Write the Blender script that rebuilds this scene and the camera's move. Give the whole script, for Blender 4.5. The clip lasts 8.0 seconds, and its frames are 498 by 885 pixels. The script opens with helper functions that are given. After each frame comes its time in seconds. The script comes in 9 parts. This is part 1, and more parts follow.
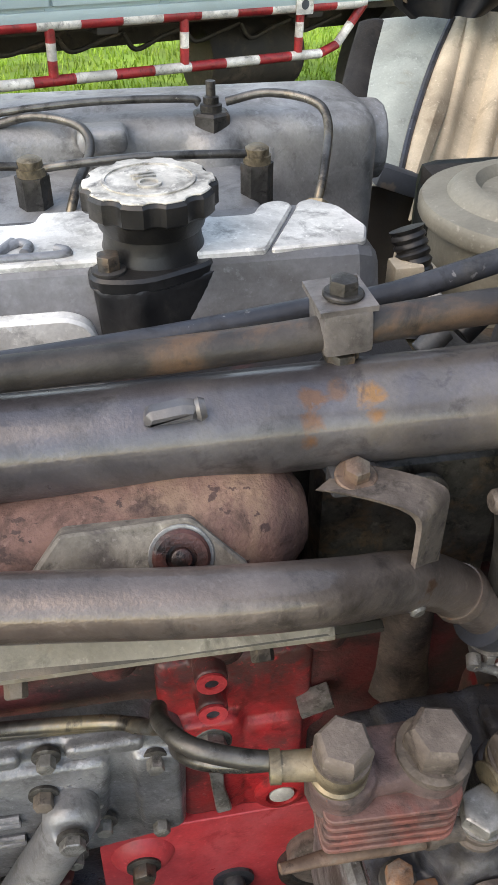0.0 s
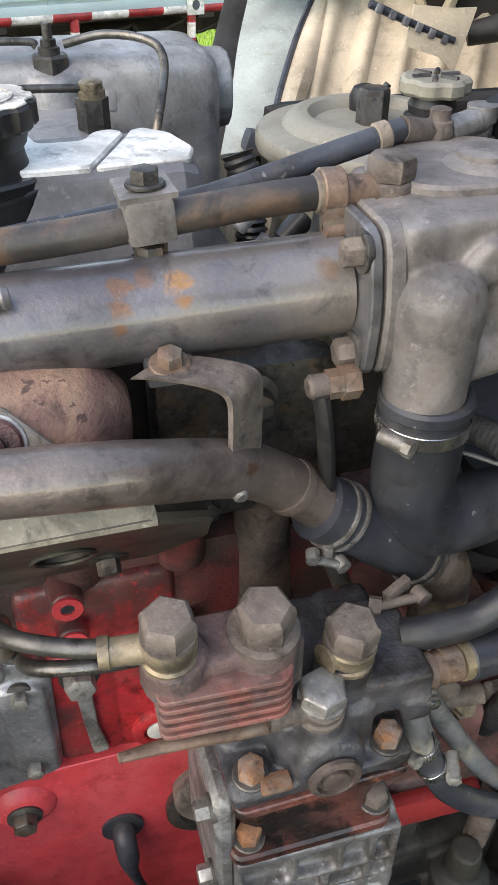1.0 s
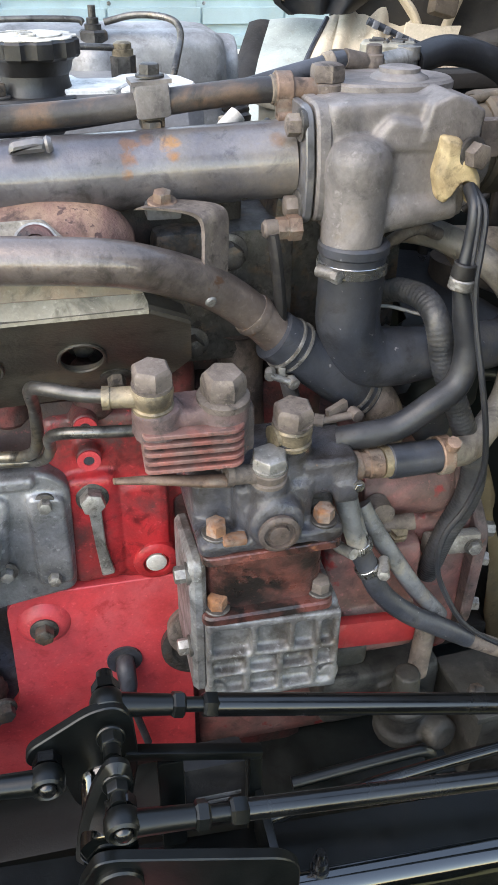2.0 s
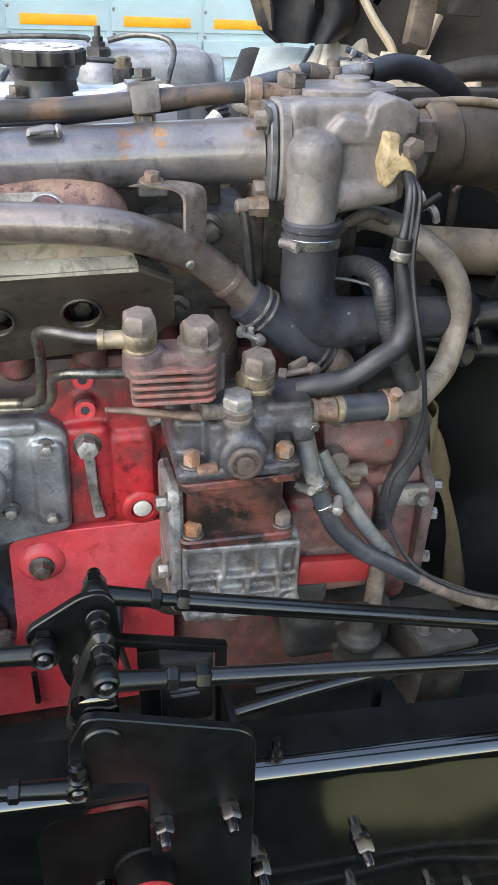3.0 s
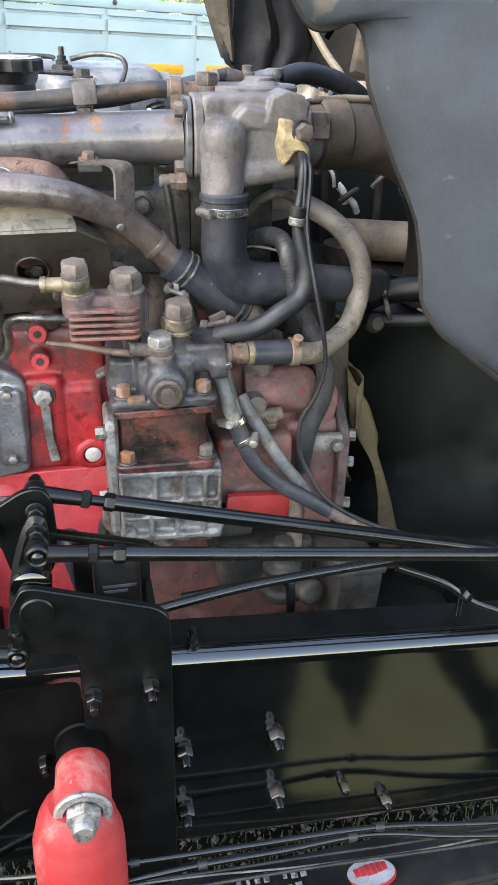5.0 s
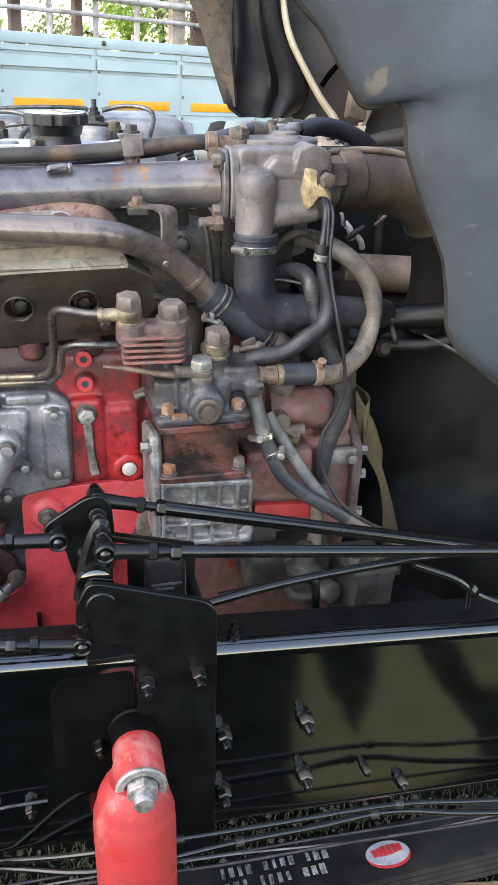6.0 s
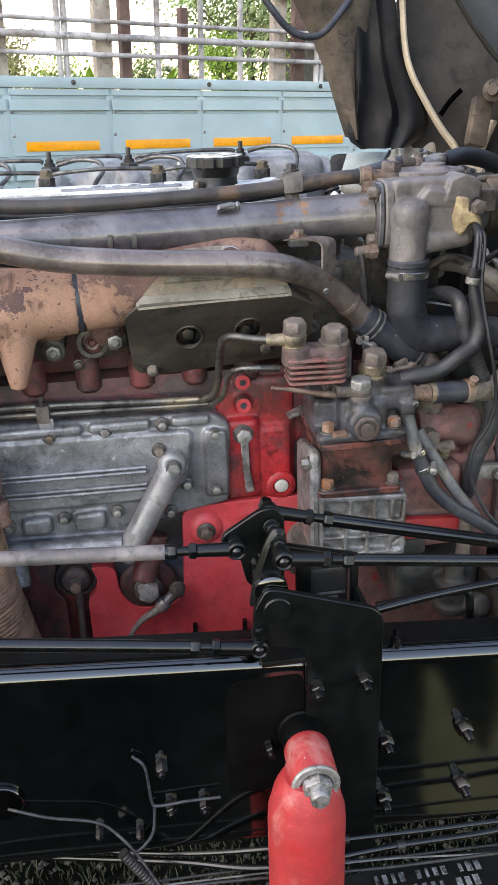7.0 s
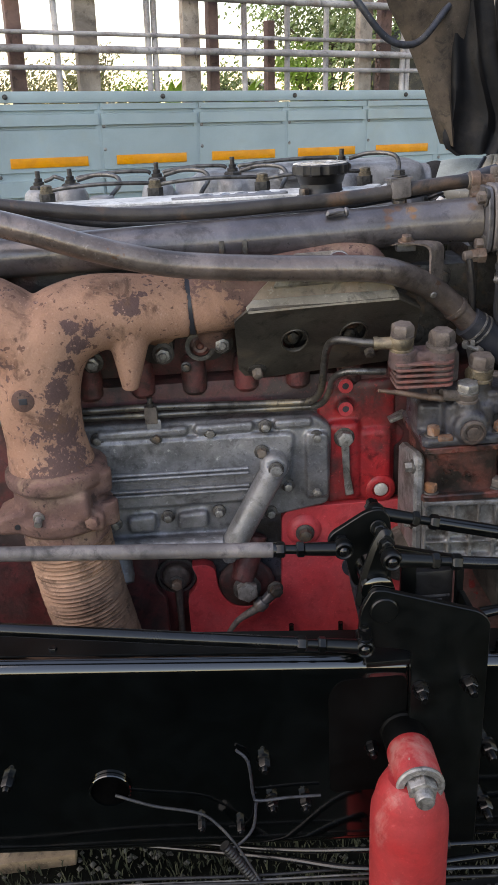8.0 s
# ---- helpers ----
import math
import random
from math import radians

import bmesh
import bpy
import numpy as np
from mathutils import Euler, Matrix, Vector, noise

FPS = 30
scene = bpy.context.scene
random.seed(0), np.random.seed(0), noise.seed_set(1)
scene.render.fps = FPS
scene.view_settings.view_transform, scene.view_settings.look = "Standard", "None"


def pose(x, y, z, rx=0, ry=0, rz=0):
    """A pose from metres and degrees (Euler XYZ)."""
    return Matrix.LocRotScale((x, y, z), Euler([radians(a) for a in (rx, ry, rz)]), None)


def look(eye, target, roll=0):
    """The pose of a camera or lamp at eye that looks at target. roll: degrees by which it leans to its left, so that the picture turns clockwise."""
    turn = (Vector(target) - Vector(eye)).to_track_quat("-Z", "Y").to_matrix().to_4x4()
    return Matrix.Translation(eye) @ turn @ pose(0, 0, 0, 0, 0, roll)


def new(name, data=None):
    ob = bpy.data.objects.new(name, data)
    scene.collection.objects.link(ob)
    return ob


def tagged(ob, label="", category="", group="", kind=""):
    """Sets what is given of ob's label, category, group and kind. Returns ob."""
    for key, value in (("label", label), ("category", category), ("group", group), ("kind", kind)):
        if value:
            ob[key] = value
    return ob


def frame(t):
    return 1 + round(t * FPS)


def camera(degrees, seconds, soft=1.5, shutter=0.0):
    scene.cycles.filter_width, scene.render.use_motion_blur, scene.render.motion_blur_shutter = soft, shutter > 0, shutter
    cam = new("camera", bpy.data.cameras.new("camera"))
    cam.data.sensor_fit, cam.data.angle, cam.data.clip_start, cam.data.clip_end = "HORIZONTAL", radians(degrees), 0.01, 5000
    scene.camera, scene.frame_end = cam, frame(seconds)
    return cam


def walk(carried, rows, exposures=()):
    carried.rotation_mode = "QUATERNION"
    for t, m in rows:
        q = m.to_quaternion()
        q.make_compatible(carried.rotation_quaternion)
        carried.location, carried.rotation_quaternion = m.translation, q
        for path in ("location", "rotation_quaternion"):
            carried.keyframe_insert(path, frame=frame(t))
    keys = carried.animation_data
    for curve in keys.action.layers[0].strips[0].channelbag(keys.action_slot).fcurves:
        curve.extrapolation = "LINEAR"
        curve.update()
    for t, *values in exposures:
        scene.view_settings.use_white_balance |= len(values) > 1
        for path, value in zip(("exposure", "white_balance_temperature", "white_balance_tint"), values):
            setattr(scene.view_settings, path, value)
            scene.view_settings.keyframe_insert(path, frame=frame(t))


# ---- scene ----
cam = camera(34.0, 8.0)
PATH = [
    (0, (-0.004, -0.001, 1.602), (0.27, 1.563, 0.386), 0.1),
    (0.5, (0.02, -0.028, 1.584), (0.404, 1.516, 0.372), 0.2),
    (1, (0.042, -0.056, 1.558), (0.491, 1.482, 0.362), 0.6),
    (1.5, (0.052, -0.136, 1.539), (0.466, 1.432, 0.368), -0.1),
    (2, (0.033, -0.287, 1.513), (0.413, 1.351, 0.43), 0.6),
    (2.2, (0.024, -0.338, 1.51), (0.415, 1.316, 0.456), 1.3),
    (3.3, (0.027, -0.438, 1.508), (0.422, 1.246, 0.504), 1.8),
    (3.5, (0.031, -0.449, 1.507), (0.422, 1.247, 0.522), 1.8),
    (4, (0.054, -0.499, 1.494), (0.452, 1.212, 0.538), 2.2),
    (4.5, (0.076, -0.563, 1.475), (0.449, 1.16, 0.531), 1.6),
    (4.7, (0.085, -0.586, 1.471), (0.457, 1.141, 0.534), 1.4),
    (5.8, (0.01, -0.687, 1.506), (0.464, 1.051, 0.627), 1.8),
    (6, (-0.012, -0.701, 1.507), (0.444, 1.045, 0.643), 1.7),
    (6.5, (-0.062, -0.727, 1.516), (0.371, 1.042, 0.69), 0.8),
    (7, (-0.112, -0.741, 1.52), (0.137, 1.074, 0.716), -1.8),
    (7.5, (-0.149, -0.747, 1.519), (-0.04, 1.089, 0.734), -3.3),
    (8, (-0.157, -0.757, 1.519), (-0.082, 1.085, 0.744), -3.1),
]
EXPOSURES = [(0, 1.98, 9900, 14), (1, 2.28, 9500, 14), (2, 2.68, 8900, 13), (3.5, 2.76, 8600, 13), (4.5, 2.86, 8600, 14), (6, 2.70, 8700, 15), (6.5, 2.54, 8800, 16), (7, 2.28, 8800, 17), (7.5, 1.86, 8900, 18), (8, 1.57, 9000, 19)]
walk(cam, [(t, look(eye, target, roll)) for t, eye, target, roll in PATH], EXPOSURES)

# ---- world, sun, exposure ----
world = bpy.data.worlds.new("sky")
scene.world = world
world.use_nodes = True
wn = world.node_tree.nodes
wl = world.node_tree.links
wn.clear()
sky = wn.new("ShaderNodeTexSky")
sky.sky_type = "NISHITA"
sky.sun_disc = False
sky.sun_elevation = radians(44)
sky.sun_rotation = radians(240)
sky.air_density, sky.dust_density, sky.ozone_density = 1.0, 0.2, 1.0
wbg = wn.new("ShaderNodeBackground")
wbg.inputs["Strength"].default_value = 0.15
wout = wn.new("ShaderNodeOutputWorld")
wl.new(sky.outputs[0], wbg.inputs["Color"])
wl.new(wbg.outputs[0], wout.inputs["Surface"])

sun_data = bpy.data.lights.new("sun", "SUN")
sun_data.energy, sun_data.angle, sun_data.color = 0.5, radians(60), (1.0, 0.95, 0.90)
sun = new("sun", sun_data)
sun.matrix_world = look((-3.59, -2.07, 4.00), (0, 0, 0))


# ---- materials ----
def mat(name, c1, c2, rough=0.55, metal=0.0, scale=30.0, stain=None, stain_scale=12.0, stain_at=0.58, speck=None,
        speck_scale=120.0, speck_at=0.66, bump=0.25, fine=350.0, coat=0.0, rough_var=0.15, lumps=0.0, lump_scale=60.0, grime=0.5, edge=0.06, flake=None, blot=0.55, dust=0.28, spots=(), spec=0.5):
    """A worn surface: two tones, stains and specks with soft uneven borders, fine relief and uneven gloss."""
    m = bpy.data.materials.new(name)
    m.use_nodes = True
    n, l = m.node_tree.nodes, m.node_tree.links
    b = n["Principled BSDF"]
    co = n.new("ShaderNodeTexCoord").outputs["Object"]

    def cloud(sc, detail=6.0, rgh=0.6, warp=0.0):
        t = n.new("ShaderNodeTexNoise")
        t.inputs["Scale"].default_value, t.inputs["Detail"].default_value = sc, detail
        t.inputs["Roughness"].default_value, t.inputs["Distortion"].default_value = rgh, warp
        l.new(co, t.inputs["Vector"])
        return t.outputs["Fac"]

    def ramp(f, lo, hi):
        r = n.new("ShaderNodeMapRange")
        r.inputs["From Min"].default_value, r.inputs["From Max"].default_value = lo, hi
        l.new(f, r.inputs["Value"])
        return r.outputs["Result"]

    def mix(f, a, bcol):
        x = n.new("ShaderNodeMix")
        x.data_type = "RGBA"
        l.new(f, x.inputs["Factor"])
        for sock, v in ((x.inputs["A"], a), (x.inputs["B"], bcol)):
            if isinstance(v, tuple):
                sock.default_value = (*v, 1.0)
            else:
                l.new(v, sock)
        return x.outputs["Result"]

    base = cloud(scale)
    colour = mix(ramp(base, 0.40, 0.60), c1, c2)
    grain = cloud(fine, 3.0)
    if stain:
        s = cloud(stain_scale, 8.0, 0.65, 0.4)
        colour = mix(ramp(s, stain_at - edge, stain_at + edge), colour, stain)
    if flake:
        # peeled scale: crisp small islands, gathered in drifts
        fc, fs, fat = flake
        add = n.new("ShaderNodeMath")
        add.operation = "MULTIPLY_ADD"
        l.new(cloud(fs * 0.2, 3.0, 0.5, 0.3), add.inputs[0])
        add.inputs[1].default_value = 0.75
        l.new(cloud(fs, 3.5, 0.55, 0.25), add.inputs[2])
        flaked = ramp(add.outputs["Value"], fat - 0.012, fat + 0.012)
        colour = mix(flaked, colour, fc)
    if speck:
        s = cloud(speck_scale, 4.0, 0.5)
        colour = mix(ramp(s, speck_at - 0.02, speck_at + 0.02), colour, speck)
    for centre, reach, rust in spots:
        far = n.new("ShaderNodeVectorMath")
        far.operation = "DISTANCE"
        l.new(co, far.inputs[0])
        far.inputs[1].default_value = centre
        wob = n.new("ShaderNodeMath")
        wob.operation = "MULTIPLY_ADD"
        l.new(cloud(85.0 if flake else 55.0, 8.0, 0.7, 0.5), wob.inputs[0])
        wob.inputs[1].default_value = reach * 2.4
        l.new(far.outputs["Value"], wob.inputs[2])
        brim = 0.06 if flake else 0.25
        colour = mix(ramp(wob.outputs["Value"], reach * (1.9 + brim), reach * (1.9 - brim)), colour, rust)
    if blot:
        # greasy blots and a scatter of dust
        colour = mix(ramp(cloud(scale * 1.7 + 8.0, 9.0, 0.68, 0.5), 0.53, 0.66), colour, tuple(v * (1.0 - blot) for v in c2))
        grey = sum(c1) / 3
        colour = mix(ramp(cloud(190.0, 4.0, 0.6), 0.60, 0.74), colour, tuple(v + dust * (0.5 * v + 0.5 * grey) + dust * 0.02 for v in c1))
    shade = n.new("ShaderNodeMapRange")
    shade.inputs["To Min"].default_value, shade.inputs["To Max"].default_value = 0.82, 1.18
    l.new(grain, shade.inputs["Value"])
    patch = n.new("ShaderNodeMapRange")
    patch.inputs["From Min"].default_value, patch.inputs["From Max"].default_value = 0.34, 0.66
    patch.inputs["To Min"].default_value, patch.inputs["To Max"].default_value = 1.0 - grime, 1.0 + grime * 0.55
    l.new(cloud(max(1.0, scale * 0.55), 7.0, 0.62, 0.6), patch.inputs["Value"])
    both = n.new("ShaderNodeMath")
    both.operation = "MULTIPLY"
    l.new(shade.outputs["Result"], both.inputs[0])
    l.new(patch.outputs["Result"], both.inputs[1])
    mul = n.new("ShaderNodeVectorMath")
    mul.operation = "SCALE"
    l.new(colour, mul.inputs[0])
    l.new(both.outputs["Value"], mul.inputs["Scale"])
    l.new(mul.outputs["Vector"], b.inputs["Base Color"])
    rr = n.new("ShaderNodeMapRange")
    rr.inputs["From Min"].default_value, rr.inputs["From Max"].default_value = 0.3, 0.7
    rr.inputs["To Min"].default_value, rr.inputs["To Max"].default_value = max(0.04, rough - rough_var), min(1.0, rough + rough_var)
    l.new(base, rr.inputs["Value"])
    l.new(rr.outputs["Result"], b.inputs["Roughness"])
    b.inputs["Metallic"].default_value = metal
    b.inputs["Specular IOR Level"].default_value = spec
    b.inputs["Coat Weight"].default_value = coat
    b.inputs["Coat Roughness"].default_value = 0.12
    bp = n.new("ShaderNodeBump")
    bp.inputs["Strength"].default_value, bp.inputs["Distance"].default_value = bump, 0.0012
    l.new(grain, bp.inputs["Height"])
    if lumps:
        bp2 = n.new("ShaderNodeBump")
        bp2.inputs["Strength"].default_value, bp2.inputs["Distance"].default_value = lumps, 0.004
        l.new(cloud(lump_scale, 5.0), bp2.inputs["Height"])
        l.new(bp.outputs["Normal"], bp2.inputs["Normal"])
        l.new(bp2.outputs["Normal"], b.inputs["Normal"])
    else:
        l.new(bp.outputs["Normal"], b.inputs["Normal"])
    return m


M_BLACK = mat("black_gloss_paint", (0.0010, 0.0016, 0.0018), (0.0014, 0.0021, 0.0023), 0.08, spec=0.9, coat=0.7, rough_var=0.03, bump=0.02,
              stain=(0.0022, 0.0023, 0.0023), stain_scale=4.0, stain_at=0.64, speck=(0.08, 0.076, 0.07), speck_scale=300, speck_at=0.80, blot=0)
M_SATIN = mat("black_satin_paint", (0.0018, 0.0027, 0.0029), (0.0027, 0.0038, 0.0040), 0.34, spec=0.4, rough_var=0.06, bump=0.08,
              stain=(0.0060, 0.0062, 0.0060), stain_scale=9.0, stain_at=0.62, speck=(0.06, 0.057, 0.052), speck_scale=260, speck_at=0.79, blot=0)
M_DULL_BLACK = mat("dull_black_paint", (0.0012, 0.0015, 0.0016), (0.0018, 0.0022, 0.0023), 0.55, spec=0.10, rough_var=0.06, bump=0.08, blot=0)
M_SPRING = mat("dull_blue_black_spring", (0.0075, 0.0095, 0.0105), (0.0110, 0.0130, 0.0140), 0.55, scale=14, spec=0.3, bump=0.2, stain=(0.020, 0.020, 0.018), stain_scale=9, stain_at=0.60, blot=0.2)
M_FADED = mat("faded_sticker_white", (0.30, 0.33, 0.38), (0.24, 0.27, 0.32), 0.5, scale=20, bump=0.05, blot=0.2)
M_BLACK_ROD = mat("black_rod_paint", (0.0022, 0.0026, 0.0030), (0.0036, 0.0042, 0.0048), 0.24, coat=0.25, rough_var=0.07, bump=0.06,
                  speck=(0.07, 0.066, 0.06), speck_scale=180, speck_at=0.77, blot=0)
M_RED = mat("red_engine_paint", (0.56, 0.056, 0.066), (0.51, 0.050, 0.060), 0.42, stain=(0.54, 0.115, 0.13), stain_scale=6,
            stain_at=0.60, edge=0.14, bump=0.12, lumps=0.1, lump_scale=40, grime=0.18, blot=0.2)
M_RED_GRIMY = mat("grimy_red_paint", (0.140, 0.033, 0.033), (0.090, 0.038, 0.036), 0.55, stain=(0.050, 0.032, 0.030), stain_scale=14,
                  stain_at=0.52, bump=0.4, lumps=0.35)
M_RED_RUSTY = mat("dusty_red_casting", (0.150, 0.092, 0.088), (0.112, 0.088, 0.086), 0.75, stain=(0.052, 0.044, 0.042), stain_scale=18,
                  stain_at=0.55, speck=(0.27, 0.095, 0.06), speck_scale=70, speck_at=0.68, bump=0.5, lumps=0.4)
M_RED_SHOCK = mat("red_shock_paint", (0.39, 0.027, 0.029), (0.34, 0.025, 0.027), 0.6, stain=(0.40, 0.135, 0.12), stain_scale=13,
                  stain_at=0.615, bump=0.12, speck=(0.30, 0.22, 0.19), speck_scale=90, speck_at=0.73, grime=0.12, blot=0.12)
M_GREY = mat("grey_painted_casting", (0.205, 0.188, 0.182), (0.172, 0.157, 0.152), 0.50, metal=0.08, stain=(0.150, 0.122, 0.098), stain_scale=15,
             stain_at=0.62, bump=0.25, lumps=0.18, speck=(0.32, 0.31, 0.31), speck_scale=60, speck_at=0.74, blot=0.35)
M_PIPE = mat("grey_painted_steel_pipe", (0.105, 0.106, 0.116), (0.15, 0.149, 0.155), 0.46, metal=0.2, coat=0.5, scale=14, stain=(0.215, 0.185, 0.155),
             stain_scale=7, stain_at=0.6, edge=0.1, bump=0.25, speck=(0.19, 0.11, 0.08), speck_scale=45, speck_at=0.75)
M_PIPE_BROWN = mat("dusty_brown_steel_pipe", (0.186, 0.146, 0.130), (0.232, 0.192, 0.174), 0.38, metal=0.45, coat=0.6, scale=12, stain=(0.10, 0.076, 0.064),
                   stain_scale=9, stain_at=0.57, edge=0.1, bump=0.3, speck=(0.17, 0.09, 0.055), speck_scale=40, speck_at=0.70)
M_RUST = mat("orange_rust", (0.27, 0.115, 0.05), (0.20, 0.105, 0.065), 0.9, scale=60, bump=0.6, stain=(0.20, 0.15, 0.125), stain_scale=45, stain_at=0.52)
M_DUSTY = mat("dusty_brown_metal", (0.168, 0.138, 0.120), (0.118, 0.096, 0.085), 0.75, metal=0.1, scale=40, stain=(0.20, 0.165, 0.13), bump=0.4)
M_MANIFOLD = mat("rusted_manifold_iron", (0.41, 0.232, 0.160), (0.35, 0.188, 0.130), 0.92, scale=9, stain=(0.25, 0.145, 0.112), stain_scale=8,
                 stain_at=0.58, flake=((0.125, 0.072, 0.068), 95, 1.055), speck=(0.17, 0.088, 0.066), speck_scale=110, speck_at=0.645, bump=0.7, lumps=0.35, lump_scale=90, grime=0.22,
                 spots=(((-0.158, -0.068, -0.12), 0.048, (0.128, 0.074, 0.069)), ((-0.178, -0.072, -0.15), 0.052, (0.128, 0.074, 0.069)), ((-0.152, -0.064, -0.072), 0.034, (0.128, 0.074, 0.069)), ((-0.17, -0.075, -0.054), 0.028, (0.128, 0.074, 0.069)), ((-0.158, -0.073, -0.012), 0.026, (0.128, 0.074, 0.069)), ((-0.14, -0.068, 0.017), 0.019, (0.128, 0.074, 0.069)), ((-0.124, -0.064, 0.044), 0.019, (0.128, 0.074, 0.069)), ((-0.108, -0.06, 0.062), 0.014, (0.128, 0.074, 0.069)), ((-0.132, -0.066, 0.069), 0.013, (0.128, 0.074, 0.069)), ((-0.057, -0.046, 0.087), 0.024, (0.128, 0.074, 0.069))))
M_MANIFOLD_DARK = mat("brown_manifold_iron", (0.215, 0.118, 0.096), (0.158, 0.088, 0.076), 0.86, scale=12, stain=(0.27, 0.172, 0.125), stain_scale=14,
                      stain_at=0.57, flake=((0.085, 0.050, 0.046), 210, 1.07), bump=0.7, lumps=0.35, lump_scale=90,
                      spots=(((0.040, -0.035, 0.060), 0.062, (0.37, 0.205, 0.142)),))
M_BELLOWS = mat("heat_tinted_bellows", (0.42, 0.25, 0.165), (0.33, 0.195, 0.13), 0.68, metal=0.25, scale=14, stain=(0.22, 0.135, 0.095),
                stain_scale=10, bump=0.25)
M_ALU = mat("grimy_cast_aluminium", (0.280, 0.286, 0.302), (0.195, 0.200, 0.213), 0.40, metal=0.45, scale=26, stain=(0.165, 0.166, 0.170),
            stain_scale=17, stain_at=0.60, speck=(0.52, 0.525, 0.53), speck_scale=80, speck_at=0.72, bump=0.45, lumps=0.35, blot=0.38)
# dusty metal, its colour lightened as if lit from above
M_ALU_LIT_DUSTY = mat("lit_dusty_aluminium", (0.80, 0.79, 0.75), (0.70, 0.69, 0.66), 0.5, metal=0.2, scale=18, stain=(0.34, 0.325, 0.29),
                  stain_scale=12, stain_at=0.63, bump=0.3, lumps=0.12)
M_ALU_BLUE = mat("shaded_grey_aluminium", (0.24, 0.25, 0.27), (0.30, 0.30, 0.305), 0.45, metal=0.4, scale=16, stain=(0.17, 0.17, 0.175),
                 stain_scale=10, bump=0.3, lumps=0.15)
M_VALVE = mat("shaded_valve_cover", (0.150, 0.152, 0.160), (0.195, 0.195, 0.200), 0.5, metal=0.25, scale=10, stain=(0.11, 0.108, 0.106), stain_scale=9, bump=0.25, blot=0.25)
M_INTAKE = mat("grey_intake_casting", (0.28, 0.285, 0.29), (0.36, 0.36, 0.355), 0.5, metal=0.35, scale=14, stain=(0.20, 0.195, 0.19),
               stain_scale=9, bump=0.35, lumps=0.2)
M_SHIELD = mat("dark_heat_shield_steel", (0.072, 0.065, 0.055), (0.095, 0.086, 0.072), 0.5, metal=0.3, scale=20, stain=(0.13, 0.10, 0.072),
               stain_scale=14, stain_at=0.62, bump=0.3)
M_SHIELD_BACK = mat("tan_shield_steel", (0.255, 0.222, 0.168), (0.200, 0.170, 0.128), 0.7, metal=0.1, scale=12, stain=(0.27, 0.165, 0.11), stain_scale=10, stain_at=0.56, edge=0.12, bump=0.25)
M_SHIELD_TOP = mat("pale_heat_shield_top", (0.33, 0.305, 0.25), (0.255, 0.232, 0.188), 0.65, metal=0.1, scale=10, stain=(0.27, 0.18, 0.115),
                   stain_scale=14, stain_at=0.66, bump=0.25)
M_RUBBER = mat("dusty_black_rubber", (0.029, 0.034, 0.045), (0.043, 0.047, 0.058), 0.47, speck=(0.19, 0.19, 0.19), speck_scale=150, speck_at=0.71, scale=24, stain=(0.065, 0.062, 0.058), stain_scale=18,
               stain_at=0.62, bump=0.25)
M_HOSE_BROWN = mat("brown_dusty_rubber_hose", (0.074, 0.060, 0.046), (0.105, 0.085, 0.064), 0.7, scale=18, stain=(0.16, 0.10, 0.06), stain_scale=13,
                   stain_at=0.62, bump=0.3)
M_BRASS = mat("yellow_zinc_plating", (0.35, 0.285, 0.19), (0.26, 0.212, 0.15), 0.48, metal=0.5, scale=40, stain=(0.15, 0.128, 0.10), stain_scale=30, bump=0.25)
M_STEEL = mat("dull_steel", (0.36, 0.352, 0.34), (0.25, 0.245, 0.235), 0.48, metal=0.6, scale=45, stain=(0.13, 0.118, 0.105), stain_scale=35, bump=0.25)
M_STEEL_DARK = mat("dark_oxidised_steel", (0.11, 0.105, 0.10), (0.07, 0.066, 0.062), 0.5, metal=0.6, scale=50, stain=(0.16, 0.11, 0.075), stain_scale=30, bump=0.3)
M_CHROME = mat("bright_clamp_steel", (0.55, 0.55, 0.54), (0.42, 0.42, 0.41), 0.25, metal=0.95, scale=60, bump=0.1)
M_TUBE = mat("plated_fuel_tube", (0.17, 0.165, 0.155), (0.105, 0.10, 0.095), 0.38, metal=0.7, scale=25, stain=(0.24, 0.20, 0.14), stain_scale=12, bump=0.15)
M_COPPER = mat("copper_brown_fitting", (0.24, 0.155, 0.115), (0.17, 0.118, 0.092), 0.6, metal=0.3, scale=40, stain=(0.22, 0.19, 0.16), stain_scale=40, bump=0.3)
M_PLASTIC = mat("black_plastic", (0.014, 0.014, 0.015), (0.024, 0.023, 0.023), 0.42, scale=30, stain=(0.06, 0.055, 0.05), stain_scale=22, stain_at=0.62, bump=0.2)
M_CAP_TOP = mat("worn_dusty_cap_top", (0.74, 0.71, 0.65), (0.56, 0.54, 0.49), 0.55, scale=28, stain=(0.13, 0.12, 0.11), stain_scale=24, stain_at=0.58, bump=0.3)
M_FILTER = mat("dusty_olive_grey_lid", (0.255, 0.240, 0.196), (0.225, 0.210, 0.170), 0.5, blot=0.12, grime=0.22, scale=12, stain=(0.30, 0.282, 0.225), stain_scale=9, bump=0.2)
M_SEALANT = mat("cream_sealant", (0.52, 0.41, 0.24), (0.40, 0.30, 0.17), 0.7, scale=50, stain=(0.14, 0.10, 0.06), stain_scale=40, stain_at=0.64, bump=0.3)
M_WRAP = mat("grey_wrapped_harness", (0.027, 0.030, 0.036), (0.043, 0.045, 0.050), 0.55, scale=40, stain=(0.075, 0.072, 0.068), stain_scale=25, bump=0.4)
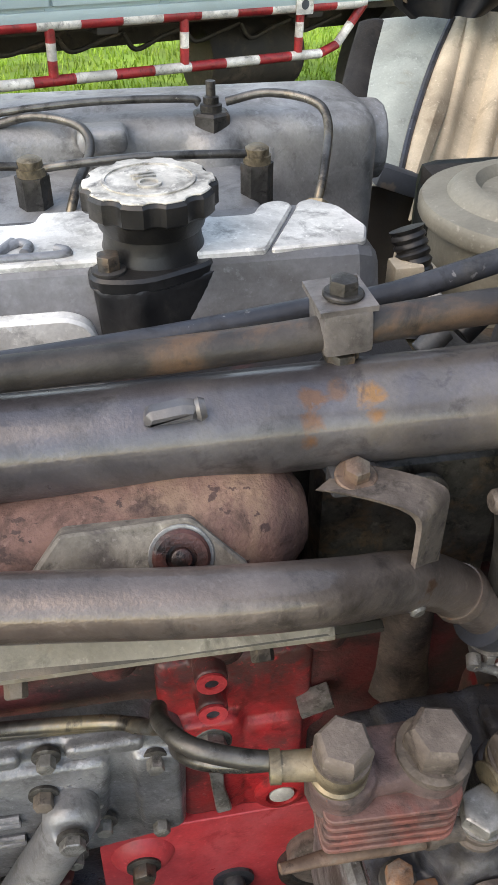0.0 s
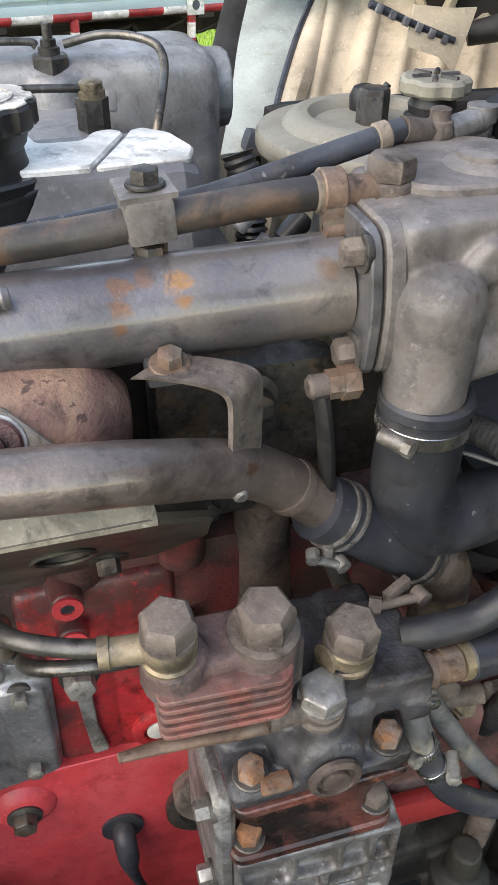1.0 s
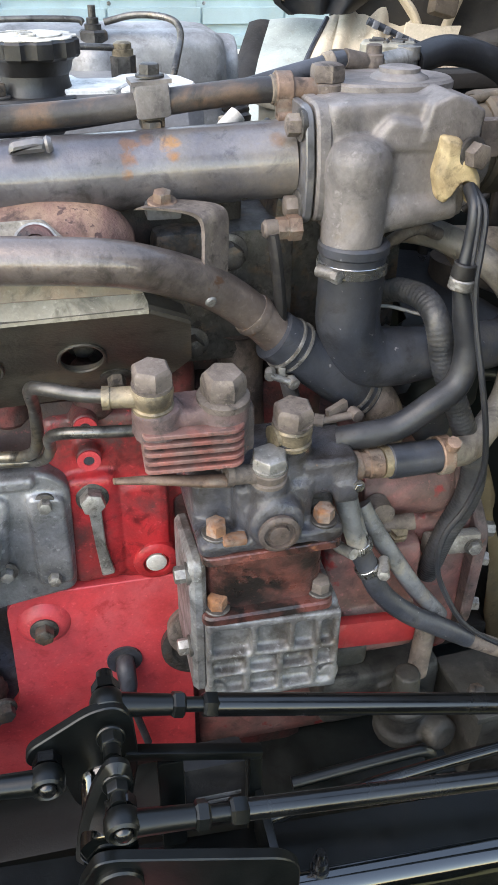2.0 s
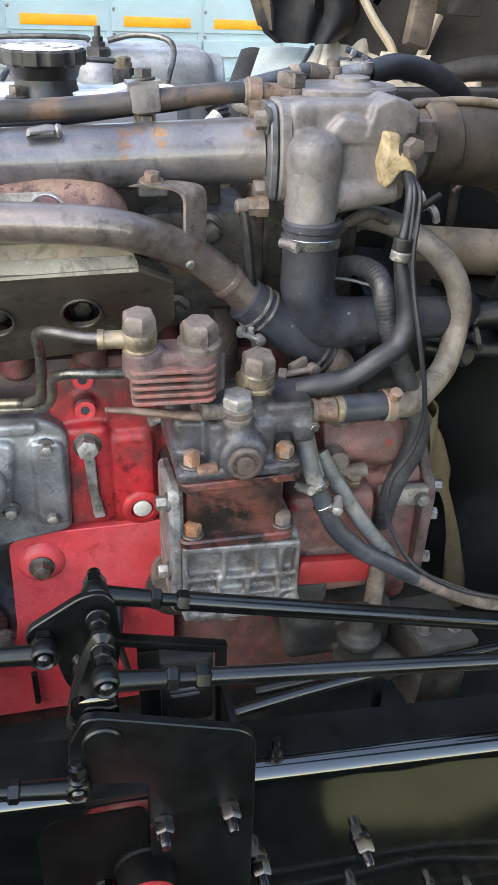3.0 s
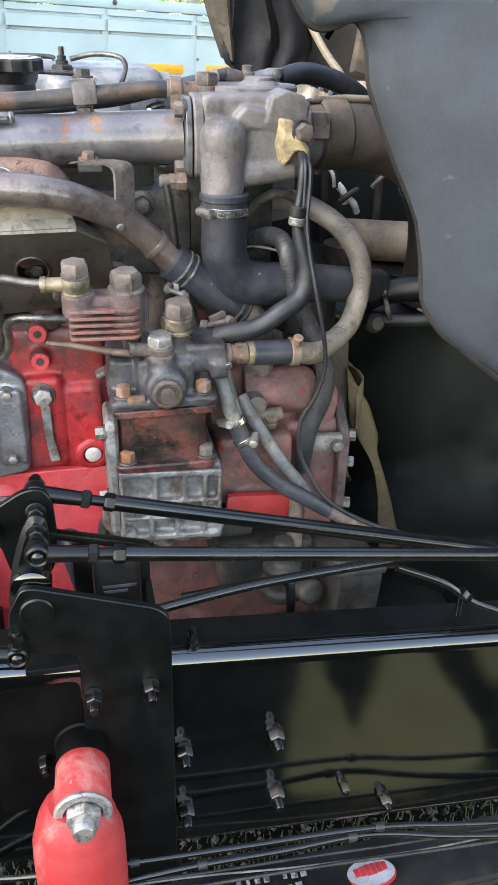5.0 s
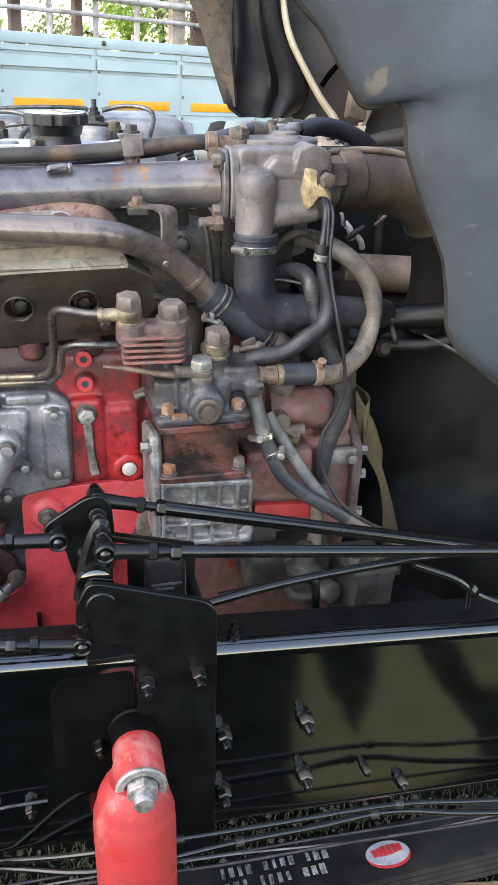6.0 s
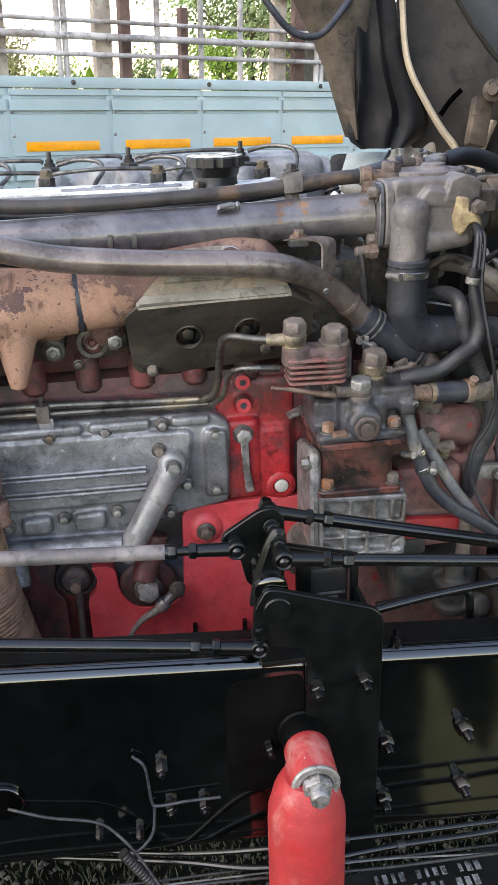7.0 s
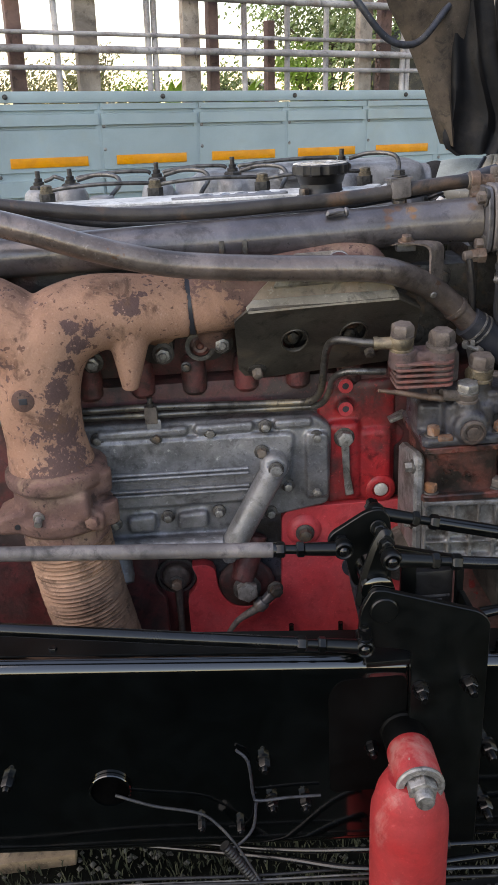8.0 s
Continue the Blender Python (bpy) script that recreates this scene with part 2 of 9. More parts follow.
M_GREYHOSE = mat("blue_grey_hose", (0.15, 0.16, 0.17), (0.12, 0.125, 0.13), 0.5, scale=25, stain=(0.20, 0.18, 0.15), stain_scale=18, bump=0.15)
M_FAN = mat("yellowed_fan_plastic", (0.150, 0.108, 0.058), (0.115, 0.084, 0.048), 0.55, scale=10, stain=(0.08, 0.068, 0.05), stain_scale=8, bump=0.1)
M_CAB = mat("beige_cab_underside", (0.62, 0.52, 0.385), (0.52, 0.43, 0.315), 0.6, scale=9, stain=(0.30, 0.225, 0.155), stain_scale=9, stain_at=0.64, bump=0.2, blot=0.22, grime=0.3)
M_CAB_PALE = mat("pale_blue_cab_paint", (0.42, 0.46, 0.42), (0.36, 0.40, 0.365), 0.5, scale=9, stain=(0.30, 0.27, 0.20), stain_scale=8, stain_at=0.64, bump=0.15, blot=0.2, grime=0.3)
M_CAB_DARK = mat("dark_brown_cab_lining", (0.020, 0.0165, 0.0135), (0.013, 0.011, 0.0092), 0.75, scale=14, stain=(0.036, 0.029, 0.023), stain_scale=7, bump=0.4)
M_FLAP = mat("black_mud_flap_rubber", (0.0034, 0.0039, 0.0047), (0.0055, 0.0060, 0.0070), 0.62, dust=0.05, spec=0.3, scale=12, stain=(0.018, 0.016, 0.014), stain_scale=9, bump=0.25)
M_FENDER = mat("grey_blue_fender_underseal", (0.058, 0.074, 0.094), (0.046, 0.058, 0.075), 0.62, scale=5, stain=(0.030, 0.031, 0.032), stain_scale=3.2, stain_at=0.54, edge=0.16,
               bump=0.12, lumps=0.10, lump_scale=14, blot=0, speck=(0.105, 0.092, 0.08), speck_scale=26, speck_at=0.665)
M_LINER = mat("black_wheel_arch_liner", (0.0040, 0.0072, 0.0074), (0.0075, 0.0105, 0.0105), 0.45, scale=8, stain=(0.016, 0.021, 0.021), stain_scale=5, bump=0.15)
M_PANEL = mat("pale_blue_bed_paint", (0.365, 0.475, 0.495), (0.335, 0.44, 0.46), 0.42, blot=0, grime=0.15, scale=3, stain=(0.355, 0.44, 0.44), stain_scale=4, stain_at=0.62, bump=0.06)
M_TAPE = mat("orange_reflective_tape", (0.90, 0.34, 0.008), (0.84, 0.30, 0.008), 0.4, scale=20, bump=0.05, blot=0, grime=0.12)
M_RACK = mat("weathered_white_rack_paint", (0.50, 0.46, 0.44), (0.40, 0.37, 0.36), 0.55, scale=5, stain=(0.28, 0.22, 0.19), stain_scale=6, bump=0.15)
M_POST = mat("bleached_timber_post", (0.46, 0.38, 0.31), (0.36, 0.29, 0.235), 0.75, scale=6, stain=(0.22, 0.16, 0.12), stain_scale=7, bump=0.4)
M_POST_RED = mat("brown_timber_post", (0.20, 0.11, 0.085), (0.15, 0.085, 0.07), 0.75, scale=8, bump=0.4)
M_WHITE = mat("white_band_paint", (0.72, 0.70, 0.66), (0.62, 0.60, 0.56), 0.45, scale=14, stain=(0.40, 0.35, 0.30), stain_scale=12, stain_at=0.66, bump=0.1)
M_REDBAND = mat("red_band_paint", (0.44, 0.03, 0.035), (0.36, 0.03, 0.035), 0.45, scale=14, bump=0.1)
M_CHASSIS = mat("dark_truck_chassis", (0.03, 0.026, 0.023), (0.05, 0.042, 0.036), 0.7, scale=8, stain=(0.09, 0.07, 0.055), stain_scale=8, bump=0.3)
M_TYRE = mat("tyre_rubber", (0.025, 0.025, 0.026), (0.04, 0.038, 0.036), 0.8, scale=12, bump=0.3)
# soil colour blackened to stand for the shade beside the truck
M_GROUND = mat("shade_dark_soil", (0.0085, 0.0095, 0.0080), (0.0125, 0.0135, 0.0110), 0.95, scale=2.5, stain=(0.018, 0.018, 0.0155), stain_scale=1.3, stain_at=0.56,
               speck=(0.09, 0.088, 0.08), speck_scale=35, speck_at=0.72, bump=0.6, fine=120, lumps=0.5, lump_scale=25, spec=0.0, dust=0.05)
M_GRASS = mat("bright_grass", (0.24, 0.42, 0.05), (0.34, 0.50, 0.08), 0.8, scale=6, bump=0.1)
M_DRYGRASS = mat("dry_grass", (0.066, 0.070, 0.036), (0.044, 0.050, 0.025), 0.9, scale=6, bump=0.1)
M_LEAF = mat("tree_leaves", (0.21, 0.29, 0.105), (0.28, 0.36, 0.15), 0.6, scale=1.5, stain=(0.16, 0.15, 0.05), stain_scale=0.8, bump=0.1)
M_LEAF_OLIVE = mat("olive_leaves", (0.24, 0.22, 0.10), (0.30, 0.27, 0.13), 0.6, scale=2, bump=0.1)
M_LEAF_BRIGHT = mat("bright_leaves", (0.19, 0.30, 0.05), (0.26, 0.36, 0.08), 0.55, scale=2, bump=0.1)
M_BARK = mat("bark", (0.13, 0.10, 0.075), (0.09, 0.07, 0.055), 0.9, scale=8, bump=0.5)
M_WALL = mat("white_house_wall", (0.70, 0.68, 0.64), (0.62, 0.60, 0.57), 0.7, scale=2, bump=0.1)
M_ROOF = mat("pale_sheet_roof", (0.55, 0.50, 0.48), (0.45, 0.40, 0.38), 0.5, scale=2, bump=0.1)
M_STONE = mat("gravel_stone", (0.100, 0.096, 0.078), (0.066, 0.064, 0.052), 0.9, scale=20, bump=0.4)
M_WOODPLANK = mat("bare_wood_plank", (0.34, 0.24, 0.15), (0.26, 0.18, 0.11), 0.7, scale=10, bump=0.3)
M_PIPE_UP = mat("rust_patched_grey_pipe", (0.112, 0.106, 0.120), (0.152, 0.144, 0.154), 0.38, metal=0.45, coat=0.5, scale=14, stain=(0.20, 0.172, 0.145), stain_scale=7, stain_at=0.6,
                edge=0.1, bump=0.25, speck=(0.19, 0.11, 0.08), speck_scale=45, speck_at=0.75,
                spots=(((0.082, -0.016, 0.049), 0.0085, (0.20, 0.105, 0.065)), ((0.081, -0.024, 0.040), 0.0080, (0.22, 0.110, 0.065)), ((0.080, -0.029, 0.029), 0.0070, (0.24, 0.115, 0.06)), ((0.079, -0.031, 0.018), 0.0055, (0.20, 0.10, 0.065)),
                       ((0.112, -0.016, 0.049), 0.0090, (0.32, 0.165, 0.07)), ((0.114, -0.025, 0.040), 0.0060, (0.28, 0.14, 0.065)), ((0.097, -0.012, 0.050), 0.0070, (0.17, 0.10, 0.07)), ((0.190, -0.02, 0.047), 0.0075, (0.17, 0.115, 0.085))))
M_RED_DUSTY = mat("dusty_red_gear_case", (0.32, 0.115, 0.106), (0.25, 0.140, 0.130), 0.62, scale=16, stain=(0.135, 0.085, 0.075), stain_scale=11, stain_at=0.51, edge=0.10,
                  speck=(0.30, 0.03, 0.03), speck_scale=30, speck_at=0.66, bump=0.4, lumps=0.3)
M_SILENCER = mat("dusty_tan_duct", (0.27, 0.215, 0.155), (0.21, 0.165, 0.118), 0.7, scale=9, stain=(0.14, 0.115, 0.09), stain_scale=9, bump=0.3)
M_RED_CAST = mat("mottled_red_casting", (0.44, 0.027, 0.033), (0.35, 0.028, 0.032), 0.44, scale=22, stain=(0.085, 0.040, 0.038), stain_scale=11, stain_at=0.555, edge=0.09,
                 speck=(0.36, 0.15, 0.15), speck_scale=50, speck_at=0.72, bump=0.3, lumps=0.25,
                 spots=(((0.215, -0.20, 0.600), 0.060, (0.105, 0.046, 0.046)), ((0.255, -0.20, 0.605), 0.060, (0.110, 0.048, 0.047)), ((0.300, -0.19, 0.600), 0.060, (0.120, 0.050, 0.048)), ((0.330, -0.20, 0.51), 0.030, (0.14, 0.045, 0.045))))
M_ALU_DARK = mat("oil_darkened_aluminium", (0.3055, 0.3120, 0.3185), (0.2145, 0.2184, 0.2236), 0.48, metal=0.4, scale=26, stain=(0.085, 0.078, 0.072),
                 stain_scale=15, stain_at=0.54, speck=(0.40, 0.40, 0.40), speck_scale=80, speck_at=0.72, bump=0.45, lumps=0.35, blot=0.5)
M_ROD_DUST = mat("dust_caked_rod", (0.135, 0.125, 0.126), (0.092, 0.086, 0.088), 0.40, scale=14, stain=(0.20, 0.178, 0.172), stain_scale=8, stain_at=0.56, edge=0.12, bump=0.15)
M_LAWN = mat("bright_lawn", (0.25, 0.42, 0.05), (0.33, 0.48, 0.08), 0.9, scale=2.0, stain=(0.20, 0.34, 0.05), stain_scale=1.0, bump=0.6, fine=90, blot=0)
M_PAD = mat("pale_flaking_pad", (0.33, 0.30, 0.25), (0.22, 0.195, 0.165), 0.8, scale=30, stain=(0.13, 0.11, 0.10), stain_scale=22, stain_at=0.53,
            flake=((0.55, 0.52, 0.45), 60, 1.0), bump=0.5)
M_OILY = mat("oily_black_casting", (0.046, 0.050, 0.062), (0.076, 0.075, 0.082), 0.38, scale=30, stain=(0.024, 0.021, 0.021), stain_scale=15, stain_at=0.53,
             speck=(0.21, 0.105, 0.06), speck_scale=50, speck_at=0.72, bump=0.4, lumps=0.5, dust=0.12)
M_CYLINDER = mat("rusty_oil_stained_iron", (0.150, 0.052, 0.042), (0.086, 0.038, 0.033), 0.34, scale=25, stain=(0.016, 0.013, 0.012), stain_scale=20, stain_at=0.51,
                 speck=(0.22, 0.095, 0.05), speck_scale=60, speck_at=0.70, bump=0.5, lumps=0.3, dust=0.1)
# olive ground colour made pale to stand for sunlight
M_SUNLIT = mat("sunlit_olive_dirt", (0.21, 0.195, 0.098), (0.17, 0.16, 0.082), 0.95, scale=3, stain=(0.12, 0.115, 0.058), stain_scale=2, bump=0.5, fine=120, spec=0.0, grime=0.2, blot=0)
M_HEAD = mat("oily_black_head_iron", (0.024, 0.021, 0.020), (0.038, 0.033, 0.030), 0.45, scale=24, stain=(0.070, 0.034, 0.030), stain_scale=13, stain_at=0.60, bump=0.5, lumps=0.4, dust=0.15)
M_PLUG = mat("greasy_brown_plug", (0.105, 0.078, 0.068), (0.070, 0.056, 0.052), 0.55, scale=40, stain=(0.035, 0.028, 0.026), stain_scale=30, stain_at=0.55, bump=0.5, lumps=0.3)
M_FIN = mat("brown_red_worn_fin", (0.205, 0.108, 0.095), (0.150, 0.094, 0.086), 0.72, scale=30, stain=(0.23, 0.080, 0.066), stain_scale=22, stain_at=0.53, bump=0.4, lumps=0.2)
M_CLUTTER = mat("dusty_brown_cab_metal", (0.105, 0.078, 0.054), (0.074, 0.056, 0.040), 0.8, scale=14, stain=(0.06, 0.047, 0.036), stain_scale=10, bump=0.4)
M_CABLE = mat("black_cable_rubber", (0.016, 0.018, 0.023), (0.026, 0.028, 0.033), 0.45, scale=24, stain=(0.050, 0.047, 0.045), stain_scale=16, stain_at=0.62, bump=0.2)
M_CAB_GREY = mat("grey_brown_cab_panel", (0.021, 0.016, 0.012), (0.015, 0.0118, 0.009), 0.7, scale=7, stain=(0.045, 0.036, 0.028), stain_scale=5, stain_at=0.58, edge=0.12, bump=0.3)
M_HOLE = mat("dark_opening", (0.0012, 0.0012, 0.0013), (0.002, 0.002, 0.002), 0.9, bump=0.1, blot=0, spec=0.0)


# ---- modelling helpers ----


def thing(name, base, label, category, group="", kind=""):
    """An Empty at the base of a thing, which parents its parts."""
    ob = tagged(new(name), label, category, group, kind)
    ob.location = base
    return ob


def origin_of(ob):
    p = Vector(ob.location)
    while ob.parent:
        ob = ob.parent
        p = p + Vector(ob.location)
    return p


def finish(bm, material, base, sharp=38, name="mesh"):
    bmesh.ops.recalc_face_normals(bm, faces=bm.faces)
    bmesh.ops.translate(bm, verts=bm.verts, vec=-Vector(base))
    me = bpy.data.meshes.new(name)
    bm.to_mesh(me)
    bm.free()
    me.materials.append(material)
    me.shade_smooth()
    me.set_sharp_from_angle(angle=radians(sharp))
    return me


def part(name, bm, material, parent, label="", sharp=38):
    """Links a bmesh, in world places, as ONE mesh under a thing or a part."""
    ob = new(name, finish(bm, material, origin_of(parent), sharp, name))
    ob.parent = parent
    return tagged(ob, label)


def solo(name, bm, material, label, category, group="", kind="", base=None, sharp=38):
    """A thing of one mesh."""
    if base is None:
        bm.verts.ensure_lookup_table()
        lo = min(v.co.z for v in bm.verts)
        cx = sum(v.co.x for v in bm.verts) / len(bm.verts)
        cy = sum(v.co.y for v in bm.verts) / len(bm.verts)
        base = (cx, cy, lo)
    ob = tagged(new(name, finish(bm, material, base, sharp, name)), label, category, group, kind)
    ob.location = base
    return ob


def melt(ob, voxel=0.003, smooth=5):
    """Flows the pieces of a casting into one skin with soft fillets."""
    r = ob.modifiers.new("skin", "REMESH")
    r.mode, r.voxel_size, r.use_smooth_shade = "VOXEL", voxel, True
    s = ob.modifiers.new("fillet", "SMOOTH")
    s.factor, s.iterations = 0.5, smooth
    return ob


def frame_of(axis):
    a = Vector(axis).normalized()
    h = Vector((0, 0, 1)) if abs(a.z) < 0.9 else Vector((1, 0, 0))
    u = a.cross(h).normalized()
    return a, u, a.cross(u).normalized()


def lathe(bm, p0, axis, profile, seg=24, turn=0.0, squash=1.0):
    """Rings of (radius, height) along an axis, closed at both ends."""
    a, u, v = frame_of(axis)
    p0 = Vector(p0)
    rings = []
    for r, h in profile:
        c = p0 + a * h
        rings.append([bm.verts.new(c + (u * math.cos(turn + 2 * math.pi * k / seg) + v * squash * math.sin(turn + 2 * math.pi * k / seg)) * r) for k in range(seg)])
    for q, w in zip(rings, rings[1:]):
        for k in range(seg):
            bm.faces.new((q[k], q[(k + 1) % seg], w[(k + 1) % seg], w[k]))
    bm.faces.new(rings[0][::-1])
    bm.faces.new(rings[-1])
    return bm


def ring(bm, p0, axis, r_in, r_out, h, seg=28, edge=0.0):
    """A flat open ring or band."""
    a, u, v = frame_of(axis)
    p0 = Vector(p0)
    prof = [(r_in, 0), (r_out - edge, 0), (r_out, edge), (r_out, h - edge), (r_out - edge, h), (r_in, h)]
    rings = [[bm.verts.new(p0 + a * z + (u * math.cos(2 * math.pi * k / seg) + v * math.sin(2 * math.pi * k / seg)) * r) for k in range(seg)] for r, z in prof]
    for i in range(len(rings)):
        q, w = rings[i], rings[(i + 1) % len(rings)]
        for k in range(seg):
            bm.faces.new((q[k], q[(k + 1) % seg], w[(k + 1) % seg], w[k]))
    return bm


def rod(bm, p0, p1, r0, r1=None, seg=20, edge=0.0):
    p0, p1 = Vector(p0), Vector(p1)
    r1 = r0 if r1 is None else r1
    L = (p1 - p0).length
    prof = [(r0, 0), (r1, L)] if not edge else [(r0 - edge, 0), (r0, edge), (r1, L - edge), (r1 - edge, L)]
    return lathe(bm, p0, p1 - p0, prof, seg)


def spline(pts, sub=6):
    P = [Vector(p) for p in pts]
    if len(P) < 3 or sub < 2:
        return P
    E = [P[0] * 2 - P[1]] + P + [P[-1] * 2 - P[-2]]
    out = []
    for i in range(1, len(E) - 2):
        a, b, c, d = E[i - 1], E[i], E[i + 1], E[i + 2]
        for k in range(sub):
            t = k / sub
            out.append(0.5 * (2 * b + (c - a) * t + (2 * a - 5 * b + 4 * c - d) * t * t + (3 * b - a - 3 * c + d) * t ** 3))
    out.append(P[-1])
    return out


def tube(bm, pts, r, seg=16, sub=6, wave=0.0, pitch=0.004, flat=1.0):
    """A pipe or hose along smooth points; r is a radius or one for each point; wave makes a corrugated one."""
    path = spline(pts, sub)
    n = len(path)
    if wave:
        fine = []
        for a, b in zip(path, path[1:]):
            m = max(1, int((b - a).length / (pitch / 4)))
            fine += [a.lerp(b, k / m) for k in range(m)]
        path = fine + [path[-1]]
        n = len(path)
    radii = r if isinstance(r, (list, tuple)) else [r] * len(pts)
    rr = [float(np.interp(i / (n - 1), np.linspace(0, 1, len(radii)), radii)) for i in range(n)]
    t = (path[1] - path[0]).normalized()
    _, u, v = frame_of(t)
    rings = []
    run = 0.0
    for i, p in enumerate(path):
        d = (path[min(i + 1, n - 1)] - path[max(i - 1, 0)]).normalized()
        q = t.rotation_difference(d)
        u, v, t = q @ u, q @ v, d
        if i:
            run += (p - path[i - 1]).length
        w = rr[i] + wave * math.cos(2 * math.pi * run / pitch)
        rings.append([bm.verts.new(p + (u * math.cos(2 * math.pi * k / seg) + v * flat * math.sin(2 * math.pi * k / seg)) * w) for k in range(seg)])
    for q, w in zip(rings, rings[1:]):
        for k in range(seg):
            bm.faces.new((q[k], q[(k + 1) % seg], w[(k + 1) % seg], w[k]))
    bm.faces.new(rings[0][::-1])
    bm.faces.new(rings[-1])
    return bm


def box(bm, c, s, bev=0.002, rot=(0, 0, 0), seg=2):
    m = Matrix.Translation(c) @ Euler([radians(a) for a in rot]).to_matrix().to_4x4() @ Matrix.Diagonal((*s, 1))
    vs = bmesh.ops.create_cube(bm, size=1, matrix=m)["verts"]
    if bev:
        es = list({e for v in vs for e in v.link_edges})
        bmesh.ops.bevel(bm, geom=es, offset=bev, segments=seg, affect="EDGES", profile=0.6)
    return bm


def rounded(pts, r, n=4):
    """Rounds the corners of a flat outline; r is one radius or one for each corner."""
    out = []
    rs = r if isinstance(r, (list, tuple)) else [r] * len(pts)
    for i, p in enumerate(pts):
        a, b, c = Vector(pts[i - 1]), Vector(p), Vector(pts[(i + 1) % len(pts)])
        d0, d1 = (a - b), (c - b)
        k = min(rs[i], d0.length * 0.48, d1.length * 0.48)
        if k <= 0:
            out.append(tuple(b))
            continue
        s, e = b + d0.normalized() * k, b + d1.normalized() * k
        for j in range(n + 1):
            t = j / n
            out.append(tuple(s * (1 - t) ** 2 + b * 2 * t * (1 - t) + e * t * t))
    return out


def prism(bm, outline, lo, hi, axis="y", bev=0.0, m=None):
    """An outline (two coordinates of the plane across the axis) made solid from lo to hi, with an optional bevel at both ends."""
    def at(p, h):
        q = {"y": (p[0], h, p[1]), "z": (p[0], p[1], h), "x": (h, p[0], p[1])}[axis]
        return m @ Vector(q) if m else Vector(q)
    n = len(outline)
    cx, cy = sum(p[0] for p in outline) / n, sum(p[1] for p in outline) / n

    def inset(d):
        area = sum(outline[i - 1][0] * outline[i][1] - outline[i][0] * outline[i - 1][1] for i in range(n))
        s = 1 if area > 0 else -1
        out = []
        for i in range(n):
            a, b, c = Vector(outline[i - 1]), Vector(outline[i]), Vector(outline[(i + 1) % n])
            t = ((b - a).normalized() + (c - b).normalized())
            if t.length < 1e-6:
                t = c - b
            t.normalize()
            out.append((b.x - s * t.y * d, b.y + s * t.x * d))
        return out
    levels = [(outline, lo), (outline, hi)] if not bev else [(inset(bev), lo), (outline, lo + bev), (outline, hi - bev), (inset(bev), hi)]
    rings = [[bm.verts.new(at(p, h)) for p in o] for o, h in levels]
    for q, w in zip(rings, rings[1:]):
        for k in range(n):
            bm.faces.new((q[k], q[(k + 1) % n], w[(k + 1) % n], w[k]))
    f0 = bm.faces.new(rings[0][::-1])
    f1 = bm.faces.new(rings[-1])
    f0.normal_update()
    f1.normal_update()
    bmesh.ops.triangulate(bm, faces=[f0, f1], ngon_method="EAR_CLIP")
    return bm


def sheet(bm, rows, thick, way):
    """A skin over a grid of points, with thickness along way."""
    w = Vector(way).normalized() * thick
    a = [[bm.verts.new(Vector(p)) for p in row] for row in rows]
    b = [[bm.verts.new(Vector(p) + w) for p in row] for row in rows]
    R, C = len(rows), len(rows[0])
    for i in range(R - 1):
        for j in range(C - 1):
            bm.faces.new((a[i][j], a[i][j + 1], a[i + 1][j + 1], a[i + 1][j]))
            bm.faces.new((b[i][j], b[i + 1][j], b[i + 1][j + 1], b[i][j + 1]))
    for i in range(R - 1):
        for j in (0, C - 1):
            bm.faces.new((a[i][j], a[i + 1][j], b[i + 1][j], b[i][j]))
    for j in range(C - 1):
        for i in (0, R - 1):
            bm.faces.new((a[i][j], a[i][j + 1], b[i][j + 1], b[i][j]))
    return bm


def hexhead(bm, p, axis, af, h, washer=0.0, seat=0.0):
    """A hexagon head on its washer or flange; p lies on the seat."""
    r = af / 2 / math.cos(math.pi / 6)
    if washer:
        lathe(bm, p, axis, [(washer, 0), (washer, h * 0.14), (washer * 0.92, h * 0.22)], 20)
    lathe(bm, p, axis, [(r, seat), (r, h * 0.82), (r * 0.93, h * 0.94), (r * 0.72, h)], 6, turn=random.random())
    return bm


def nb():
    return bmesh.new()


def bolt(parent, p, axis, af=0.013, h=0.009, material=None, washer=None, stud=0.0, name="bolt", label=""):
    """A hexagon bolt or nut on a dark washer."""
    a = Vector(axis).normalized()
    w = washer if washer is not None else af * 0.72
    bm = nb()
    hexhead(bm, Vector(p) + a * h * 0.16, axis, af, h)
    if stud:
        lathe(bm, Vector(p) + a * h * 0.9, a, [(af * 0.30, 0), (af * 0.30, stud * 0.9), (af * 0.24, stud)], 12)
    ob = part(name, bm, material or M_STEEL, parent, label, sharp=30)
    if w:
        bm = lathe(nb(), p, a, [(w, -0.002), (w * 1.04, h * 0.06), (w * 1.04, h * 0.16), (w * 0.96, h * 0.22)], 22)
        part("washer", bm, M_WASHER, ob)
    return ob


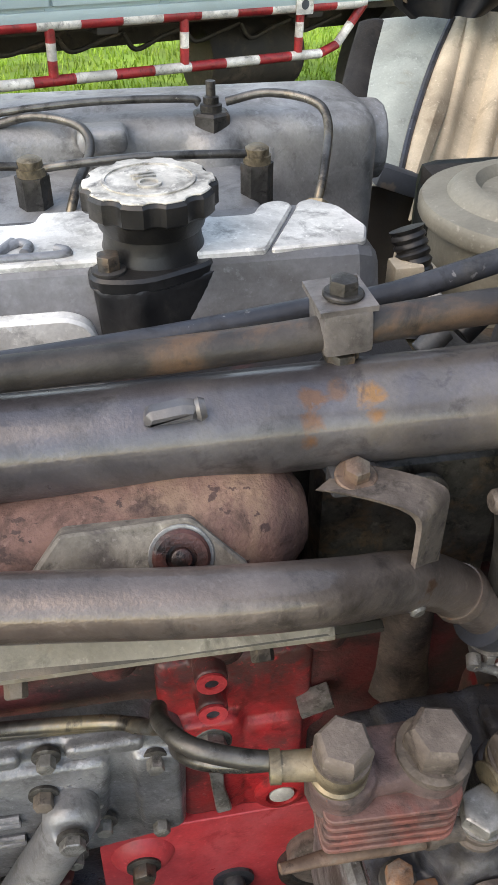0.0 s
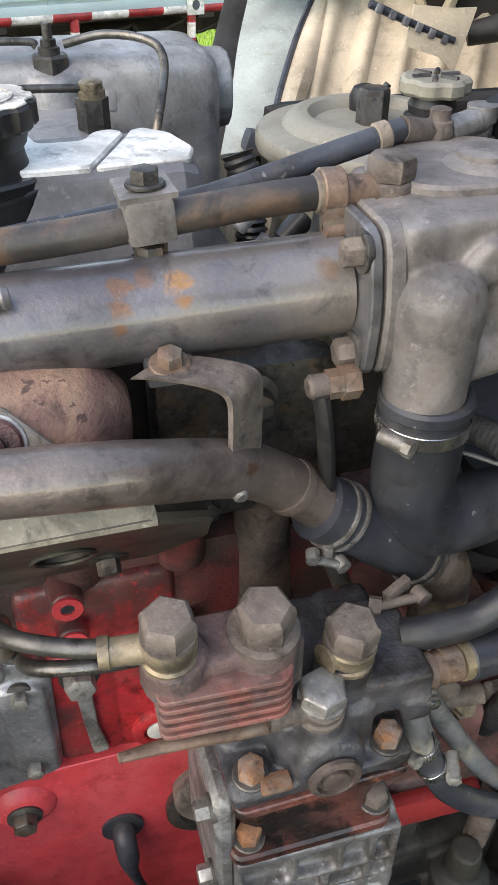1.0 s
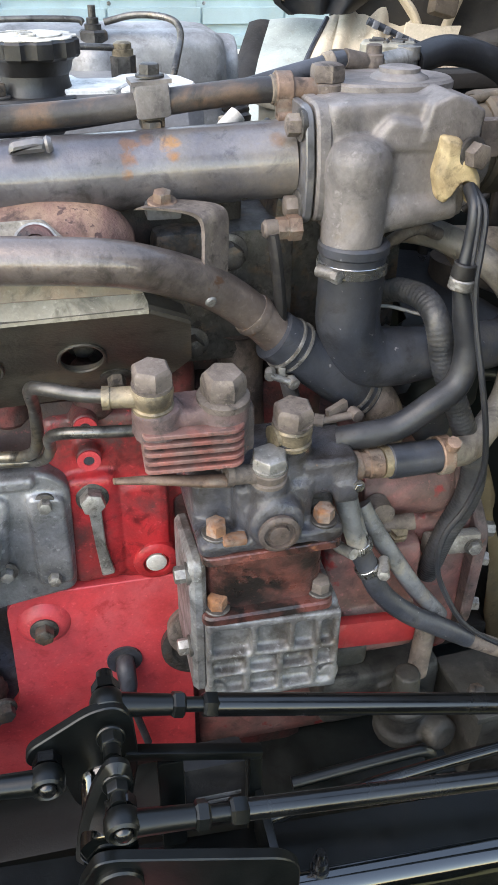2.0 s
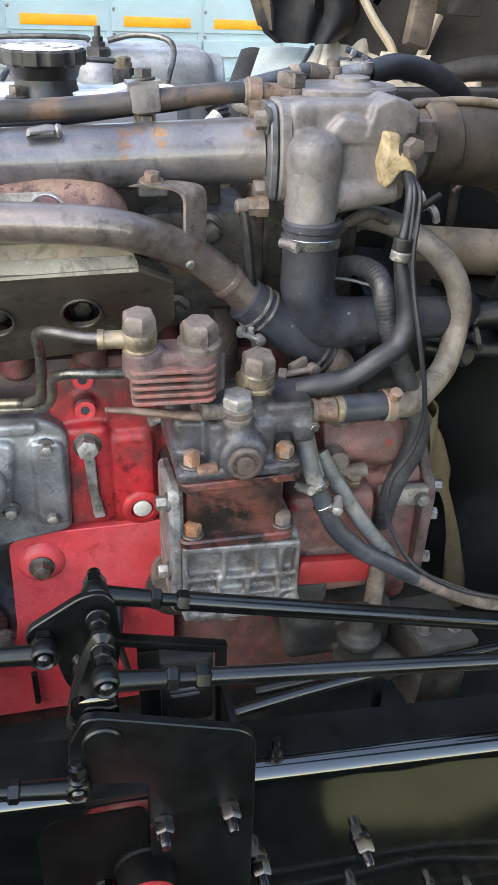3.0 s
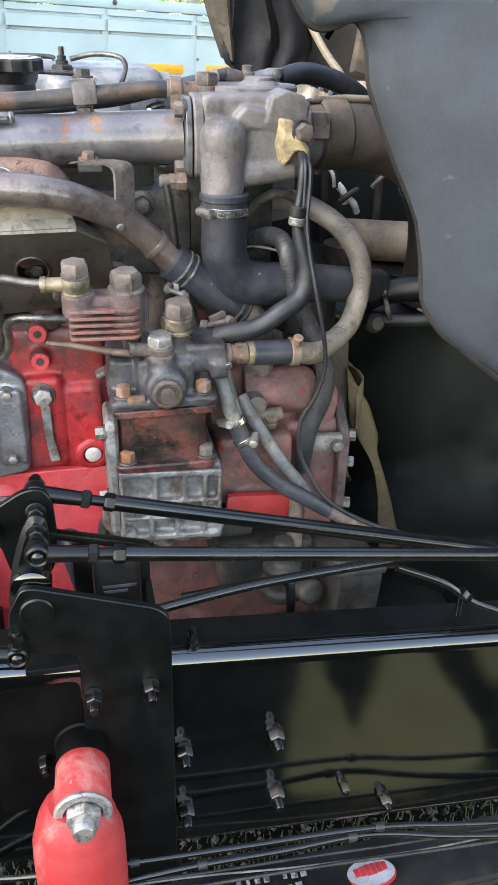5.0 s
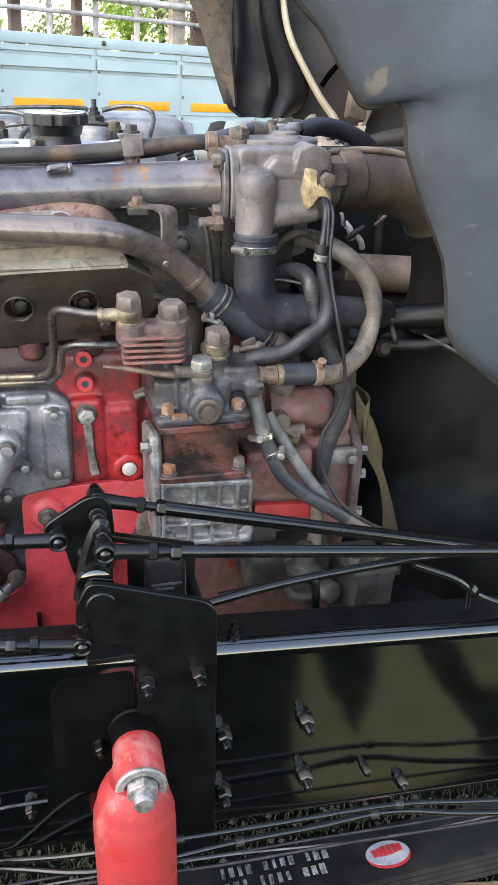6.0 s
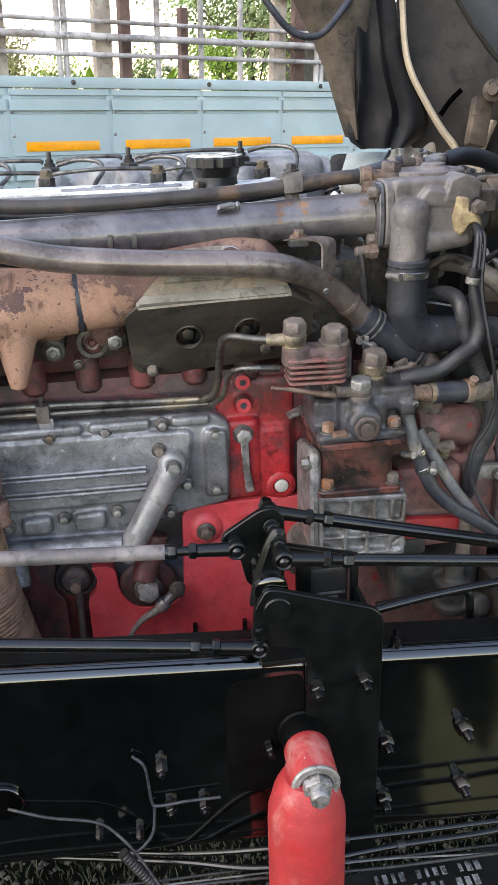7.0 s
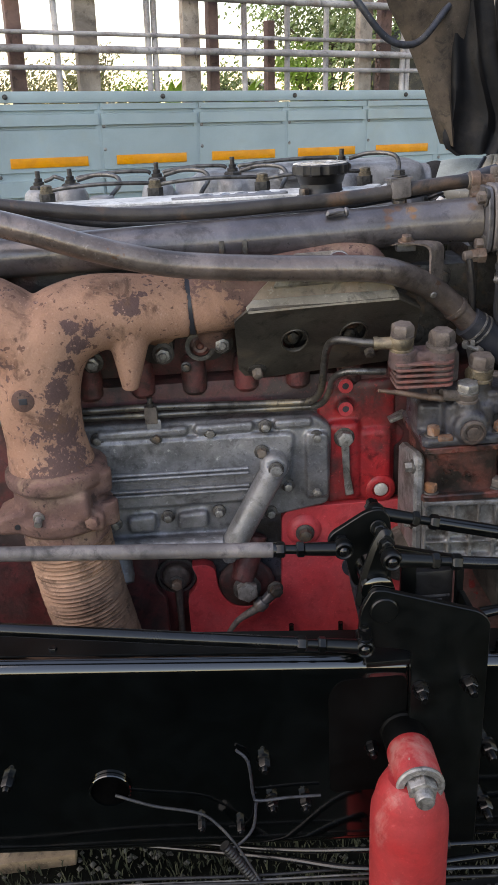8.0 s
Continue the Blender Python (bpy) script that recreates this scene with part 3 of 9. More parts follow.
M_HEATER = mat("dull_bent_steel_pipe", (0.290, 0.258, 0.220), (0.225, 0.198, 0.170), 0.58, metal=0.05, scale=14, stain=(0.15, 0.125, 0.10), stain_scale=10, bump=0.2)
M_WASHER = mat("grimy_washer_steel", (0.125, 0.118, 0.110), (0.075, 0.070, 0.066), 0.5, metal=0.5, scale=60, stain=(0.045, 0.040, 0.037), stain_scale=40, bump=0.3)
M_SADDLE = mat("dusty_cream_clip", (0.30, 0.28, 0.25), (0.21, 0.195, 0.175), 0.7, scale=30, stain=(0.13, 0.11, 0.095), stain_scale=22, stain_at=0.55, bump=0.3)
# fan plastic again, its shadow put in as a darker brown
M_UPRIGHT = mat("shaded_brown_plastic", (0.075, 0.060, 0.042), (0.055, 0.045, 0.033), 0.6, scale=10, stain=(0.035, 0.029, 0.024), stain_scale=9, bump=0.2)
M_STENCIL = mat("faded_white_stencil", (0.22, 0.24, 0.245), (0.13, 0.145, 0.15), 0.6, scale=60, stain=(0.02, 0.022, 0.022), stain_scale=120, stain_at=0.56, bump=0.1)
M_MOUNT = mat("green_grey_mount_casting", (0.042, 0.042, 0.037), (0.026, 0.026, 0.023), 0.65, scale=18, stain=(0.085, 0.078, 0.066), stain_scale=14, bump=0.4)
M_TOPHOSE = mat("dark_rust_stained_hose", (0.031, 0.028, 0.028), (0.050, 0.043, 0.039), 0.5, scale=16, stain=(0.13, 0.075, 0.045), stain_scale=13, stain_at=0.62, bump=0.3)


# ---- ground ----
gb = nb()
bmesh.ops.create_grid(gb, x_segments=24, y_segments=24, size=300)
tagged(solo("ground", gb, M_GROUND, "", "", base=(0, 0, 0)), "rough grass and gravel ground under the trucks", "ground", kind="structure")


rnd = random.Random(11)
# outlines of sunlit ground, painted pale so the rail mirrors them
SUNLIT = ([(0.434, -0.47), (0.678, -0.42), (0.887, -0.45), (0.934, -0.546), (0.931, -0.645), (0.914, -0.74), (0.93, -0.90), (0.97, -1.10), (0.88, -1.10), (0.82, -0.90), (0.755, -0.768), (0.717, -0.713),
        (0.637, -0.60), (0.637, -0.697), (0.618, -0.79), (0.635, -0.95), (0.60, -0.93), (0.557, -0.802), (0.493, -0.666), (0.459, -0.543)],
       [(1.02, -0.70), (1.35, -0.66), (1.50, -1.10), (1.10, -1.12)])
for lobe in SUNLIT:
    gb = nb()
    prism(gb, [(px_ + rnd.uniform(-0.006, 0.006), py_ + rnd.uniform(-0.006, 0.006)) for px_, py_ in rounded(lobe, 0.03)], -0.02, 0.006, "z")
    tagged(solo("sunlit_patch", gb, M_SUNLIT, "", "", base=(lobe[0][0], lobe[0][1], 0)), "pale olive-tan ground beside the truck, sunlight in its colour", "ground", kind="structure")


# ---- chassis rail of the truck ----
def rail_top(x):
    return 0.893 - 0.078 * x


def rail_low(x):
    return 0.593 - 0.066 * x


def chassis_rail(name, y0, way, label):
    th = thing(name, (0, y0, 0.6), label, "chassis rail")
    xs = [-1.6 + 0.1 * i for i in range(32)]
    bm = nb()
    rows = []
    for x in xs:
        t, l = rail_top(x), rail_low(x)
        q = 0.016
        arc = [(y0 + way * q * (1 - math.sin(g)), t - q * (1 - math.cos(g))) for g in [math.pi / 2 * k / 6 for k in range(7)]]
        arc2 = [(y0 + way * q * (1 - math.cos(g)), l + q * (1 - math.sin(g))) for g in [math.pi / 2 * k / 4 for k in range(5)]]
        prof = [(y0 + way * 0.062, t), (y0 + way * (q + 0.003), t)] + arc + [(y0, t - q - 0.003), (y0, l + q + 0.003)] + arc2 + [(y0 + way * 0.062, l), (y0 + way * 0.062, l + 0.008), (y0 + way * 0.012, l + 0.008), (y0 + way * 0.008, l + 0.014),
                (y0 + way * 0.008, t - 0.014), (y0 + way * 0.012, t - 0.008), (y0 + way * 0.062, t - 0.008)]
        rows.append([bm.verts.new((x, y, z)) for y, z in prof])
    n = len(rows[0])
    for p, q in zip(rows, rows[1:]):
        for k in range(n):
            bm.faces.new((p[k], p[(k + 1) % n], q[(k + 1) % n], q[k]))
    bm.faces.new(rows[0])
    bm.faces.new(rows[-1][::-1])
    part("channel", bm, M_BLACK, th)
    rows = [[(x, y0 + way * (0.019 + 0.0425 * k / 2), rail_top(x) + 0.0012) for k in range(3)] for x in xs]
    part("flange_top", sheet(nb(), rows, 0.0010, (0, 0, -1)), M_SATIN, th, "dull black top of the flange")
    return th


RY = 0.032
rail = chassis_rail("chassis_rail", RY, 1, "glossy black painted steel truck chassis rail with studs and nuts")
chassis_rail("chassis_rail", 1.02, -1, "black painted steel chassis rail on the far side of the engine")


def stud(parent, x, z, y=RY, r=0.0075, out=0.030):
    bm = nb()
    lathe(bm, (x, y, z), (0, -1, 0), [(r * 1.7, 0), (r * 1.7, 0.002)], 18)
    lathe(bm, (x, y - 0.002, z), (0, -1, 0), [(r * 1.45, 0), (r * 1.45, 0.011), (r * 1.2, 0.013)], 6, turn=0.4)
    lathe(bm, (x, y - 0.013, z), (0, -1, 0), [(r * 0.85, 0), (r * 0.85, out - 0.016), (r * 0.65, out - 0.013)], 14)
    return part("stud", bm, M_BLACK_ROD, parent, "black painted stud with nut")


for sx, sz in ((0.157, 0.747), (0.262, 0.751), (0.158, 0.649), (0.266, 0.654)):
    stud(rail, sx, sz, r=0.0070, out=0.028)
for sx, sz in ((-0.128, 0.753), (-0.120, 0.686), (-0.078, 0.682), (-0.446, 0.756), (0.008, 0.763), (0.408, 0.610)):
    stud(rail, sx, sz, r=0.0055, out=0.021)
for sx, sz in ((0.352, 0.647), (-0.163, 0.649), (-0.213, 0.659)):
    stud(rail, sx, sz, r=0.0038, out=0.017)
hb = ring(nb(), (-0.323, RY - 0.006, 0.728), (0, 1, 0), 0.0235, 0.0265, 0.006, edge=0.001)
part("hole_ring", hb, M_BLACK, rail)
hb = lathe(nb(), (-0.323, RY - 0.003, 0.728), (0, 1, 0), [(0.0235, 0), (0.0235, 0.004)], 24)
part("hole", hb, M_HOLE, rail)

for bx in (-0.12, -0.372, -0.62):
    bolt(rail, (bx, RY + 0.030, rail_top(bx) - 0.001), (0, 0, 1), 0.009, 0.005, M_BLACK_ROD, 0.007)

# cross member and oil pan region under the engine
bm = nb()
box(bm, (-0.55, 0.52, 0.66), (0.12, 0.82, 0.10), 0.012)
solo("cross_member", bm, M_BLACK, "black steel cross member between the chassis rails", "cross member")


# bracket plate on the rail, with the bell crank shaft
brk = thing("bell_crank_bracket", (0.1, 0.02, 0.6), "black welded steel bracket plate bolted to the chassis rail", "bracket")
bm = nb()
out = [(0.053, 0.56), (0.146, 0.555), (0.146, 0.90), (0.146, 0.944), (0.134, 0.958), (0.018, 0.998), (0.006, 0.998), (-0.008, 0.972), (-0.010, 0.925), (0.053, 0.912)]
prism(bm, rounded(out, [0.004, 0.004, 0.0, 0.014, 0.010, 0.006, 0.010, 0.010, 0.01, 0.01]), RY - 0.011, RY - 0.002, "y", 0.001)
part("plate", bm, M_SATIN, brk)
bm = box(nb(), (0.082, 0.089, 1.001), (0.104, 0.010, 0.0085), 0.002, (0, 15, 0))
part("top_bar", bm, M_SATIN, brk)
for px_, w_, z0, z1 in ((0.0635, 0.019, 0.880, 0.998), (0.1275, 0.010, 0.880, 0.990)):
    bm = box(nb(), (px_, 0.0885, (z0 + z1) / 2), (w_, 0.007, z1 - z0), 0.0015)
    part("upright", bm, M_SATIN, brk)
bm = nb()
box(bm, (0.130, 0.054, 0.92), (0.007, 0.062, 0.055), 0.002)
box(bm, (0.07, 0.056, 0.892), (0.14, 0.062, 0.008), 0.002)
part("gusset", bm, M_SATIN, brk)
for sx, sz in ((0.064, 0.857), (0.123, 0.860)):
    stud(brk, sx, sz, y=RY - 0.011, r=0.0065, out=0.026)
bm = nb()
lathe(bm, (0.172, 0.050, rail_top(0.17) - 0.002), (0, 0, 1), [(0.008, 0), (0.008, 0.006), (0.0065, 0.006), (0.0065, 0.016), (0.004, 0.016), (0.004, 0.026)], 12)
part("grease_nipple", bm, M_BLACK_ROD, brk)
bm = nb()
box(bm, (0.098, 0.107, 0.932), (0.050, 0.026, 0.080), 0.006)
sw = part("switch_box", bm, M_PLASTIC, brk, "black moulded box with white markings")
for k in range(2):
    bm = box(nb(), (0.1 - 0.004 * k, 0.0935, 0.936 - 0.0065 * k), (0.036 - 0.010 * k, 0.001, 0.0036), 0.0003)
    part("marking", bm, M_GREYHOSE, sw)

crank = thing("bell_crank", (0.012, 0.062, 0.93), "glossy black bell crank with a short horizontal pivot shaft", "bell crank")
bm = nb()
lathe(bm, (0.015, RY - 0.0005, 0.988), (0.03, 1, 0.03), [(0.015, 0), (0.0195, 0.003), (0.0195, 0.018), (0.0178, 0.020), (0.0178, 0.050), (0.0200, 0.053), (0.0200, 0.060), (0.016, 0.064)], 30)
part("shaft_housing", bm, M_BLACK, crank)
bm = nb()
out = [(-0.036, 1.024), (-0.032, 1.038), (0.012, 1.066), (0.030, 1.068), (0.040, 1.055), (0.042, 1.01), (0.034, 0.965), (-0.004, 0.962), (-0.010, 0.985), (-0.014, 1.008)]
prism(bm, rounded(out, [0.008, 0.008, 0.01, 0.01, 0.01, 0.01, 0.014, 0.014, 0.01, 0.012]), 0.086, 0.094, "y", 0.001)
part("rear_lever", bm, M_SATIN, crank)
bm = nb()
out = [(-0.010, 0.960), (-0.005, 0.990), (0.000, 1.012), (0.010, 1.044), (0.021, 1.064), (0.034, 1.060), (0.036, 1.040), (0.033, 1.010), (0.030, 0.962)]
prism(bm, rounded(out, 0.008), 0.042, 0.056, "y", 0.005)
part("front_lever", bm, M_SATIN, crank)
bm = nb()
hexhead(bm, (0.024, 0.080, 1.046), (0, -1, 0.2), 0.014, 0.012, 0.010)
lathe(bm, (0.024, 0.068, 1.048), (0, -1, 0.2), [(0.006, 0), (0.006, 0.010)], 12)
part("nut", bm, M_SATIN, crank)
bm = nb()
hexhead(bm, (0.025, 0.043, 1.046), (0, -1, 0.1), 0.013, 0.010, 0.010)
lathe(bm, (0.025, 0.034, 1.047), (0, -1, 0.1), [(0.005, 0), (0.005, 0.008)], 12)
part("front_nut", bm, M_SATIN, crank)
bm = lathe(nb(), (0.019, RY - 0.0105, 0.972), (0, -1, 0), [(0.0165, 0), (0.0165, 0.0030), (0.0150, 0.0045), (0.006, 0.0050)], 28)
part("shaft_end", bm, M_SATIN, crank)


def ball_end(parent, p, way, drop=0.02):
    """A ball joint housing with its stud and lock nuts, on the end of a rod that goes along way."""
    p, w = Vector(p), Vector(way).normalized()
    bm = nb()
    lathe(bm, p - Vector((0, 0.008, 0.0)), (0, 1, 0), [(0.0060, 0.003), (0.0072, 0.0012), (0.0092, 0.0), (0.0112, 0.0015), (0.0120, 0.005), (0.0120, 0.011), (0.0108, 0.015), (0.007, 0.017)], 24)
    rod(bm, p + w * 0.008, p + w * 0.045, 0.0085, 0.0075)
    lathe(bm, p + w * 0.045, w, [(0.0075, 0), (0.0098, 0.0018), (0.0098, 0.0082), (0.0075, 0.010)], 6, turn=0.35)
    lathe(bm, p + w * 0.055, w, [(0.0055, 0), (0.0055, 0.014)], 14)
    lathe(bm, p + w * 0.068, w, [(0.0075, 0), (0.0095, 0.002), (0.0095, 0.010), (0.0078, 0.012)], 6, turn=0.1)
    b = part("ball_joint", bm, M_SATIN, parent)
    bm = nb()
    lathe(bm, p + Vector((0, 0.008, 0.0)), (0, 1, 0), [(0.006, 0), (0.006, drop)], 14)
    lathe(bm, p + Vector((0, 0.010, 0.0)), (0, 1, 0), [(0.0100, 0), (0.0100, 0.008)], 6)
    lathe(bm, p + Vector((0, -0.004, 0.0)), (0, -1, 0), [(0.0064, 0), (0.0062, 0.003), (0.0048, 0.0055), (0.0022, 0.0066)], 16)
    part("joint_stud", bm, M_BLACK_ROD, b)
    return p + w * 0.078


def linkage(name, a, b, r, label, end=True, sag=0.0, both=False):
    a, b = Vector(a), Vector(b)
    th = thing(name, a, label, "control rod", "gear linkage rods")
    s = ball_end(th, a, b - a) if end else a
    e = b
    mid = (s + e) / 2 - Vector((0, 0, sag))
    bm = nb()
    tube(bm, [s, mid, e], r, 16, 8)
    part("rod", bm, M_BLACK_ROD, th)
    return th


linkage("control_rod", (0.024, 0.098, 1.057), (1.1, 0.10, 0.78), 0.0085, "long black painted gear control rod with ball joint end")
linkage("control_rod", (0.026, 0.018, 1.040), (1.1, 0.02, 0.90), 0.0072, "thin black gear control rod with ball joint end")
arod = linkage("control_rod", (-0.020, 0.066, 1.030), (-0.95, 0.105, 1.07), 0.0085, "black gear control rod with dusty worn middle and ball joint end")
bm = rod(nb(), (-0.102, 0.0692, 1.0335), (-0.90, 0.1029, 1.0679), 0.0089, seg=18, edge=0.0003)
part("dusty_stretch", bm, M_ROD_DUST, arod, "dusty grey-brown stretch of the rod")
linkage("control_rod", (-0.004, 0.018, 0.925), (-0.95, 0.025, 1.065), 0.0078, "black control rod lying just above the chassis rail")
lower = bpy.data.objects["control_rod.003"]
bm = nb()
lathe(bm, (-0.003, 0.018, 0.930), (0, 0.1, 1), [(0.0085, 0), (0.0085, 0.006), (0.0065, 0.007), (0.0065, 0.012)], 14)
lathe(bm, (-0.003, 0.0192, 0.942), (0, 0.1, 1), [(0.0078, 0), (0.0078, 0.007), (0.0045, 0.008), (0.0045, 0.013)], 6)
part("upright_stud", bm, M_BLACK_ROD, lower)
bm = nb()
tube(bm, [(0.135, 0.085, 0.905), (0.25, 0.09, 0.920), (0.40, 0.097, 0.926), (0.48, 0.10, 0.924), (0.60, 0.105, 0.920), (0.80, 0.11, 0.91)], 0.0055, 14, 6)
solo("brake_pipe", bm, M_BLACK_ROD, "thin black steel pipe running above the chassis rail", "pipe")
bm = nb()
tube(bm, [(0.17, 0.125, 0.885), (0.27, 0.125, 0.895), (0.292, 0.125, 0.893), (0.300, 0.125, 0.875), (0.302, 0.125, 0.80)], 0.0056, 16, 6)
solo("breather_hose", bm, M_SATIN, "short black painted pipe bent downwards beside the rail", "pipe")
bm = nb()
tube(bm, [(0.40, 0.06, 0.945), (0.46, 0.06, 0.915), (0.50, 0.055, 0.885), (0.58, 0.05, 0.85)], 0.0045, 12, 5)
lathe(bm, (0.487, 0.057, 0.897), (0.5, -0.1, -0.5), [(0.0068, -0.007), (0.0075, -0.006), (0.0075, 0.006), (0.0068, 0.007)], 6)
lathe(bm, (0.482, 0.057, 0.880), (0, 0, 1), [(0.0038, -0.010), (0.0038, 0.016)], 10)
solo("pipe_union", bm, M_BLACK_ROD, "black pipe with a small union near the radiator", "pipe union")


# ---- shock absorber ----
shock = thing("shock_absorber", (0.034, -0.045, 0.15), "bright red painted shock absorber bolted outside the black chassis rail", "shock absorber")
bm = nb()
lathe(bm, (0.0385, -0.046, 0.15), (0, 0, 1), [(0.040, 0), (0.0470, 0.004), (0.0465, 0.570), (0.0455, 0.588), (0.0430, 0.597), (0.0415, 0.602), (0.0405, 0.609), (0.0385, 0.616), (0.033, 0.628), (0.026, 0.636)], 40)
part("dust_tube", bm, M_RED_SHOCK, shock)
bm = nb()
lathe(bm, (0.0475, 0.0, 0.784), (-0.02, -1, 0.01), [(0.0255, 0), (0.0280, 0.006), (0.0280, 0.054), (0.0260, 0.058)], 30)
box(bm, (0.038, -0.036, 0.768), (0.044, 0.040, 0.030), 0.008)
part("upper_eye", bm, M_RED_SHOCK, shock)
AX = (-0.02, -1, 0.01)
bm = ring(nb(), (0.0463, -0.058, 0.785), AX, 0.0195, 0.0285, 0.006, edge=0.002)
part("washer", bm, M_STEEL, shock, "dull grey steel washer")
bm = lathe(nb(), (0.0463, -0.057, 0.785), AX, [(0.019, 0), (0.019, 0.003)], 24)
part("bushing", bm, M_RUBBER, shock)
bm = nb()
hexhead(bm, (0.0463, -0.058, 0.785), AX, 0.032, 0.017)
lathe(bm, (0.0463, -0.073, 0.785), AX, [(0.0110, 0), (0.0110, 0.012), (0.0095, 0.014)], 18)
part("nut", bm, M_STEEL, shock, "dull steel nut on a threaded end")
# pad added to keep the red shock from mirroring in the rail
bm = prism(nb(), rounded([(-0.045, 0.690), (0.0515, 0.690), (0.0515, 0.868), (-0.030, 0.868), (-0.045, 0.850)], 0.012), RY - 0.0007, RY + 0.001, "y", 0)
part("reflection_mask", bm, M_DULL_BLACK, shock, "dull black pad added to dim the shock's reflection")
bm = lathe(nb(), (0.0480, RY - 0.001, 0.784), (-0.02, -1, 0.01), [(0.0300, 0), (0.0300, 0.004), (0.0275, 0.006), (0.0275, 0.030), (0.0265, 0.034)], 28)
part("mounting_pin", bm, M_DULL_BLACK, shock, "black painted mounting boss")
bm = nb()
ring(bm, (0.0385, -0.046, 0.42), (0, 0, 1), 0.044, 0.0482, 0.004)
part("seam", bm, M_RED_SHOCK, shock)
bm = nb()
lathe(bm, (0.0385, -0.046, 0.0), (0, 0, 1), [(0.036, 0), (0.036, 0.16)], 24)
part("lower_tube", bm, M_RED_SHOCK, shock)


# ---- wires and lines along the lower edge of the rail ----
def wire(name, pts, r, material, label, category="wire", group=""):
    bm = tube(nb(), pts, r, 10, 6)
    return solo(name, bm, material, label, category, group)


for k in range(3):
    rnd = random.Random(k)
    dz, dy = 0.006 * k - 0.010, -0.012 * (k % 3)
    pts = [(-0.9 + 0.15 * i, RY - 0.022 + dy, rail_low(-0.9 + 0.15 * i) - 0.012 + dz + rnd.uniform(-0.007, 0.007)) for i in range(13)]
    wire("wire", pts, (0.0019, 0.0013, 0.0022)[k], (M_CABLE, M_GREYHOSE, M_PLASTIC)[k],
         "thin dark electric wire strung along the lower edge of the rail", "wire", "wires under the rail")
def air_line(pts, r, label):
    """An air line with two black clips holding it."""
    th = thing("air_line", pts[3], label, "air line", "air lines")
    part("tube", tube(nb(), pts, r, 12, 6), M_BLACK_ROD, th)
    for k in (3, 5):
        way = Vector(pts[k + 1]) - Vector(pts[k - 1])
        part("clip", ring(nb(), pts[k], way, r * 0.96, r + 0.0018, 0.011, edge=0.0006), M_PLASTIC, th)


air_line([(-0.30, 0.09, 0.56), (-0.12, 0.03, 0.585), (0.0, -0.010, 0.598), (0.165, -0.015, 0.609), (0.271, -0.015, 0.608), (0.346, -0.015, 0.611), (0.399, -0.015, 0.604), (0.519, -0.015, 0.569), (0.8, -0.02, 0.52), (1.2, -0.03, 0.50)], 0.0044, "glossy black air line under the chassis rail")
air_line([(-0.28, 0.09, 0.57), (-0.12, 0.03, 0.600), (-0.02, -0.012, 0.636), (0.088, -0.02, 0.641), (0.208, -0.02, 0.635), (0.377, -0.02, 0.627), (0.511, -0.02, 0.600), (0.8, -0.03, 0.56), (1.2, -0.03, 0.53)], 0.0036, "thin glossy black air line along the lower edge of the rail")
wire("wire", [(-0.317, RY - 0.006, 0.722), (-0.27, RY - 0.012, 0.705), (-0.215, RY - 0.015, 0.69), (-0.19, RY - 0.02, 0.67), (-0.165, RY - 0.03, 0.635), (-0.13, RY - 0.05, 0.57)], 0.0019,
     M_WRAP, "grey wire coming out of a round hole in the rail", "wire")
wire("wire", [(-0.162, RY - 0.005, 0.778), (-0.148, RY - 0.008, 0.760), (-0.144, RY - 0.008, 0.706), (-0.137, RY - 0.010, 0.697), (-0.10, RY - 0.010, 0.698), (-0.058, RY - 0.010, 0.697)], 0.0020,
     M_RUBBER, "thin black wire clipped to the face of the rail", "wire")
wire("wire", [(-0.141, RY - 0.008, 0.692), (-0.146, RY - 0.008, 0.652), (-0.160, RY - 0.012, 0.633), (-0.178, RY - 0.018, 0.625)], 0.0020, M_RUBBER, "thin black wire looping down the face of the rail", "wire")
bm = tube(nb(), [(-0.185, 0.0, 0.65), (-0.16, -0.005, 0.61), (-0.12, -0.015, 0.55), (-0.10, -0.02, 0.48)], 0.0065, 12, 6, wave=0.0006, pitch=0.005)
solo("conduit", bm, M_PLASTIC, "black corrugated cable conduit hanging below the rail", "conduit")

# leaf spring under the rail, with stencilled marks and an oval sticker
spring = thing("leaf_spring", (0.3, -0.02, 0.5), "black painted leaf spring with white stencilled marks and an oval sticker", "leaf spring")
for k in range(4):
    bm = nb()
    L = 1.25 - 0.16 * k
    rows = []
    for i in range(17):
        x = 0.62 + L * (i / 16 - 0.5) * 1.0
        z = 0.575 - 0.013 * k - 0.05 * ((x - 0.62) / 0.6) ** 2 * 0.5
        rows.append([(x, -0.085, z), (x, 0.0, z)])
    sheet(bm, rows, 0.011, (0, 0, -1))
    part("leaf", bm, M_SPRING, spring)
rnd = random.Random(21)
for row, (x0, y0) in enumerate(((0.115, -0.022), (0.105, -0.045))):
    for i in range(13):
        if i in (4, 9):
            continue
        bm = box(nb(), (x0 + 0.0125 * i, y0 - 0.0008 * i, 0.5625 + 0.0012 * i), (rnd.uniform(0.0045, 0.0088), rnd.uniform(0.013, 0.017), 0.0012), 0.0002)
        part("stencil_mark", bm, M_STENCIL, spring)


def oval(a, b, x, y):
    return [(x + a * math.cos(2 * math.pi * k / 40), y + b * math.sin(2 * math.pi * k / 40)) for k in range(40)]


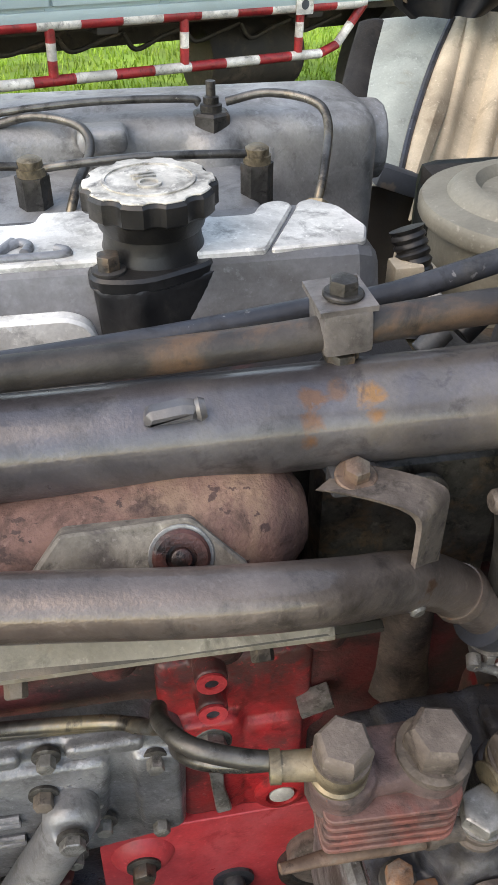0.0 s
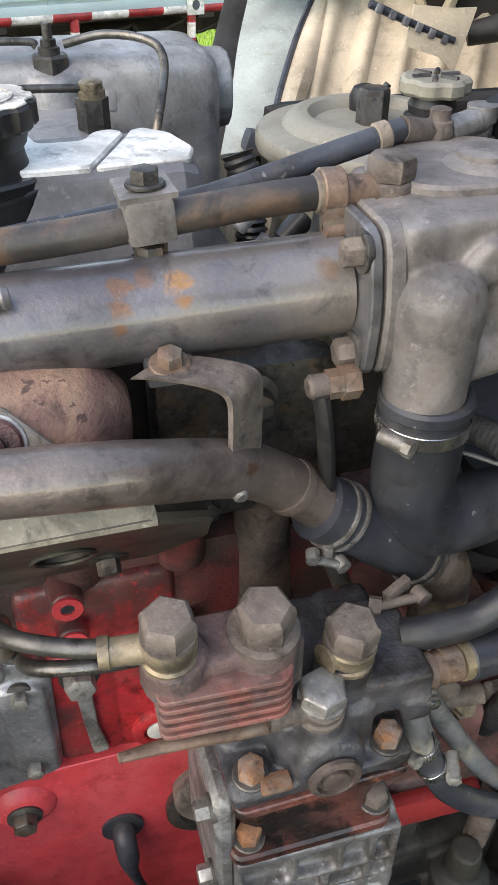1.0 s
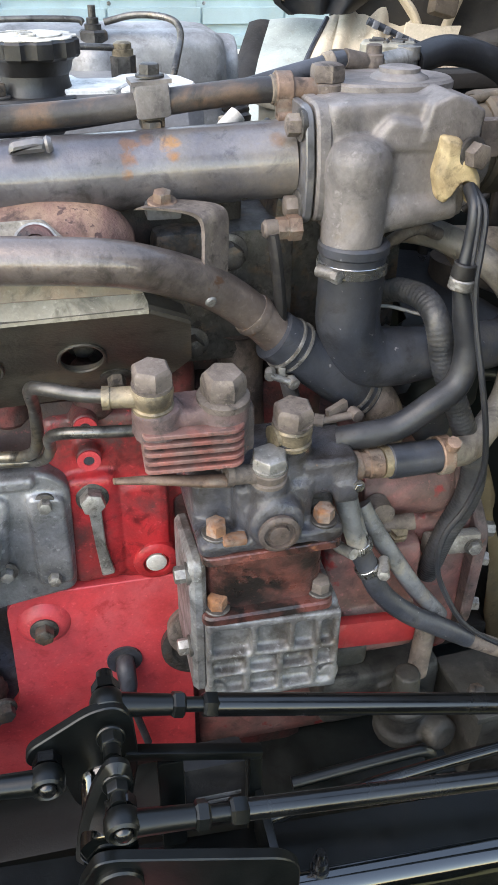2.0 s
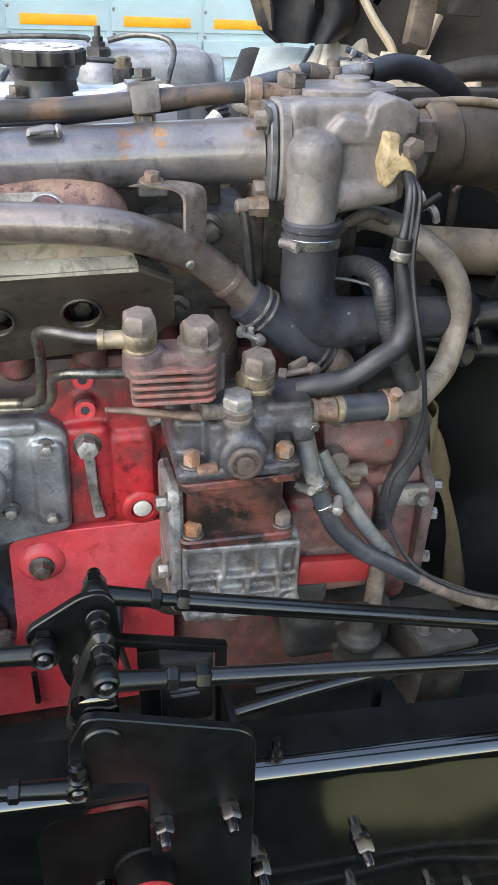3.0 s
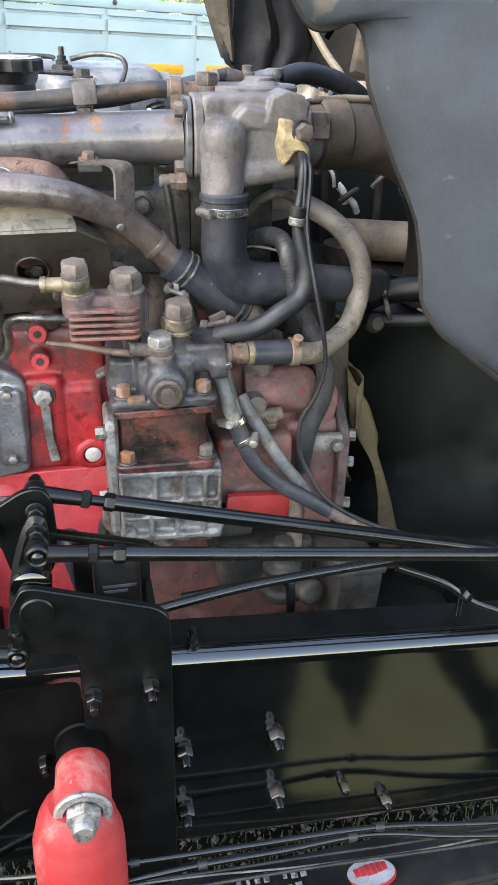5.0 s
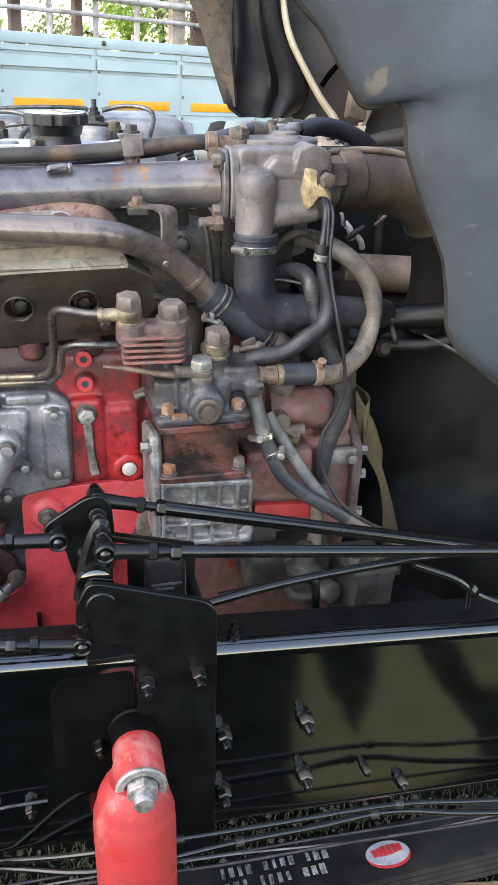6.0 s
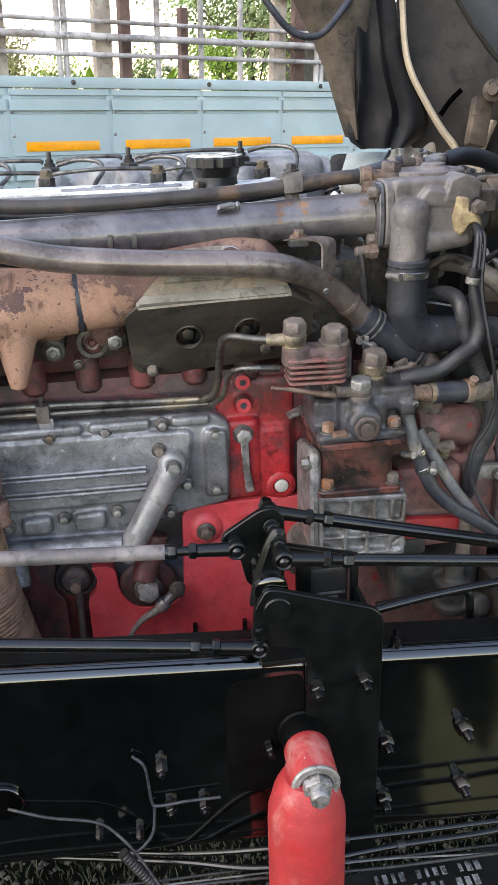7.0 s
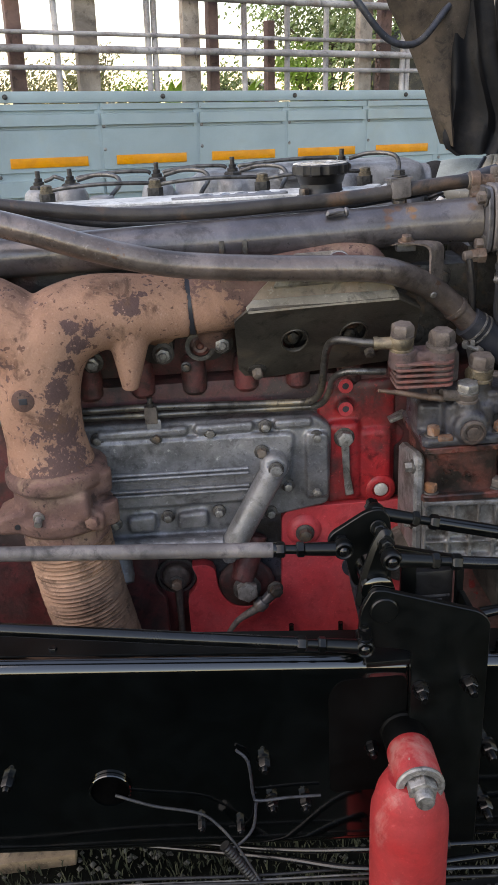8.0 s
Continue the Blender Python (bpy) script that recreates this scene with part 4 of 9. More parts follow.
bm = prism(nb(), oval(0.034, 0.021, 0.357, -0.0535), 0.5740, 0.5764, "z")
stk = part("sticker", bm, M_REDBAND, spring, "red and white oval sticker")
bm = prism(nb(), oval(0.0335, 0.0195, 0.356, -0.0515), 0.5750, 0.5772, "z")
part("white_field", bm, M_FADED, stk)
for k in range(6):
    bm = box(nb(), (0.336 + 0.008 * k, -0.0500 + 0.0008 * k, 0.5777), (0.0072, 0.0170 - 0.002 * abs(k - 2.5), 0.0008), 0.0002, (0, 0, 8))
    part("red_bar", bm, M_REDBAND, stk)
spring.location += Vector((0.054, 0.09, -0.125))
bm = box(nb(), (0.56, -0.01, 0.315), (0.7, 0.10, 0.05), 0.004, (0, 4, -8))
solo("timber_block", bm, M_WOODPLANK, "rough wooden plank wedged under the leaf spring", "plank")
bm = box(nb(), (-0.74, 0.557, 0.016), (0.42, 0.040, 0.032), 0.004, (0, 0, 3))
solo("ground_board", bm, M_WOODPLANK, "short weathered board lying on the gravel", "board")
bm = box(nb(), (0.56, -0.01, 0.143), (0.16, 0.16, 0.286), 0.01)
solo("support_stand", bm, M_WOODPLANK, "stacked timber support under the truck", "support")


# ---- engine block ----
block = thing("engine_block", (-0.2, 0.55, 0.55), "red painted cast-iron engine block, grimy towards the top", "engine block")
bm = nb()
box(bm, (-0.375, 0.60, 0.87), (1.27, 0.47, 0.56), 0.02)
part("crankcase", bm, M_RED_GRIMY, block)
bm = nb()
box(bm, (-0.40, 0.60, 1.19), (1.22, 0.42, 0.08), 0.012)
part("deck", bm, M_RED_GRIMY, block)
bm = nb()
box(bm, (-0.30, 0.60, 0.52), (1.0, 0.36, 0.16), 0.03)
part("oil_pan", bm, M_BLACK, block, "black oil pan")

# raised red castings between the side cover and the compressor
bm = nb()
box(bm, (0.050, 0.378, 1.035), (0.118, 0.04, 0.20), 0.010)
box(bm, (0.028, 0.362, 1.01), (0.052, 0.03, 0.13), 0.010)
box(bm, (0.075, 0.366, 1.0), (0.055, 0.03, 0.12), 0.010)
lathe(bm, (0.085, 0.355, 0.956), (0, -1, 0), [(0.026, -0.03), (0.0235, 0.0), (0.0205, 0.004)], 24)
lathe(bm, (0.103, 0.364, 1.045), (0, -1, 0), [(0.022, -0.03), (0.020, 0.0)], 22)
lathe(bm, (0.030, 0.355, 1.135), (0, -1, 0), [(0.012, -0.03), (0.012, 0.016)], 18)
lathe(bm, (0.030, 0.355, 1.100), (0, -1, 0), [(0.012, -0.03), (0.012, 0.016)], 18)
lathe(bm, (0.014, 0.360, 0.955), (0, -1, 0), [(0.012, -0.03), (0.011, 0.008)], 18)
melt(part("side_casting", bm, M_RED_CAST, block), 0.0028, 3)
for z in (1.135, 1.100):
    bm = ring(nb(), (0.030, 0.339, z), (0, -1, 0), 0.005, 0.0105, 0.002)
    hp = part("port_ring", bm, M_RED, block)
    bm = lathe(nb(), (0.030, 0.3392, z), (0, -1, 0), [(0.005, 0), (0.005, 0.0006)], 16)
    part("port_hole", bm, M_RUBBER, hp)
bm = lathe(nb(), (0.085, 0.352, 0.962), (0, -1, 0), [(0.024, -0.004), (0.0225, 0.004), (0.019, 0.0065), (0.0135, 0.007), (0.0125, 0.003)], 28)
part("plug_boss", bm, M_RED_CAST, block)
bm = lathe(nb(), (0.085, 0.349, 0.962), (0, -1, 0), [(0.0105, -0.004), (0.0105, 0.0032), (0.008, 0.0045)], 22)
part("core_plug", bm, M_ALU_LIT_DUSTY, block, "dull steel core plug")
bolt(block, (0.029, 0.349, 1.052), (0, -1, 0.1), 0.021, 0.016, M_STEEL, 0.015)
bm = nb()
prism(bm, rounded([(0.024, 1.04), (0.036, 1.04), (0.037, 0.995), (0.043, 0.96), (0.030, 0.958), (0.027, 0.995)], 0.003), 0.341, 0.346, "y", 0.001)
part("lock_tab", bm, M_STEEL, block, "bent steel lock tab")
bm = nb()
box(bm, (0.108, 0.352, 1.078), (0.026, 0.02, 0.006), 0.001, (0, -20, 0))
part("steel_tab", bm, M_STEEL, block)

# black box added for darkness below, hiding the ground
bm = box(nb(), (0.08, 0.44, 0.52), (1.15, 0.34, 0.20), 0.03)
part("under_engine_box", bm, M_LINER, block, "black box added under the engine")

# smooth red side plate with its notch and bolts
bm = lathe(nb(), (0.180, 0.372, 1.060), (-0.03, 0, 1), [(0.026, 0), (0.022, 0.03), (0.0205, 0.10), (0.024, 0.14), (0.030, 0.145)], 24)
part("coolant_riser", bm, M_PLUG, block, "greasy brown riser")
bm = tube(nb(), [(0.206, 0.335, 1.19), (0.217, 0.33, 1.144), (0.232, 0.328, 1.10), (0.250, 0.33, 1.05)], 0.0075, 14, 5)
part("drain_pipe", bm, M_PIPE, block, "thin grey drain pipe")
plate = thing("side_plate", (0, 0.345, 0.70), "smooth bright red painted side plate bolted to the engine block", "cover plate")
bm = nb()
out = [(-0.068, 0.930), (-0.052, 0.942), (0.113, 0.943), (0.118, 0.938), (0.118, 0.66), (-0.222, 0.66), (-0.222, 0.795), (-0.209, 0.809), (-0.204, 0.829), (-0.212, 0.852), (-0.19, 0.853), (-0.176, 0.845), (-0.172, 0.800),
       (-0.150, 0.770), (-0.092, 0.770), (-0.073, 0.790), (-0.070, 0.860)]
prism(bm, rounded(out, [0.01, 0.01, 0.003, 0.003, 0.003, 0.003, 0.010, 0.008, 0.012, 0.003, 0.004, 0.012, 0.02, 0.02, 0.02, 0.02, 0.012]), 0.346, 0.366, "y", 0.001)
part("panel", bm, M_RED, plate)
bm = nb()
lathe(bm, (-0.034, 0.347, 0.902), (0, -1, 0), [(0.030, -0.004), (0.026, 0.003), (0.019, 0.009), (0.016, 0.010)], 28)
part("boss", bm, M_RED, plate)
bolt(plate, (-0.034, 0.337, 0.902), (0, -1, 0), 0.018, 0.012, M_STEEL_DARK, 0.014)
bm = nb()
ring(bm, (0.043, 0.347, 0.832), (0, -1, 0), 0.009, 0.019, 0.004)
part("grommet", bm, M_RUBBER, plate)
bm = tube(nb(), [(0.043, 0.352, 0.834), (0.043, 0.335, 0.830), (0.044, 0.326, 0.812), (0.045, 0.326, 0.790), (0.050, 0.330, 0.755), (0.060, 0.335, 0.70)], [0.0090, 0.0105, 0.0100, 0.0065, 0.0045, 0.0045], 16, 6)
part("sensor_lead", bm, M_RUBBER, plate, "black sensor lead")
bm = nb()
lathe(bm, (0.124, 0.350, 0.842), (0, -1, 0), [(0.041, 0), (0.041, 0.012), (0.036, 0.014), (0.030, 0.0135), (0.028, 0.010)], 30)
part("round_cover", bm, M_STEEL_DARK, plate)
# panel darkened for the shade inside the plate's notch
bm = prism(nb(), rounded([(-0.178, 0.765), (-0.066, 0.765), (-0.064, 0.940), (-0.178, 0.940)], 0.01), 0.362, 0.368, "y", 0.001)
part("notch_shade", bm, M_OILY, block, "dark panel behind the plate, shade in its colour")
# keyhole recess in the lower block with bolts and a dipstick bracket
key = [(-0.256, 0.68), (-0.219, 0.68), (-0.221, 0.795)] + [(-0.2375 + 0.0345 * math.cos(a), 0.829 + 0.0345 * math.sin(a)) for a in [-0.9 + k * 4.95 / 14 for k in range(15)]] + [(-0.256, 0.795)]
# dark flat panel colours the keyhole as a shaded recess
bm = prism(nb(), key, 0.3655, 0.372, "y", 0.0005)
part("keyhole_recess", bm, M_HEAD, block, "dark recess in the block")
bm = ring(nb(), (-0.2375, 0.3640, 0.829), (0, -1, 0), 0.0275, 0.0325, 0.004, edge=0.001)
part("recess_rim", bm, M_WASHER, block)
bm = nb()
lathe(bm, (-0.2375, 0.366, 0.829), (0, -1, 0), [(0.0225, 0), (0.0225, 0.012), (0.0195, 0.017), (0.010, 0.019)], 24)
lathe(bm, (-0.2360, 0.362, 0.795), (0, -0.3, -1), [(0.0085, -0.02), (0.0075, 0.0), (0.0060, 0.02), (0.0050, 0.10)], 14)
melt(part("dipstick_boss", bm, M_PLUG, block, "rust-brown boss with a stem"), 0.002, 2)
bolt(block, (-0.2375, 0.347, 0.824), (0, -1, 0), 0.016, 0.010, M_COPPER)
out = [(-0.325, 0.67), (-0.256, 0.67), (-0.256, 0.797), (-0.269, 0.811), (-0.272, 0.832), (-0.264, 0.852), (-0.262, 0.93), (-0.325, 0.93)]
bm = prism(nb(), rounded(out, [0.006, 0.004, 0.010, 0.008, 0.012, 0.008, 0.004, 0.006]), 0.350, 0.371, "y", 0.002)
part("left_panel", bm, M_RED_GRIMY, block)
bm = nb()
lathe(bm, (-0.128, 0.352, 0.812), (0, -1, 0), [(0.046, 0), (0.040, 0.006), (0.028, 0.010)], 28)
rod(bm, (-0.11, 0.35, 0.90), (-0.135, 0.33, 0.83), 0.020, 0.018)
melt(part("oil_gallery", bm, M_RED_GRIMY, block), 0.003, 4)
bolt(block, (-0.128, 0.326, 0.818), (0, -1, 0.1), 0.030, 0.016, M_STEEL, 0.021)
bm = nb()
tube(bm, [(-0.165, 0.335, 0.725), (-0.145, 0.325, 0.76), (-0.115, 0.318, 0.785), (-0.09, 0.32, 0.808)], [0.004, 0.005, 0.007, 0.009], 14, 5)
lathe(bm, (-0.108, 0.318, 0.792), (0.7, 0, 0.7), [(0.010, -0.008), (0.0115, -0.006), (0.0115, 0.006), (0.010, 0.008)], 12)
part("dipstick_tube", bm, M_PIPE, block)
bolt(block, (-0.085, 0.318, 0.818), (0.2, -1, 0), 0.017, 0.012, M_STEEL_DARK)
for bx, bz in ((-0.06, 0.715), (0.02, 0.712)):
    bm = rod(nb(), (bx, 0.338, bz - 0.03), (bx, 0.338, bz + 0.02), 0.004)
    part("pin", bm, M_BLACK_ROD, block)


# ---- aluminium side cover ----
cover = thing("side_cover", (-0.2, 0.34, 0.87), "grimy cast aluminium side cover with ribs and bolts", "engine cover")
bm = nb()
out = [(-0.46, 0.905), (-0.335, 0.900), (-0.20, 0.895), (-0.13, 0.92), (-0.07, 0.935), (0.005, 0.948), (0.010, 1.075), (-0.015, 1.093), (-0.25, 1.096), (-0.46, 1.10)]
prism(bm, rounded(out, 0.012), 0.340, 0.375, "y", 0.003)
prism(bm, rounded([(-0.44, 0.965), (-0.11, 0.965), (-0.055, 0.99), (-0.045, 1.072), (-0.44, 1.078)], 0.014), 0.331, 0.345, "y", 0.004)
prism(bm, rounded([(-0.030, 0.962), (0.004, 0.962), (0.004, 1.066), (-0.030, 1.07)], 0.008), 0.333, 0.345, "y", 0.003)
prism(bm, rounded([(-0.34, 0.892), (-0.15, 0.885), (-0.145, 0.913), (-0.34, 0.917)], 0.010), 0.322, 0.345, "y", 0.006)
for px0, px1 in ((-0.30, -0.258), (-0.225, -0.18)):
    prism(bm, rounded([(px0, 0.925), (px1, 0.927), (px1, 0.955), (px0, 0.953)], 0.008), 0.328, 0.345, "y", 0.004)
for px0, px1 in ((-0.33, -0.20), (-0.19, -0.105), (-0.075, -0.02)):
    prism(bm, rounded([(px0, 1.078), (px1, 1.078), (px1, 1.092), (px0, 1.092)], 0.005), 0.331, 0.345, "y", 0.003)
lathe(bm, (-0.089, 0.338, 1.03), (0, -1, 0), [(0.036, 0), (0.034, 0.004), (0.028, 0.006)], 24)
casting = part("casting", bm, M_ALU, cover)
melt(casting, 0.0022, 2)
for z in (1.022, 1.015, 0.995, 0.988):
    bm = nb()
    tube(bm, [(-0.44, 0.3285, z + 0.004), (-0.28, 0.3285, z + 0.001), (-0.116, 0.3285, z)], 0.0030, 8, 2)
    part("rib", bm, M_ALU, cover)
for bx, bz in ((-0.319, 0.942), (-0.240, 0.948), (-0.163, 0.951), (-0.058, 0.986), (-0.085, 0.943), (-0.168, 1.080), (-0.088, 1.083), (-0.014, 1.061), (-0.015, 0.973), (-0.33, 1.08)):
    bolt(cover, (bx, 0.336, bz), (0, -1, 0), 0.0115, 0.010, M_STEEL, 0.0098)
bolt(cover, (-0.095, 0.330, 1.046), (0, -1, 0), 0.013, 0.010, M_DUSTY, 0.0105, label="brown hexagon plug")
bm = nb()
rod(bm, (-0.078, 0.318, 1.024), (-0.152, 0.312, 0.892), 0.0185, 0.0195, seg=26)
lathe(bm, (-0.078, 0.335, 1.026), (0, -1, 0), [(0.021, 0), (0.021, 0.020), (0.016, 0.026)], 22)
rod(bm, (-0.152, 0.316, 0.905), (-0.152, 0.316, 0.875), 0.0155, 0.010, seg=20)
melt(part("breather_arm", bm, M_ALU_BLUE, cover), 0.0022, 4)
bolt(cover, (-0.077, 0.303, 1.028), (0, -1, 0), 0.016, 0.008, M_STEEL, 0.011)
bm = nb()
rod(bm, (-0.34, 0.312, 0.914), (-0.16, 0.311, 0.909), 0.0125, seg=20)
part("lower_pipe", bm, M_ALU, cover)
bm = nb()
lathe(bm, (-0.318, 0.33, 0.862), (0.2, -0.6, -0.8), [(0.02, -0.03), (0.018, 0.01), (0.014, 0.02)], 20)
part("stub", bm, M_ALU, cover)


# ---- cylinder head ----
head = thing("cylinder_head", (-0.3, 0.5, 1.22), "dark oily cast-iron cylinder head", "cylinder head")
bm = nb()
box(bm, (-0.40, 0.54, 1.27), (1.16, 0.33, 0.125), 0.01)
part("casting", bm, M_HEAD, head)
for x in (-0.60, -0.42, -0.235, -0.16, -0.02, 0.06):
    bm = lathe(nb(), (x, 0.36, 1.205), (0, -1, 0), [(0.026, -0.02), (0.024, 0.004), (0.018, 0.006)], 20)
    part("stud_ledge", bm, M_HEAD, head)
for bx, bz in ((-0.225, 1.199), (-0.142, 1.209), (-0.324, 1.193)):
    bolt(head, (bx, 0.345, bz), (0, -1, 0), 0.019, 0.014, M_STEEL, 0.015, stud=0.008, name="nut")
bolt(head, (-0.195, 0.348, 1.176), (0, -1, 0), 0.010, 0.006, M_STEEL_DARK)
bm = ring(nb(), (-0.173, 0.347, 1.206), (0, -1, 0), 0.015, 0.021, 0.004)
part("port_ring", bm, M_WASHER, head)
bm = lathe(nb(), (-0.173, 0.349, 1.206), (0, -1, 0), [(0.0145, 0), (0.0145, 0.002), (0.010, 0.004), (0.006, 0.003), (0.004, 0.006)], 24)
part("port_plug", bm, M_CYLINDER, head, "oily rust-brown plug")
for k in range(14):
    x = -0.86 + 0.075 * k
    part("pushrod_boss", lathe(nb(), (x, 0.368, 1.130), (0, 0, 1), [(0.012, 0), (0.0175, 0.006), (0.0185, 0.028), (0.0165, 0.052), (0.010, 0.058)], 20), M_RED_GRIMY, head)


# ---- exhaust manifold ----
mani = thing("exhaust_manifold", (-0.2, 0.31, 1.2), "rusty orange cast-iron exhaust manifold with dark flaking patches", "exhaust manifold")
bm = nb()
tube(bm, [(-0.186, 0.318, 1.272), (-0.24, 0.312, 1.272), (-0.315, 0.300, 1.271), (-0.368, 0.29, 1.243), (-0.390, 0.286, 1.18), (-0.391, 0.286, 1.11), (-0.386, 0.286, 1.045)],
     [0.043, 0.045, 0.051, 0.057, 0.055, 0.053, 0.062], 28, 6)
tube(bm, [(-0.38, 0.286, 1.235), (-0.46, 0.30, 1.28), (-0.58, 0.31, 1.285), (-0.8, 0.318, 1.28)], [0.055, 0.056, 0.046, 0.044], 24, 5)
rod(bm, (-0.264, 0.298, 1.25), (-0.270, 0.292, 1.166), 0.031, 0.0105)
rod(bm, (-0.230, 0.33, 1.26), (-0.228, 0.37, 1.23), 0.030)
rod(bm, (-0.325, 0.325, 1.26), (-0.33, 0.37, 1.24), 0.026)
lathe(bm, (-0.400, 0.239, 1.181), (0, -1, 0), [(0.024, -0.02), (0.020, 0.004)], 22)
melt(part("outlet_casting", bm, M_MANIFOLD, mani), 0.0035, 5)
bm = nb()
tube(bm, [(-0.181, 0.318, 1.273), (-0.12, 0.320, 1.279), (-0.05, 0.322, 1.289), (0.02, 0.322, 1.298), (0.060, 0.322, 1.298), (0.082, 0.322, 1.296)],
     [0.042, 0.043, 0.044, 0.046, 0.040, 0.018], 28, 6)
rod(bm, (-0.15, 0.33, 1.26), (-0.15, 0.37, 1.215), 0.030)
rod(bm, (0.03, 0.33, 1.28), (0.03, 0.37, 1.23), 0.030)
melt(part("front_casting", bm, M_MANIFOLD_DARK, mani, "brown pitted front log of the manifold"), 0.0032, 4)
bm = nb()
pm = Matrix.Translation((0.004, 0.288, 1.317)) @ Euler((radians(62), 0, 0)).to_matrix().to_4x4()
prism(bm, rounded([(-0.078, -0.026), (-0.066, -0.006), (-0.048, 0.0158), (0.014, 0.0172), (0.041, -0.011), (0.040, -0.024)], 0.003), -0.01, 0.012, "z", 0.0015, m=pm)
part("boss_pad", bm, M_PAD, mani, "pale flaking raised pad")
bm = nb()
nrm = (pm.to_3x3() @ Vector((0, 0, 1)))
c = pm @ Vector((0.0078, -0.001, 0.012))
ring(bm, c, nrm, 0.0135, 0.0160, 0.0012, edge=0.0004)
part("pad_ring", bm, M_STEEL, mani)
bm = nb()
lathe(bm, c, nrm, [(0.0140, 0), (0.0140, 0.003), (0.0125, 0.0045), (0.0075, 0.0045), (0.0072, 0.002), (0.0052, 0.002), (0.0050, 0.0055), (0.0042, 0.006)], 28)
part("pad_plug", bm, M_CYLINDER, mani, "dark brown screw plug")
bm = nb()
ring(bm, (-0.1855, 0.318, 1.2725), (1, 0, 0.05), 0.030, 0.0418, 0.007)
part("joint_ring", bm, M_RUBBER, mani, "dark joint gap")
bm = nb()
lathe(bm, (-0.400, 0.237, 1.181), (0, -1, 0), [(0.015, 0), (0.015, 0.005), (0.012, 0.007)], 20)
plug = part("side_plug", bm, M_MANIFOLD_DARK, mani)
bm = box(nb(), (-0.400, 0.2295, 1.181), (0.010, 0.002, 0.008), 0.0005)
part("plug_slot", bm, M_RUBBER, plug)
# outlet flange with brake body
bm = nb()
lathe(bm, (-0.383, 0.286, 0.985), (0, 0, 1), [(0.066, 0), (0.072, 0.006), (0.073, 0.022), (0.064, 0.030), (0.062, 0.060), (0.070, 0.066), (0.070, 0.082), (0.061, 0.088)], 30)
rod(bm, (-0.322, 0.27, 1.062), (-0.322, 0.27, 1.030), 0.016, 0.014)
rod(bm, (-0.315, 0.262, 1.02), (-0.315, 0.262, 0.985), 0.014)
box(bm, (-0.355, 0.236, 1.028), (0.04, 0.03, 0.036), 0.006)
prism(bm, rounded([(-0.47, 0.99), (-0.32, 0.985), (-0.318, 1.012), (-0.345, 1.024), (-0.44, 1.022), (-0.47, 1.01)], 0.008), 0.232, 0.30, "y", 0.004)
lathe(bm, (-0.403, 0.24, 1.022), (0, -1, 0), [(0.023, -0.02), (0.022, 0.008), (0.016, 0.010)], 22)
melt(part("outlet_flange", bm, M_MANIFOLD_DARK, mani, "flaking brown outlet flange"), 0.003, 3)
bm = nb()
lathe(bm, (-0.403, 0.234, 1.020), (0, -1, -0.25), [(0.008, 0), (0.008, 0.012), (0.005, 0.012), (0.005, 0.024)], 14)
part("flange_stud", bm, M_STEEL, mani, "bright worn stud end")
for bx in (-0.435, -0.365):
    bm = lathe(nb(), (bx, 0.231, 1.003), (0, -1, 0), [(0.004, 0), (0.004, 0.001)], 12)
    part("flange_hole", bm, M_RUBBER, mani)
bolt(mani, (-0.335, 0.236, 1.004), (0, -1, 0), 0.016, 0.012, M_MANIFOLD_DARK)

bellows = thing("exhaust_bellows", (-0.375, 0.29, 0.62), "heat-tinted tan corrugated steel exhaust bellows below the manifold", "exhaust pipe")
bm = nb()
lathe(bm, (-0.383, 0.288, 0.990), (0.05, 0.02, -1), [(0.056, -0.01), (0.060, 0.02), (0.0615, 0.03)], 30)
part("collar", bm, M_MANIFOLD_DARK, bellows, "brown rusted collar")
bm = nb()
tube(bm, [(-0.382, 0.289, 0.965), (-0.374, 0.292, 0.88), (-0.362, 0.297, 0.80), (-0.347, 0.305, 0.70), (-0.337, 0.31, 0.60)], 0.0590, 40, 8, wave=0.0021, pitch=0.0066)
part("corrugated_pipe", bm, M_BELLOWS, bellows)
bm = nb()
for off in (-0.004, 0.004):
    tube(bm, [(-0.345, 0.335, 0.945 + off), (-0.332, 0.33, 0.935 + off), (-0.328, 0.30, 0.928 + off)], 0.003, 8, 4)
part("wire_tie", bm, M_MANIFOLD_DARK, bellows)


# ---- heat shield in front of the manifold ----
shield = thing("heat_shield", (0, 0.26, 1.17), "dark steel heat shield with pale top and oval holes", "heat shield")
SM = Matrix.Translation((0, 0.247, 1.285)) @ Euler((radians(38.66), 0, 0)).to_matrix().to_4x4()
holes = ((-0.045, -0.0855, 0.0175, 0.024), (0.034, -0.0775, 0.0175, 0.024))


